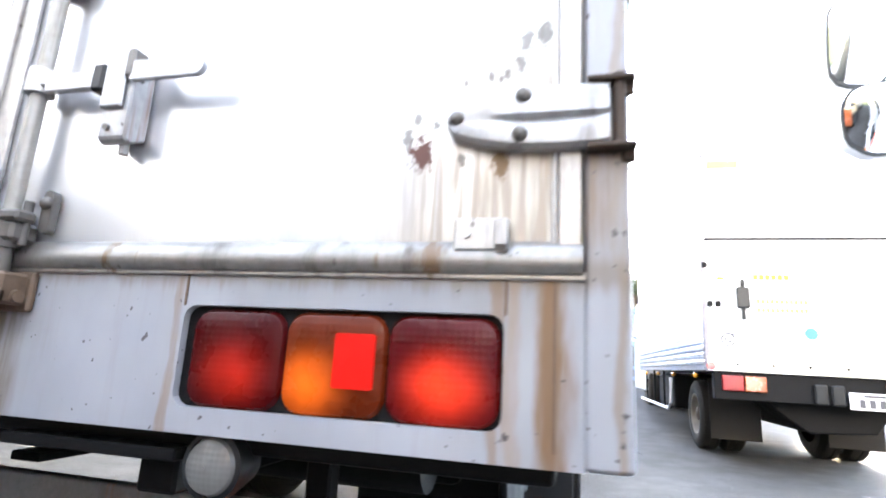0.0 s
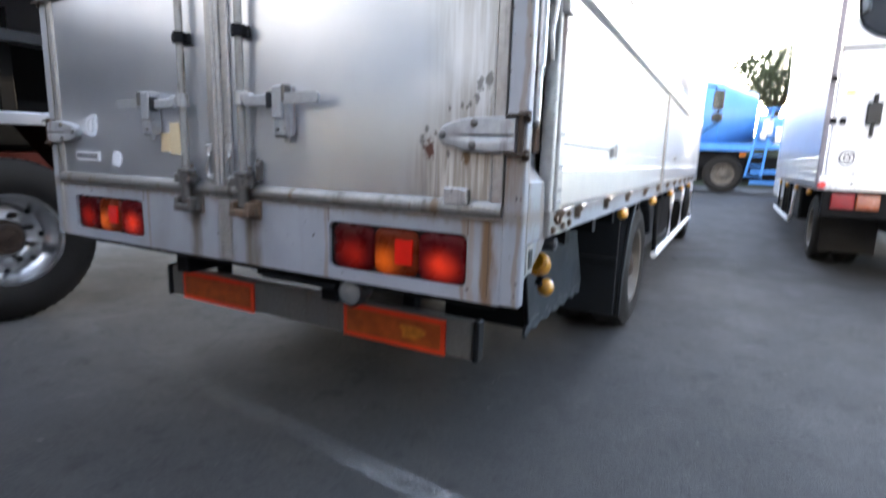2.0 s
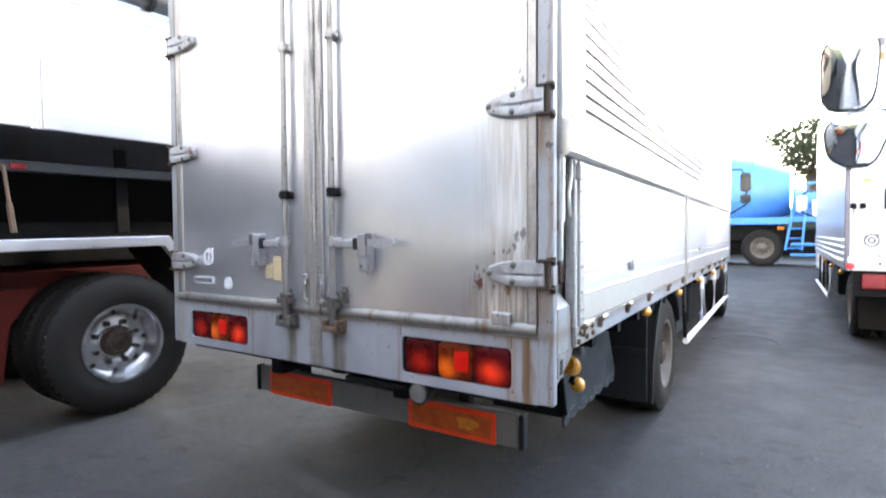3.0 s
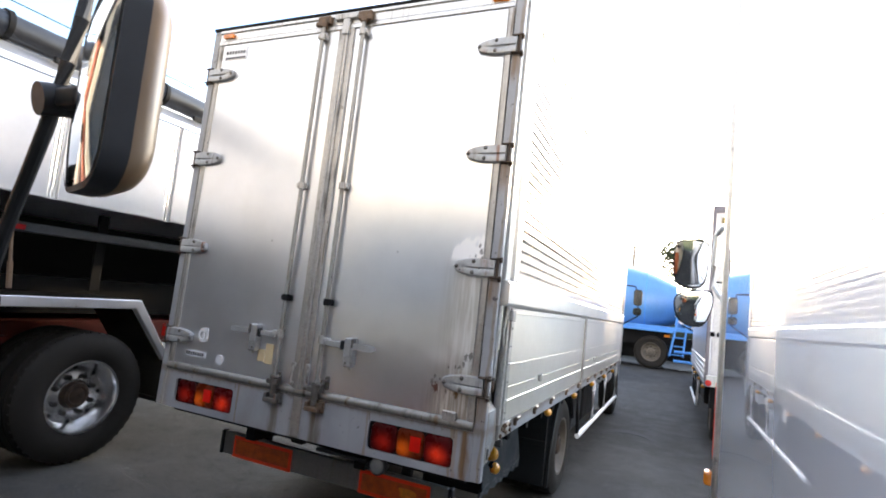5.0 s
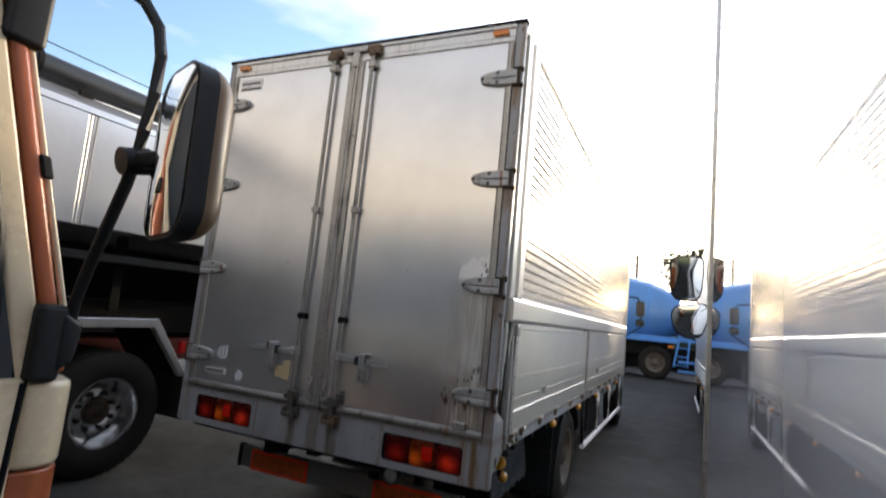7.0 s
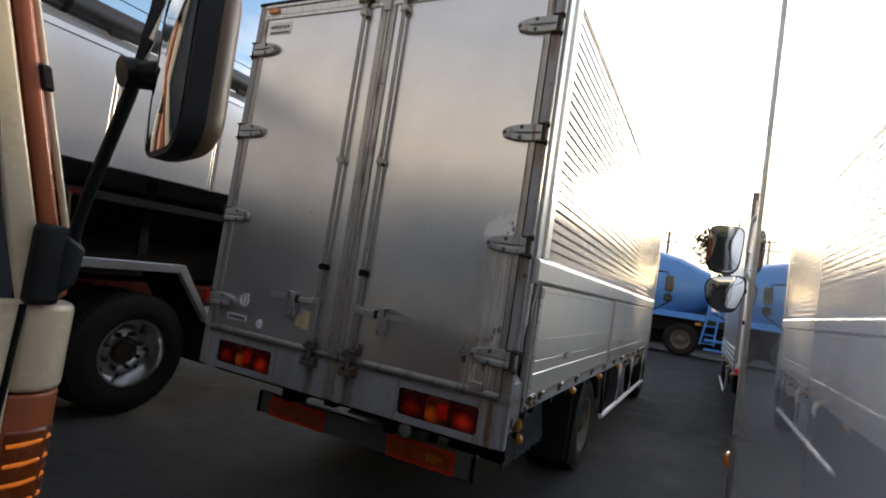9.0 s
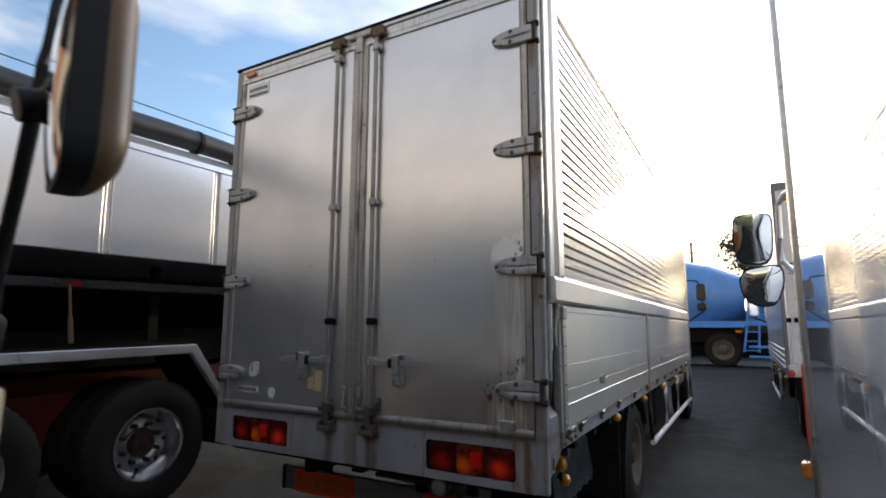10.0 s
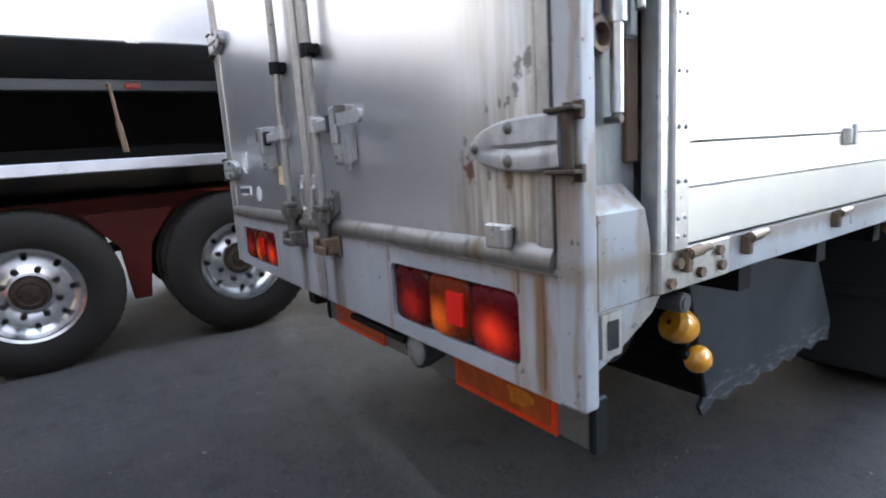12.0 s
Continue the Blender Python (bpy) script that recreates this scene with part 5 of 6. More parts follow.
# ---- the silver tipper beside it ----
def build_tipper():
    t = thing("tipper_lorry", (-4.75, -0.4, 0), "silver tipper lorry with black rolled tarpaulin and polished wheels", "truck")
    xs, y0, y1 = -3.5, -3.7, 4.5
    part("tipper_body", Shape().prism([(-6.0, 2.13), (xs - 0.02, 2.13), (xs - 0.02, 3.1), (-3.62, 3.2), (-5.88, 3.2), (-6.0, 3.1)], "y", y0, y1), "silver", t, "silver tipper body")
    for y in np.arange(y0 + 0.385, y1 - 0.9, 1.018):
        part("side_panel", Shape().box(xs - 0.022, xs, y + 0.035, y + 0.985, 2.13, 3.06, 0.01), "silver", t)
        part("panel_rib", Shape().cyl((xs - 0.016, y - 0.008, 2.14), (xs - 0.016, y - 0.008, 3.06), 0.009, n=14).cyl((xs - 0.016, y + 0.02, 2.14), (xs - 0.016, y + 0.02, 3.06), 0.006, n=14), "silver", t)
    part("top_rim", Shape().prism([(xs + 0.01, 3.06), (xs + 0.01, 3.11), (xs - 0.1, 3.21), (xs - 0.16, 3.21), (xs - 0.16, 3.06)], "y", y0, y1), "silver", t)
    roll = part("tarpaulin_roll", Shape().tube([(xs - 0.14, y, 3.34 + 0.008 * math.sin(3 * y)) for y in np.arange(y0, y1, 0.25)], 0.105, 14), "tarp", t, "black rolled tarpaulin")
    for y in np.arange(y0 + 0.4, y1, 1.3):
        part("tarpaulin_strap", Shape().lathe((xs - 0.14, y, 3.34), (0, 1, 0), [(-0.02, 0.1), (-0.02, 0.118), (0.02, 0.118), (0.02, 0.1)], 18), "black", roll)
        part("tarpaulin_hook", Shape().box(xs - 0.04, xs - 0.01, y + 0.3, y + 0.42, 3.18, 3.23, 0.006), "black", t)
    part("tarpaulin_wire", Shape().tube([(xs - 0.12, y0, 3.53), (xs - 0.12, y1, 3.53)], 0.005, 5), "black", t)
    part("under_body", Shape().box(-5.95, -5.85, y0, y1, 1.0, 2.13).box(-5.85, -4.5, y0, y0 + 0.1, 1.0, 2.13).box(-5.85, xs - 0.3, y1 - 0.1, y1, 1.0, 2.13).box(-5.0, -4.4, y0, y1, 1.16, 1.5), "black", t)
    part("body_beam", Shape().box(xs - 0.42, xs - 0.36, y0, y1, 1.865, 1.945, 0.006), "beamgrey", t, "dark grey body beam")
    part("body_lamp", Shape().box(xs - 0.362, xs - 0.345, -0.32, -0.22, 1.88, 1.92, 0.004), "red", t, "small red-orange reflector")
    for y in (-2.6, -1.5, 0.55, 1.6):
        part("body_stay", Shape().box(xs - 0.6, xs - 0.57, y - 0.05, y + 0.05, 1.4, 2.13, 0.006), "black", t)
    part("chain", Shape().tube([(xs - 0.34, -0.43, 1.9), (xs - 0.12, -0.43, 1.87), (xs - 0.1, -0.415, 1.62)], 0.012, 6).tube([(xs - 0.1, -0.415, 1.62), (xs - 0.09, -0.4, 1.42)], 0.02, 6), "rusty", t, "rusty hanging chain stay")
    strip = [(y0, 1.365), (0.62, 1.375), (1.0, 0.83), (0.945, 0.81), (0.575, 1.295), (y0, 1.285)]
    part("guard_strip", Shape().prism(strip, "x", xs - 0.05, xs + 0.02, 0.006), "chrome", t, "polished steel mudguard strip")
    part("mudguard", Shape().prism([(y0, 1.36), (0.61, 1.37), (0.98, 0.83), (0.95, 0.83), (0.58, 1.34), (y0, 1.33)], "x", -4.2, xs - 0.05), "black", t)
    part("side_lamp", Shape().box(xs - 0.12, xs - 0.06, 0.98, 1.13, 1.03, 1.15, 0.01), "redbright", t, "red side lamp")
    part("chassis", Shape().box(-5.2, -4.3, y0, y1, 0.86, 1.1, 0.01), "oxide", t, "red oxide chassis")
    part("spring_hanger", Shape().prism([(-0.75, 1.0), (-0.1, 1.0), (-0.3, 0.72), (-0.36, 0.3), (-0.48, 0.3), (-0.52, 0.72)], "x", -4.15, -4.03, 0.01), "oxide", t, "red suspension hanger")
    part("leaf_spring", Shape().tube([(-4.1, y, 0.62 + 0.12 * math.cos((y + 0.4) * 2.2)) for y in np.linspace(-1.4, 0.6, 9)], 0.045, 6), "black", t)
    for y in (-1.08, 0.25):
        part("axle", Shape().cyl((-5.9, y, 0.53), (-3.8, y, 0.53), 0.07), "black", t)
        for x, side in ((-3.53, 1), (-5.97, -1)):
            wheel(t, x, y, 0.545, side, 0.54, 0.27, 0.295, "rim", 8, "black tyre on a polished aluminium wheel")
            wheel(t, x - side * 0.32, y, 0.545, side, 0.54, 0.27, 0.29, "steelrim", 0, "inner wheel", 0)
    cab = part("cab", Shape().prism([(-3.95, 0.6), (-5.7, 0.6), (-5.8, 1.3), (-5.6, 2.5), (-5.3, 2.75), (-3.95, 2.75)], "x", -6.0, xs - 0.05, 0.05), "whitecab", t, "white tipper cab")
    part("cab_window", Shape().prism([(-4.5, 1.75), (-5.55, 1.75), (-5.45, 2.4), (-4.5, 2.45)], "x", xs - 0.055, xs - 0.04), "darkglass", cab)
    for x, side in ((-3.56, 1), (-5.97, -1)):
        wheel(t, x, -4.9, 0.53, side, 0.53, 0.27, 0.29, "rim", 8, "black tyre on a polished aluminium wheel")
    part("front_chassis", Shape().box(-5.2, -4.3, -5.6, y0, 0.7, 1.1, 0.01), "black", t)
    part("mud_flap", Shape().box(-4.1, xs + 0.05, 0.98, 1.0, 0.4, 0.86, 0.004).prism([(0.96, 0.42), (1.3, 0.38), (1.3, 0.41), (0.96, 0.45)], "x", -4.0, xs + 0.05), "rubber", t, "black mud flap")
    # it stands on the slightly rising side of the yard
    t.location, t.rotation_euler = (-4.86, -0.335, 0.042), (radians(0.9), 0, 0)


build_tipper()


def convex(outline, y, bulge, rings=8):
    """Mirror glass: an outline in x and z, bulging towards -y."""
    cx, cz = sum(p[0] for p in outline) / len(outline), sum(p[1] for p in outline) / len(outline)
    v, f, n = [(cx, y - bulge, cz)], [], len(outline)
    for k in range(1, rings + 1):
        s = k / rings
        v += [(cx + (x - cx) * s, y - bulge * (1 - s * s), cz + (z - cz) * s) for x, z in outline]
    f += [(0, 1 + i, 1 + (i + 1) % n) for i in range(n)]
    for k in range(rings - 1):
        a, b = 1 + k * n, 1 + (k + 1) * n
        f += [(a + i, b + i, b + (i + 1) % n, a + (i + 1) % n) for i in range(n)]
    return Shape().add(v, f)


def rounded(pts, cut=0.2, times=2):
    """A polygon with its corners cut round."""
    for _ in range(times):
        out = []
        for i, p in enumerate(pts):
            q = pts[(i + 1) % len(pts)]
            out += [(p[0] + (q[0] - p[0]) * cut, p[1] + (q[1] - p[1]) * cut), (q[0] + (p[0] - q[0]) * cut, q[1] + (p[1] - q[1]) * cut)]
        pts = out
    return pts


# ---- the white lorry close on the right-hand side of the way ----
def build_white_lorry():
    t = thing("white_lorry", (2.2, -3, 0), "glossy white box lorry with a white cab and large mirrors", "truck")
    xb, yf = 1.0, -0.73
    part("box_body", Shape().box(xb + 0.004, 3.4, -8.0, yf - 0.004, 0.75, 3.6, 0.01), "white", t, "glossy white flat box side")
    part("corner_trim", Shape().box(xb - 0.004, xb + 0.035, yf - 0.03, yf + 0.012, 0.72, 3.62, 0.008).cyl((xb + 0.004, yf - 0.04, 0.75), (xb + 0.004, yf - 0.04, 3.6), 0.007, n=10), "alu", t, "aluminium corner trim")
    part("bottom_rail", Shape().box(xb - 0.003, xb + 0.05, -8.0, yf, 0.70, 0.78, 0.006), "alu", t)
    part("front_wall", Shape().box(xb + 0.03, 3.38, yf - 0.01, yf + 0.01, 0.75, 3.6), "whitecab", t)
    part("rail_fitting", Shape().box(xb - 0.012, xb + 0.01, yf - 0.05, yf + 0.02, 1.04, 1.075, 0.004).tube([(xb - 0.006, yf + 0.01, 1.04), (xb - 0.008, yf + 0.0, 0.98), (xb - 0.004, yf - 0.02, 0.9)], 0.006), "zinc", t)
    part("top_rail", Shape().box(xb - 0.003, xb + 0.05, -8.0, yf, 3.58, 3.64, 0.006), "alu", t)
    # cab
    xc = 1.11
    out = [(-0.68, 0.5), (-0.68, 2.5), (-0.5, 2.6), (0.25, 2.6), (0.5, 2.42), (0.68, 1.9), (0.82, 1.42), (0.86, 1.1), (0.87, 0.6), (0.78, 0.42), (0.62, 0.42)]
    arch = [(0.12 + 0.56 * math.cos(radians(a)), 0.42 + 0.50 * math.sin(radians(a))) for a in np.linspace(0, 180, 15)]
    cab = part("cab", Shape().prism(out + arch + [(-0.5, 0.42)], "x", xc, 3.3, 0.03), "whitecab", t, "white cab")
    part("arch_trim", Shape().tube([(xc - 0.012, y, z) for y, z in arch], 0.03, 8), "whitecab", cab)
    part("arch_lining", Shape().tube([(xc + 0.03, 0.12 + 0.53 * math.cos(radians(a)), 0.4 + 0.48 * math.sin(radians(a))) for a in range(0, 181, 12)], 0.03, 6), "blackplastic", cab)
    part("step", Shape().box(xc - 0.01, xc + 0.25, -0.62, -0.42, 0.4, 0.5, 0.01), "guard", cab)
    part("bumper_step", Shape().box(xc - 0.02, xc + 0.1, 0.6, 0.76, 0.36, 0.46, 0.02), "guard", cab)
    win = part("side_window", Shape().prism([(-0.45, 1.8), (0.4, 1.78), (0.52, 1.72), (0.645, 1.62), (0.63, 1.72), (0.5, 2.13), (0.4, 2.24), (0.07, 2.34), (-0.45, 2.38)], "x", xc - 0.012, xc + 0.01, 0.008), "darkglass", cab, "dark side window")
    pts = [(0.66, 1.6), (0.64, 1.72), (0.62, 1.8), (0.535, 2.12), (0.475, 2.21), (0.4, 2.268), (0.25, 2.32), (0.07, 2.365), (-0.45, 2.4)]
    part("window_seal", Shape().tube([(xc - 0.004, y, z) for y, z in pts], 0.011, 8), "blackplastic", win)
    part("low_window", Shape().prism([(0.46, 1.05), (0.62, 1.05), (0.65, 1.1), (0.67, 1.3), (0.645, 1.345), (0.47, 1.42)], "x", xc - 0.01, xc + 0.01, 0.01), "darkglass", cab, "dark lower safety window")
    part("door_seam", Shape().tube([(xc - 0.001, 0.66, 0.98), (xc - 0.001, 0.68, 1.2), (xc - 0.001, 0.65, 1.5), (xc - 0.001, 0.55, 1.9), (xc - 0.001, 0.44, 2.3)], 0.003, 5), "black", cab)
    part("door_edge", Shape().tube([(xc - 0.001, 0.05, 0.98), (xc - 0.001, 0.08, 1.34), (xc - 0.001, 0.06, 1.72)], 0.004, 5), "black", cab)
    part("side_stripe", Shape().prism([(0.742, 1.0), (0.785, 1.02), (0.785, 1.2), (0.775, 1.42), (0.752, 1.42), (0.758, 1.2)], "x", xc - 0.014, xc + 0.005, 0.004), "reflred", cab, "orange-red corner stripe")
    part("door_handle", Shape().box(xc - 0.03, xc, 0.14, 0.27, 1.37, 1.41, 0.01).box(xc - 0.012, xc, 0.12, 0.18, 1.35, 1.43, 0.01), "blackplastic", cab, "black door handle")
    lamp = part("turn_lamp", Shape().box(xc - 0.06, xc - 0.01, 0.6, 0.7, 0.885, 0.96, 0.018), "orange", cab, "orange side turn lamp")
    part("lamp_base", Shape().box(xc - 0.012, xc + 0.006, 0.585, 0.715, 0.873, 0.97, 0.006), "whitecab", lamp)
    part("side_blind_mirror", Shape().ball((xc + 0.045, 1.03, 1.545), 0.04, 0.045, 0.08).cyl((xc + 0.045, 1.03, 1.6), (xc + 0.06, 0.8, 1.68), 0.014), "whitecab", cab, "white under-mirror housing")
    arm = part("mirror_arm", Shape().tube([(xc + 0.09, 0.5, 2.5), (xc + 0.07, 1.0, 2.4), (1.12, 1.17, 2.4), (1.09, 1.275, 2.36), (1.085, 1.295, 2.15), (1.09, 1.275, 2.0), (1.15, 1.13, 1.9), (xc + 0.06, 0.75, 1.82)], 0.018, 8), "alu", cab, "grey mirror arm")
    up = [(0.835, 2.0), (1.04, 1.985), (1.058, 2.28), (1.02, 2.315), (0.855, 2.315), (0.828, 2.26)]
    lo = [(0.865, 1.775), (0.95, 1.725), (1.045, 1.735), (1.092, 1.87), (1.088, 1.965), (1.04, 1.985), (0.88, 1.96), (0.842, 1.9)]
    for name, pts, bulge in (("upper_mirror", up, 0.012), ("lower_mirror", lo, 0.03)):
        pts = rounded(pts)
        cx, cz = sum(p[0] for p in pts) / len(pts), sum(p[1] for p in pts) / len(pts)

        def scaled(s):
            return [(cx + (x - cx) * s, cz + (z - cz) * s) for x, z in pts]
        lean = 0.22 if name == "upper_mirror" else 0.34

        def tilt(shape):
            """The mirror heads lean forward, so that they look a little down."""
            shape.v = [Vector((v.x, v.y - lean * (v.z - cz), v.z)) for v in shape.v]
            return shape
        part(name, tilt(Shape().prism(pts, "y", 1.285, 1.32).prism(scaled(0.9), "y", 1.32, 1.36)), "whitecab", arm, "white mirror housing")
        part(name + "_rim", tilt(Shape().prism(scaled(1.0), "y", 1.274, 1.2845)), "blackplastic", arm)
        part(name + "_glass", tilt(convex(scaled(0.93), 1.272, bulge)), "mirror", arm, "convex mirror glass")
    for y in (0.12, -6.2):
        wheel(t, 1.16, y, 0.45, -1, 0.45, 0.25, 0.26, "steelrim", 8, "grey steel wheel")
        wheel(t, 3.2, y, 0.45, 1, 0.45, 0.25, 0.26, "steelrim", 8, "grey steel wheel")
    part("chassis", Shape().box(1.7, 2.7, -7.8, 0.5, 0.5, 0.75, 0.01), "black", t)


build_white_lorry()


# ---- the cream and terracotta lorry, its cab beside the camera ----
def build_cream_lorry():
    t = thing("cream_lorry", (-1.6, -4.5, 0), "cream and terracotta lorry cab with black mirror arms", "truck")
    xs = -0.42
    # cab shell, seen from above: rounded front corner
    def corner(r, x, y):
        return [(x - r + r * math.sin(radians(a)), y - r + r * math.cos(radians(a))) for a in range(90, -1, -15)]
    def rake(s):
        """The front pillars lean back towards the roof."""
        s.v = [Vector((p.x, p.y - 0.30 * max(0.0, p.z - 1.55), p.z)) for p in s.v]
        return s

    up = [(xs, -4.2), (xs, -2.18)] + corner(0.1, xs, -2.075) + [(-2.6, -2.075), (-2.6, -4.2)]
    part("cab", rake(Shape().prism(up, "z", 1.46, 2.75)), "cream", t, "cream painted cab")
    part("door", Shape().box(xs - 0.03, xs + 0.02, -3.35, -2.15, 0.75, 1.485, 0.012), "cream", t, "cream cab door")
    part("window_pillar", rake(Shape().box(xs - 0.03, xs + 0.013, -2.172, -2.109, 1.47, 2.62, 0.012)), "cream", t, "cream window pillar")
    part("window_head", Shape().box(xs - 0.03, xs + 0.012, -3.35, -2.4, 2.45, 2.62, 0.012), "cream", t)
    part("rear_pillar", Shape().box(xs - 0.03, xs + 0.012, -3.35, -3.25, 1.47, 2.6, 0.012), "cream", t)
    part("door_window", rake(Shape().box(xs - 0.012, xs + 0.006, -3.26, -2.165, 1.48, 2.46)), "darkglass", t, "dark door window")
    part("window_seal", rake(Shape().tube([(xs + 0.01, -2.18, 2.46), (xs + 0.012, -2.182, 2.1), (xs + 0.012, -2.188, 1.8), (xs + 0.012, -2.22, 1.62), (xs + 0.012, -2.34, 1.52), (xs + 0.012, -2.6, 1.49), (xs + 0.012, -3.2, 1.49)], 0.016, 8)), "blackplastic", t)
    part("pillar_stripe", rake(Shape().box(xs - 0.05, xs + 0.014, -2.108, -2.07, 1.49, 2.7, 0.012)), "terracotta", t, "terracotta pillar stripe")
    part("pillar_trim", rake(Shape().cyl((xs - 0.002, -2.066, 1.64), (xs - 0.006, -2.066, 2.7), 0.008, n=14)), "cream", t, "cream pillar trim")
    part("pillar_clip", rake(Shape().box(xs - 0.02, xs + 0.02, -2.085, -2.062, 1.93, 1.98, 0.004)), "blackplastic", t)
    part("arm_mount", Shape().box(xs - 0.03, xs + 0.03, -2.33, -2.245, 2.2, 2.46, 0.015), "blackplastic", t)
    seam = [(-2.16, 1.475), (-2.165, 1.3), (-2.175, 1.1), (-2.19, 0.8)]
    part("door_seam", Shape().tube([(xs + 0.017, y, z) for y, z in seam], 0.008, 6), "black", t)
    # front corner panel bulging below the windscreen, cream above and terracotta below
    bul = [(xs + 0.02, -2.155), (xs + 0.035, -2.11), (xs + 0.03, -2.075), (xs + 0.005, -2.045), (xs - 0.05, -2.02), (-2.6, -2.01), (-2.6, -2.155)]
    part("corner_panel", Shape().prism(bul, "z", 1.282, 1.475, 0.015), "cream", t, "cream corner panel")
    part("lower_panel", Shape().prism([(x - 0.006, y) if x > -1 else (-0.8, y) for x, y in bul], "z", 0.62, 1.28, 0.008), "terracotta", t, "terracotta lower corner panel")
    lamp = part("turn_lamp", Shape().prism([(xs + 0.02, -2.15), (xs + 0.034, -2.11), (xs + 0.03, -2.07), (xs - 0.02, -2.03), (xs - 0.06, -2.1)], "z", 1.02, 1.205, 0.01), "lampdark", t, "amber corner turn lamp")
    for i in range(4):
        z = 1.045 + i * 0.042
        part("lamp_rib", Shape().tube([(xs + 0.02, -2.14, z), (xs + 0.031, -2.112, z + 0.003), (xs + 0.028, -2.082, z + 0.006), (xs + 0.012, -2.056, z + 0.008)], 0.006, 8), "lamp_cream", lamp)
    part("front_panel", Shape().box(-2.2, -0.802, -2.15, -2.03, 0.62, 1.28, 0.01), "guard", t, "dark grey front grille panel")
    part("cab_below", Shape().box(-2.6, xs - 0.03, -4.2, -2.2, 0.55, 1.46, 0.02), "cream", t)
    part("bumper", Shape().box(-2.6, xs + 0.02, -2.25, -1.95, 0.35, 0.62, 0.04), "terracotta", t)
    part("windscreen", rake(Shape().box(-2.5, xs - 0.1, -2.085, -2.065, 1.55, 2.55, 0.005)), "darkglass", t, "dark windscreen")
    part("roof_cap", Shape().box(-2.6, xs, -4.2, -2.32, 2.75, 2.85, 0.04), "cream", t)
    part("load_box", Shape().box(-2.75, xs + 0.05, -11.0, -4.4, 0.95, 2.85, 0.02), "bargrey", t, "grey load box")
    wheel(t, xs - 0.02, -2.75, 0.5, 1, 0.5, 0.27, 0.28, "steelrim", 8, "grey steel wheel")
    wheel(t, -2.55, -2.75, 0.5, -1, 0.5, 0.27, 0.28, "steelrim", 8, "grey steel wheel")
    wheel(t, xs - 0.02, -8.5, 0.5, 1, 0.5, 0.27, 0.28, "steelrim", 8, "grey steel wheel")
    wheel(t, -2.55, -8.5, 0.5, -1, 0.5, 0.27, 0.28, "steelrim", 8, "grey steel wheel")
    part("chassis", Shape().box(-2.1, -1.1, -10.8, -2.4, 0.5, 0.95, 0.01), "black", t)
    # mirror arm from the bracket at the pillar, up through the clamp, bent back to the roof
    arm = part("mirror_arm", Shape().tube([(-0.395, -2.09, 1.6), (-0.38, -2.095, 1.66), (-0.34, -2.105, 1.735), (-0.27, -2.12, 1.85), (-0.215, -2.134, 1.93), (-0.193, -2.139, 1.98), (-0.186, -2.135, 2.05), (-0.187, -2.125, 2.14), (-0.198, -2.117, 2.235), (-0.222, -2.118, 2.31), (-0.262, -2.135, 2.37), (-0.33, -2.18, 2.42), (-0.43, -2.26, 2.45)], 0.0135, 12), "blackplastic", t, "black tubular mirror arm")
    part("arm_bracket", Shape().box(xs - 0.01, xs + 0.045, -2.165, -2.1, 1.475, 1.65, 0.014).prism([(-2.12, 1.49), (-2.075, 1.52), (-2.065, 1.61), (-2.12, 1.64)], "x", xs - 0.02, xs + 0.05, 0.015), "blackplastic", arm, "black mirror bracket")
    part("arm_clamp", Shape().cyl((-0.2, -2.165, 1.972), (-0.19, -2.11, 1.986), 0.03, n=18).box(-0.205, -0.11, -2.155, -2.12, 1.962, 1.998, 0.01), "blackplastic", arm)
    # mirror, turned a little towards the driver
    at = Matrix.Translation((-0.05, -2.152, 1.99)) @ Matrix.Rotation(radians(-15), 4, "Z") @ Matrix.Rotation(radians(-3), 4, "Y")
    def turned(p):
        """The glass is set turned in its shell, whose rim follows it."""
        return at @ Vector((p.x, p.y - (0.004 + 0.05 * p.x if p.y < 0.01 else 0.0), p.z))
    s = Shape().pad(0, 0, 0.2, 0.37, -0.006, 0.026, 0.066, n=8)
    s.v = [turned(p) for p in s.v]
    mir = part("mirror_housing", s, "blackplastic", arm, "black mirror rim")
    s = Shape()
    s.at = at @ Matrix.Translation((0.0, 0.026, 0.0))
    n = 10
    prof = []
    for k in range(n + 1):
        a = math.pi / 2 * k / n
        prof.append((0.05 * math.sin(a), math.cos(a)))
    rows = []
    for h, f in prof:
        w, hh, r = 0.198 * (0.55 + 0.45 * f), 0.368 * (0.7 + 0.3 * f), 0.065 * (0.6 + 0.4 * f)
        ring = []
        for sx, sz, a0 in ((1, 1, 0), (-1, 1, 90), (-1, -1, 180), (1, -1, 270)):
            for i in range(7):
                a = radians(a0 + 15 * i)
                ring.append((sx * (w / 2 - r) + r * math.cos(a), h, sz * (hh / 2 - r) + r * math.sin(a)))
        rows.append(ring)
    m = len(rows[0])
    s.add([p for ring in rows for p in ring], [(i * m + k, i * m + (k + 1) % m, (i + 1) * m + (k + 1) % m, (i + 1) * m + k) for i in range(n) for k in range(m)] + [tuple(range(n * m, n * m + m))])
    part("mirror_shell", s, "tan", arm, "tan mirror back shell")
    pts = []
    for sx, sz, a0 in ((1, 1, 0), (-1, 1, 90), (-1, -1, 180), (1, -1, 270)):
        pts += [(sx * 0.036 + 0.055 * math.cos(radians(a0 + 15 * i)), sz * 0.12 + 0.055 * math.sin(radians(a0 + 15 * i))) for i in range(7)]
    g = convex(pts, -0.008, 0.016)
    g.v = [turned(p) for p in g.v]
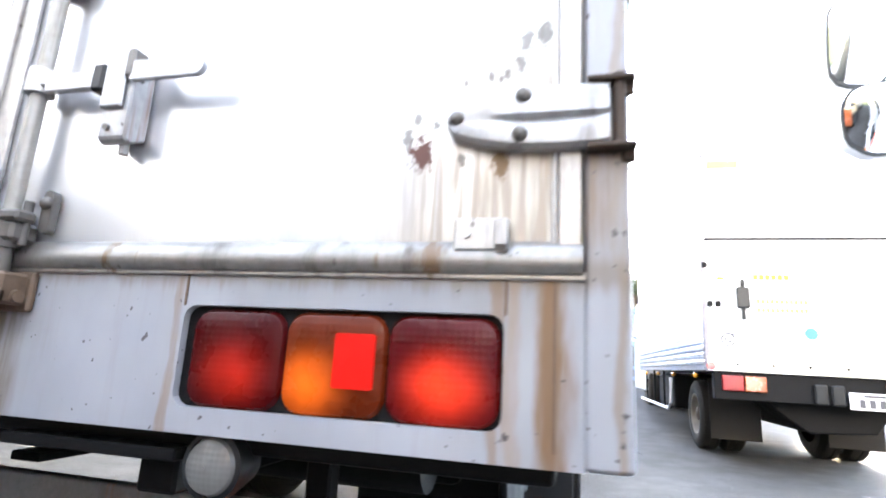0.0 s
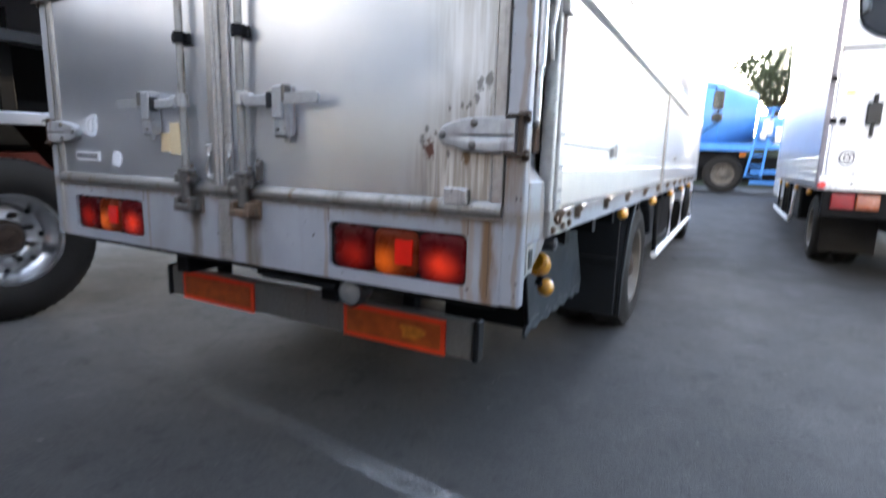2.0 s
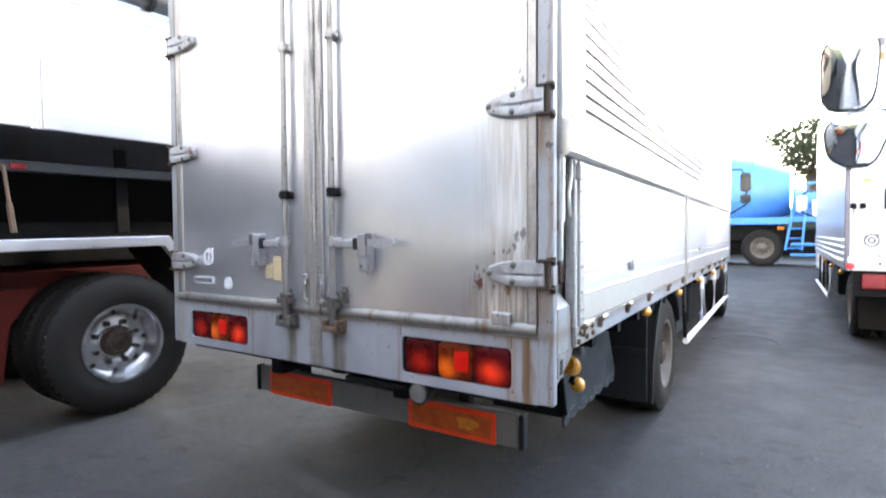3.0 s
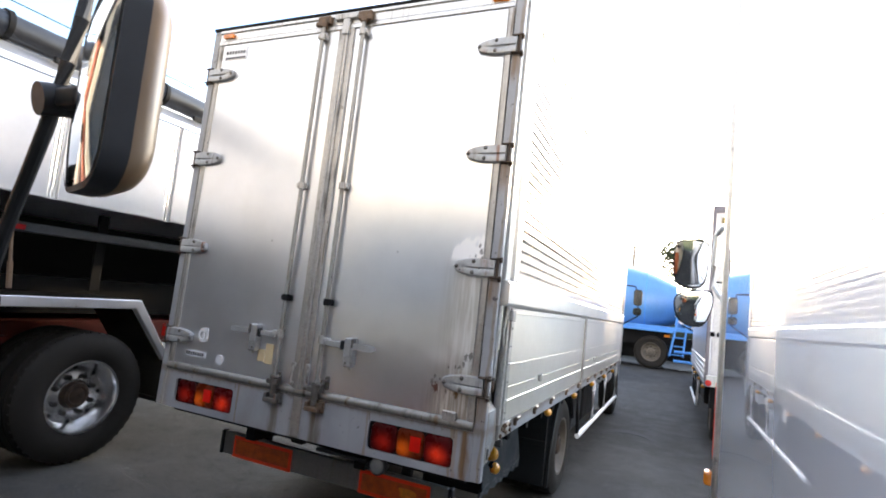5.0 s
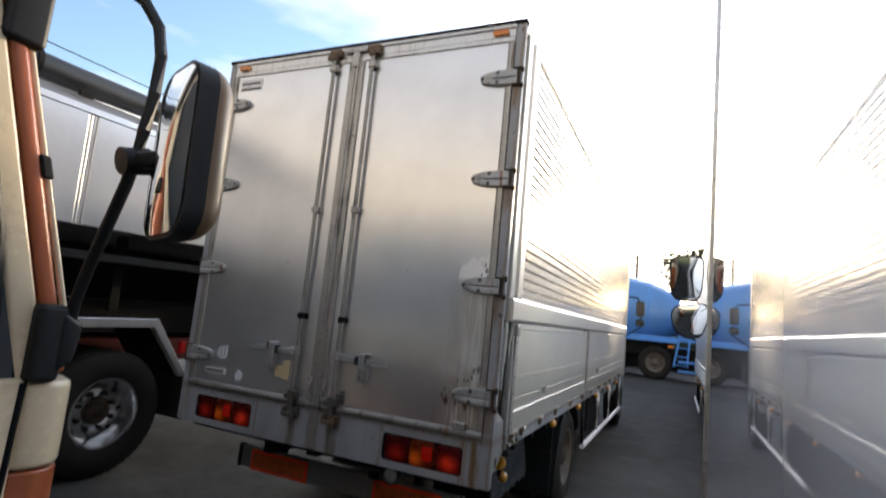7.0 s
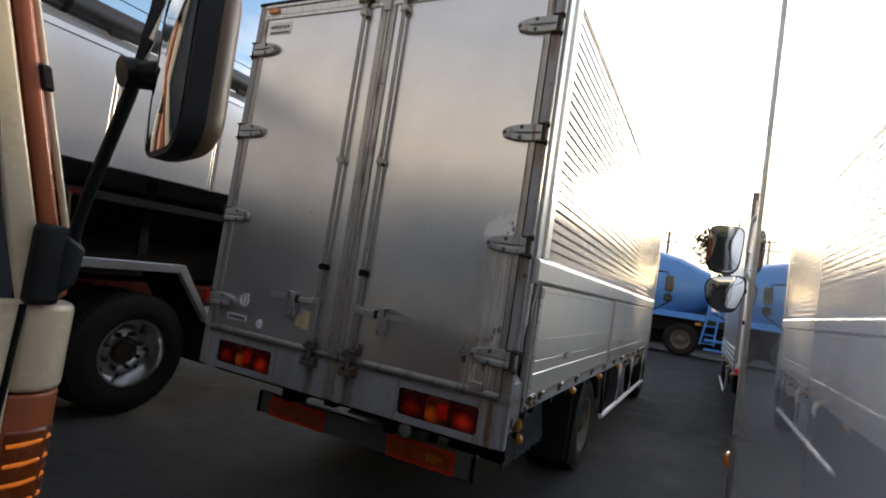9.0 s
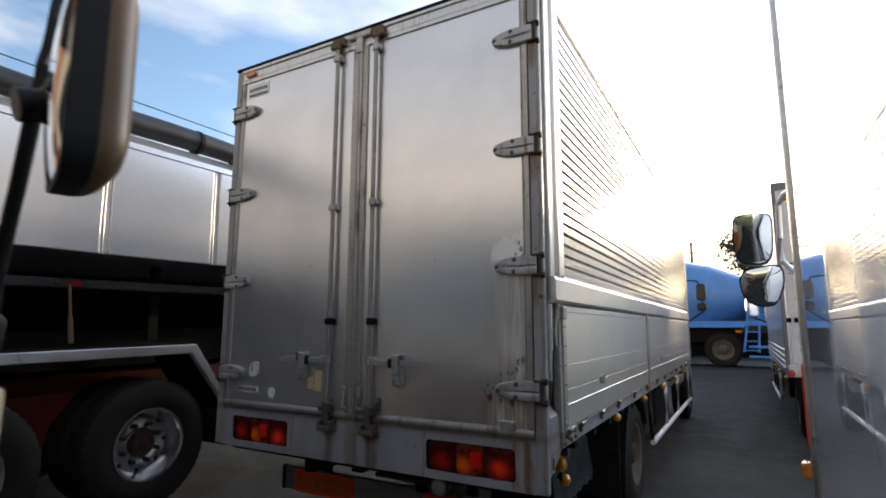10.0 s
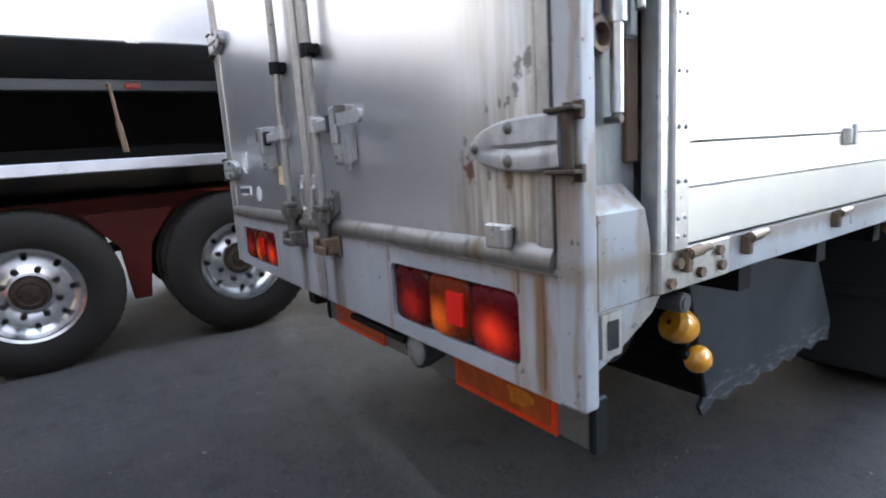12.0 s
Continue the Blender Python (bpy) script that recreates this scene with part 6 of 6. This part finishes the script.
    part("mirror_glass", g, "mirror", arm, "mirror glass")


MAT["lamp_cream"] = lens("lit amber corner lamp", (1.0, 0.24, 0.02), 0.35)
build_cream_lorry()


# ---- the white lorry parked further on ----
def build_far_lorry():
    t = thing("delivery_lorry", (2.35, 9, 0), "white delivery lorry, its rear door marked with small lettering", "truck")
    x0, x1, y0, y1 = 1.27, 3.52, 5.4, 11.2
    part("box_body", Shape().box(x0 + 0.01, x1, y0 + 0.03, y1, 1.0, 3.46, 0.01), "silver", t, "silver box body")
    part("rear_frame", Shape().box(x0, x0 + 0.045, y0 - 0.01, y0 + 0.06, 1.0, 3.46, 0.006).box(x1 - 0.07, x1, y0, y0 + 0.06, 1.0, 3.46, 0.006).box(x0, x1, y0, y0 + 0.06, 3.38, 3.48, 0.006), "frame", t, "dull grey rear frame")
    up = part("upper_door", Shape().box(x0 + 0.07, x1 - 0.07, y0 + 0.005, y0 + 0.04, 2.42, 3.38, 0.004), "whiteold", t, "white upper door leaf")
    part("lower_door", Shape().box(x0 + 0.07, x1 - 0.07, y0 - 0.005, y0 + 0.04, 1.16, 2.4, 0.006), "whiteold", t, "white lift-gate door leaf")
    part("door_gap", Shape().box(x0 + 0.05, x1 - 0.05, y0 - 0.01, y0 + 0.02, 2.398, 2.422), "black", t)
    part("panel_seam", Shape().box(x0 + 0.22, x0 + 0.6, y0 + 0.002, y0 + 0.008, 2.975, 2.985).box(x0 + 0.1, x1 - 0.1, y0 - 0.008, y0, 2.28, 2.286), "ink", t)
    part("sill_rail", Shape().box(x0 + 0.02, x1 - 0.02, y0 - 0.02, y0 + 0.04, 1.0, 1.15, 0.008), "alu", t)
    for x in np.arange(x0 + 0.3, x1, 0.33):
        part("rail_stud", Shape().ball((x, y0 - 0.022, 1.08), 0.014, 0.008, 0.014, 8, 5), "black", t)
        part("rail_clip", Shape().box(x - 0.016, x + 0.016, y0 - 0.018, y0, 1.145, 1.185, 0.003), "zinc", t)
    hb = part("door_lock", Shape().box(1.6, 1.72, y0 - 0.05, y0 - 0.004, 1.66, 1.88, 0.015).cyl((1.66, y0 - 0.03, 1.88), (1.66, y0 - 0.03, 1.96), 0.02).box(1.645, 1.675, y0 - 0.04, y0, 1.54, 1.66, 0.008), "blackplastic", t, "black door lock")
    for x, z in ((1.34, 1.7), (1.42, 1.7), (1.3, 2.12)):
        part("door_catch", Shape().box(x - 0.025, x + 0.025, y0 - 0.03, y0, z - 0.03, z + 0.03, 0.006), "black", t)
    part("pocket", Shape().box(1.44, 1.62, y0 - 0.008, y0 - 0.004, 1.47, 1.64), "whitecab", t)
    part("grey_patch", Shape().pad(1.69, 1.35, 0.25, 0.17, y0 - 0.008, y0 - 0.004, 0.02), "alu", t, "grey worn patch")
    ring = Shape().lathe((1.5, y0 - 0.007, 1.33), (0, 1, 0), [(0, 0.055), (0, 0.07), (0.003, 0.07), (0.003, 0.055)], 24).lathe((1.5, y0 - 0.007, 1.33), (0, 1, 0), [(0, 0.02), (0, 0.035), (0.003, 0.035), (0.003, 0.02)], 20).box(1.5, 1.6, y0 - 0.007, y0 - 0.004, 1.38, 1.395)
    part("ring_mark", ring, "ink", t, "plain dark ring mark")
    part("blue_sticker", Shape().cyl((2.27, y0 - 0.008, 1.417), (2.27, y0 - 0.004, 1.417), 0.06, n=24), "blueink", t, "round blue sticker")
    for i in range(6):
        part("lettering_bar", Shape().box(1.77 + i * 0.058, 1.77 + i * 0.058 + 0.046, y0 - 0.008, y0 - 0.004, 1.965, 2.02), "yellowink", t, "yellow lettering bar")
    part("lettering_bar", Shape().box(1.42, 1.49, y0 - 0.008, y0 - 0.004, 1.96, 1.99), "yellowink", t, "yellow lettering bar")
    for row, z in ((11, 1.735), (11, 1.645)):
        for i in range(row):
            part("lettering_bar", Shape().box(1.79 + i * 0.044, 1.79 + i * 0.044 + 0.032, y0 - 0.008, y0 - 0.004, z - 0.022, z + 0.022), "olive", t)
    part("top_sign", Shape().box(1.38, 1.69, y0 - 0.006, y0 + 0.004, 3.23, 3.31), "olive", t, "olive brown sign")
    part("hose", Shape().tube([(2.3, y0 - 0.02, 2.95), (2.5, y0 - 0.04, 3.0), (2.6, y0 - 0.03, 3.02), (2.64, y0 - 0.02, 3.1)], 0.02), "alu", t)
    for x0l, mat in ((1.42, "reddull"), (1.63, "lampdark")):
        part("tail_lamp", Shape().box(x0l, x0l + 0.2, y0 - 0.02, y0 + 0.05, 0.81, 0.965, 0.01), mat, t, "tail lamp")
        part("tail_lamp", Shape().box(4.71 - x0l - 0.2, 4.71 - x0l, y0 - 0.02, y0 + 0.05, 0.81, 0.965, 0.01), mat, t, "tail lamp")
    part("side_reflector", Shape().cyl((1.32, y0 - 0.03, 1.05), (1.32, y0 - 0.02, 1.05), 0.04, n=16), "redbright", t)
    part("tail_beam", Shape().box(1.35, 3.36, y0 + 0.02, y0 + 0.12, 0.72, 1.0, 0.01), "black", t)
    for x in (2.25, 2.4):
        part("tow_plate", Shape().box(x, x + 0.12, y0 - 0.02, y0 + 0.02, 0.72, 0.92, 0.02), "guard", t)
    plate = part("number_plate", Shape().box(2.54, 2.98, y0 - 0.03, y0 - 0.02, 0.7, 0.86, 0.004), "sticker", t, "white number plate with plain bars")
    for i in range(4):
        part("plate_bar", Shape().box(2.62 + i * 0.085, 2.67 + i * 0.085, y0 - 0.033, y0 - 0.029, 0.72, 0.8), "ink", plate)
    part("plate_bar", Shape().box(2.66, 2.86, y0 - 0.033, y0 - 0.029, 0.82, 0.845), "ink", plate)
    part("under_gear", Shape().prism([(1.9, 0.72), (3.1, 0.72), (2.9, 0.45), (2.3, 0.42), (2.1, 0.55)], "y", 5.7, 8.5, 0.02), "black", t)
    # these blocks and the tank are added to keep low sun off the ground
    part("sun_block", Shape().box(1.75, 2.95, 10.3, 11.3, 0.4, 0.98, 0.05).box(1.9, 2.8, 9.3, 10.3, 0.5, 0.98, 0.04), "black", t)
    part("fuel_tank", Shape().box(2.75, 3.35, 8.2, 9.6, 0.42, 0.95, 0.05), "black", t)
    for x, side in ((1.47, -1), (3.24, 1)):
        for xx in (x, x - side * 0.28):
            wheel(t, xx, 6.95, 0.47, side, 0.42, 0.23, 0.24, "steelrim", 6, "dusty wheel")
        wheel(t, x, 11.6, 0.66, side, 0.42, 0.23, 0.24, "steelrim", 6, "dusty wheel")
        part("mud_flap", Shape().box(min(x - side * 0.02, x - side * 0.55), max(x - side * 0.0, x - side * 0.56), 6.3, 6.32, 0.24, 0.92, 0.004), "rubber", t, "black mud flap")
    for i in range(4):
        part("side_rib", Shape().box(x0 - 0.006, x0 + 0.012, y0 + 0.06, y1, 1.06 + i * 0.075, 1.11 + i * 0.075, 0.006), "alu", t)
    for y in (6.0, 7.4, 8.8, 10.2):
        part("side_marker", Shape().ball((x0 + 0.02, y, 0.95), 0.03, 0.045, 0.03), "yellow", t, "amber side marker lamp")
    gd = part("side_guard", Shape().tube([(x0 + 0.03, 7.7, 0.9), (x0 + 0.02, 7.7, 0.55), (x0 + 0.02, 7.9, 0.46), (x0 + 0.02, 11.0, 0.46)], 0.022), "whiteold", t, "white side guard rail")
    for y in (8.4, 9.4, 10.4):
        part("guard_post", Shape().box(x0 + 0.03, x0 + 0.06, y - 0.02, y + 0.02, 0.45, 1.0), "black", gd)
    part("side_tank", Shape().box(x0 + 0.15, x0 + 0.6, 8.2, 9.6, 0.45, 0.95, 0.05), "black", t)
    cab = part("cab", Shape().prism([(11.3, 0.6), (12.85, 0.6), (12.9, 1.2), (12.6, 2.3), (12.2, 2.5), (11.3, 2.5)], "x", 1.35, 3.4, 0.05), "whitecab", t, "white cab")
    mm = part("side_mirror", Shape().pad(1.06, 2.05, 0.2, 0.32, 12.2, 12.28, 0.06), "whitecab", cab, "white door mirror")
    part("mirror_glass", Shape().pad(1.06, 2.05, 0.15, 0.26, 12.194, 12.202, 0.05), "mirror", mm)
    part("mirror_arm", Shape().tube([(1.4, 12.3, 2.3), (1.15, 12.25, 2.3), (1.06, 12.25, 2.2), (1.06, 12.25, 1.85), (1.4, 12.3, 1.7)], 0.018), "black", cab)


build_far_lorry()


# ---- the blue mixer lorry across the end of the way ----
def build_mixer():
    g = 0.48
    t = thing("mixer_lorry", (-1.0, 15.9, g), "sky blue concrete mixer lorry standing across the way", "truck")
    drum = Shape().lathe((0.9, 16.0, g + 2.05), (-1, 0, 0), [(0.0, 0.05), (0.0, 0.62), (0.08, 0.66), (0.9, 1.02), (1.7, 1.2), (2.5, 1.18), (3.6, 0.85), (4.3, 0.55), (4.3, 0.05)], 40)
    part("drum", drum, "blue", t, "sky blue mixing drum")
    for a, r in ((0.9, 1.025), (1.7, 1.205), (2.5, 1.185)):
        part("drum_seam", Shape().lathe((0.9, 16.0, g + 2.05), (-1, 0, 0), [(a - 0.02, r - 0.03), (a - 0.02, r), (a + 0.02, r), (a + 0.02, r - 0.03)], 40), "bluesteel", t)
    part("frame_beam", Shape().box(-5.0, 2.6, 14.95, 15.05, g + 1.2, g + 1.32, 0.01), "bluesteel", t, "bright blue frame beam")
    part("fender_shelf", Shape().box(-2.6, 0.85, 14.9, 15.35, g + 1.14, g + 1.2, 0.01), "bluesteel", t)
    part("chassis", Shape().box(-5.0, 2.8, 15.4, 16.5, g + 0.28, g + 1.0, 0.01), "black", t)
    part("arch_lining", Shape().box(-2.6, 0.75, 15.15, 15.6, g + 0.7, g + 1.14), "black", t)
    for x in (0.25, -1.1):
        wheel_y(t, x, 15.02, g + 0.5, 0.5)
        wheel_y(t, x, 16.9, g + 0.5, 0.5)
    part("marker_lamp", Shape().box(0.6, 0.75, 14.93, 14.96, g + 1.0, g + 1.07, 0.005), "orange", t, "orange marker lamp")
    part("pedestal", Shape().prism([(0.95, g + 1.3), (1.25, g + 1.3), (1.2, g + 2.1), (1.0, g + 2.1)], "y", 15.4, 16.6, 0.02), "bluesteel", t)
    tank = part("water_tank", Shape().cyl((1.25, 15.1, g + 1.65), (1.25, 16.9, g + 1.65), 0.3, n=24).cyl((1.0, 15.3, g + 1.75), (2.2, 15.3, g + 1.75), 0.28, n=24), "blue", t, "blue water tank")
    fr = part("ladder", Shape().tube([(0.78, 14.95, g + 0.45), (0.9, 14.95, g + 1.2), (0.98, 15.0, g + 2.2)], 0.03).tube([(1.15, 14.95, g + 0.45), (1.2, 14.95, g + 1.2), (1.25, 15.0, g + 2.2)], 0.03), "bluesteel", t, "blue steel ladder")
    for i in range(7):
        part("rung", Shape().tube([(0.8 + i * 0.03, 14.95, g + 0.5 + i * 0.26), (1.16 + i * 0.014, 14.95, g + 0.5 + i * 0.26)], 0.02, 6), "bluesteel", fr)
    part("guard_rail", Shape().tube([(0.9, 14.9, g + 0.32), (2.6, 14.9, g + 0.32)], 0.04).tube([(0.9, 14.9, g + 0.6), (2.6, 14.9, g + 0.6)], 0.04).tube([(1.05, 14.95, g + 2.2), (2.0, 14.95, g + 2.2)], 0.025).tube([(1.6, 14.95, g + 2.2), (1.6, 14.95, g + 1.3)], 0.025), "bluesteel", t, "blue side rail")
    part("pump_box", Shape().box(1.35, 1.75, 15.0, 15.5, g + 1.3, g + 1.75, 0.03).cyl((1.1, 14.98, g + 1.55), (1.1, 14.9, g + 1.55), 0.09), "alu", t)
    part("hopper", Shape().prism([(-3.0, g + 2.3), (-4.0, g + 2.0), (-4.2, g + 2.9), (-3.1, g + 3.1)], "y", 15.5, 16.5, 0.02), "bluesteel", t)
    cab = part("cab", Shape().prism([(2.4, g + 0.55), (4.3, g + 0.55), (4.4, g + 1.3), (4.2, g + 2.6), (2.4, g + 2.7)], "y", 14.85, 17.1, 0.05), "blue", t, "blue cab")


def wheel_y(parent, x, y, z, r):
    """A wheel whose outer face looks along -y."""
    rim = part("wheel", Shape().lathe((x, y, z), (0, -1, 0), [(0.0, 0.29), (0.0, 0.27), (-0.06, 0.25), (-0.08, 0.2), (-0.08, 0.12), (0.0, 0.1), (0.02, 0.01)], 32), "steelrim", parent, "dusty grey wheel")
    part("tyre", Shape().lathe((x, y, z), (0, -1, 0), [(0.0, 0.29), (0.02, 0.34), (0.02, 0.43), (-0.01, 0.485), (-0.05, r), (-0.22, r), (-0.26, 0.45), (-0.26, 0.29)], 40), "rubber", rim)
    for i in range(8):
        a = 2 * math.pi * i / 8
        part("lug_nut", Shape().cyl((x + 0.16 * math.cos(a), y + 0.09, z + 0.16 * math.sin(a)), (x + 0.16 * math.cos(a), y + 0.05, z + 0.16 * math.sin(a)), 0.018, n=6), "hub", rim)


build_mixer()


# ---- trees, poles and the far boundary ----
def build_tree(x, y, h, spread, seed):
    rnd = random.Random(seed)
    z0 = ground_height(x, y)
    t = thing("tree", (x, y, z0), "dark evergreen tree with an uneven crown", "tree", "trees behind the yard")
    s = Shape().tube([(x, y, z0), (x + 0.1, y, z0 + h * 0.35), (x - 0.05, y + 0.1, z0 + h * 0.6)], 0.22, 10)
    tips = []
    for i in range(9):
        a, k = rnd.uniform(0, 6.28), rnd.uniform(0.35, 0.6)
        base = Vector((x, y, z0 + h * k))
        tip = base + Vector((math.cos(a) * spread * 0.6, math.sin(a) * spread * 0.6, h * rnd.uniform(0.15, 0.35)))
        s.tube([base, base.lerp(tip, 0.5) + Vector((0, 0, 0.1)), tip], 0.07, 6)
        tips.append(tip)
    part("trunk", s, "bark", t, "brown trunk with limbs")
    v, f = [], []
    tips += [Vector((x + rnd.gauss(0, spread * 0.3), y + rnd.gauss(0, spread * 0.3), z0 + h * rnd.uniform(0.6, 0.95))) for _ in range(14)]
    for c in tips:
        r = spread * rnd.uniform(0.22, 0.4)
        for _ in range(420):
            d = Vector((rnd.gauss(0, 1), rnd.gauss(0, 1), rnd.gauss(0, 0.8))) * r * 0.55
            p = c + d
            n = Vector((rnd.gauss(0, 1), rnd.gauss(0, 1), rnd.gauss(0, 1))).normalized()
            u = n.orthogonal().normalized() * rnd.uniform(0.06, 0.13)
            w = n.cross(u) * rnd.uniform(0.5, 0.9)
            o = len(v)
            v += [p - u, p + w * 0.5, p + u, p - w * 0.5]
            f.append((o, o + 1, o + 2, o + 3))
    part("crown", Shape().add(v, f), "leaf", t, "dark green crown of small leaves")


build_tree(2.0, 30, 6.6, 2.6, 3)
build_tree(4.6, 31, 6.2, 2.4, 5)


def build_pole(x, y, h):
    z0 = ground_height(x, y)
    t = thing("utility_pole", (x, y, z0), "grey concrete utility pole with cross arms", "utility pole", "utility poles")
    part("pole", Shape().cyl((x, y, z0), (x, y, z0 + h), 0.16, 0.1, 14), "concrete", t)
    for z in (h - 0.3, h - 1.0):
        arm = part("cross_arm", Shape().box(x - 0.8, x + 0.8, y - 0.05, y + 0.05, z0 + z, z0 + z + 0.09), "zinc", t)
        for dx in (-0.7, -0.25, 0.25, 0.7):
            part("insulator", Shape().cyl((x + dx, y, z0 + z + 0.09), (x + dx, y, z0 + z + 0.27), 0.05, 0.03, 8), "whiteold", arm)
    return t


build_pole(-2.6, 45, 8.2)
build_pole(4.6, 45, 8.2)
for i, (x0, x1, y0, y1, h) in enumerate(((-26, 26, 20.5, 22.0, 1.9), (-60, 60, -18.0, -16.5, 4.6), (-42, -40, -32, 45, 4.0), (40, 42, -32, 45, 4.0))):
    n = 60
    s, v, f = Shape(), [], []
    long_x = x1 - x0 > 10
    for k in range(n + 1):
        for j, z in enumerate(np.linspace(-0.1, 1.0, 7)):
            a = (x0 + (x1 - x0) * k / n) if long_x else (y0 + (y1 - y0) * k / n)
            wob = noise.noise(Vector((a * 0.35, z * 3, i))) * 0.8
            top = h * z * (1 + 0.25 * noise.noise(Vector((a * 0.2, i, 7))))
            v.append((a, (y1 if y1 < 0 else y0) + wob * (0.3 if y0 > 0 else 1), top + ground_height(0, y0)) if long_x else ((x1 if x0 < 0 else x0) + wob, a, top))
    for k in range(n):
        for j in range(6):
            f.append((k * 7 + j, k * 7 + 7 + j, k * 7 + 8 + j, k * 7 + j + 1))
    single("hedge", s.add(v, f), "hedge", "dark evergreen hedge round the yard", "hedge", kind="stuff")
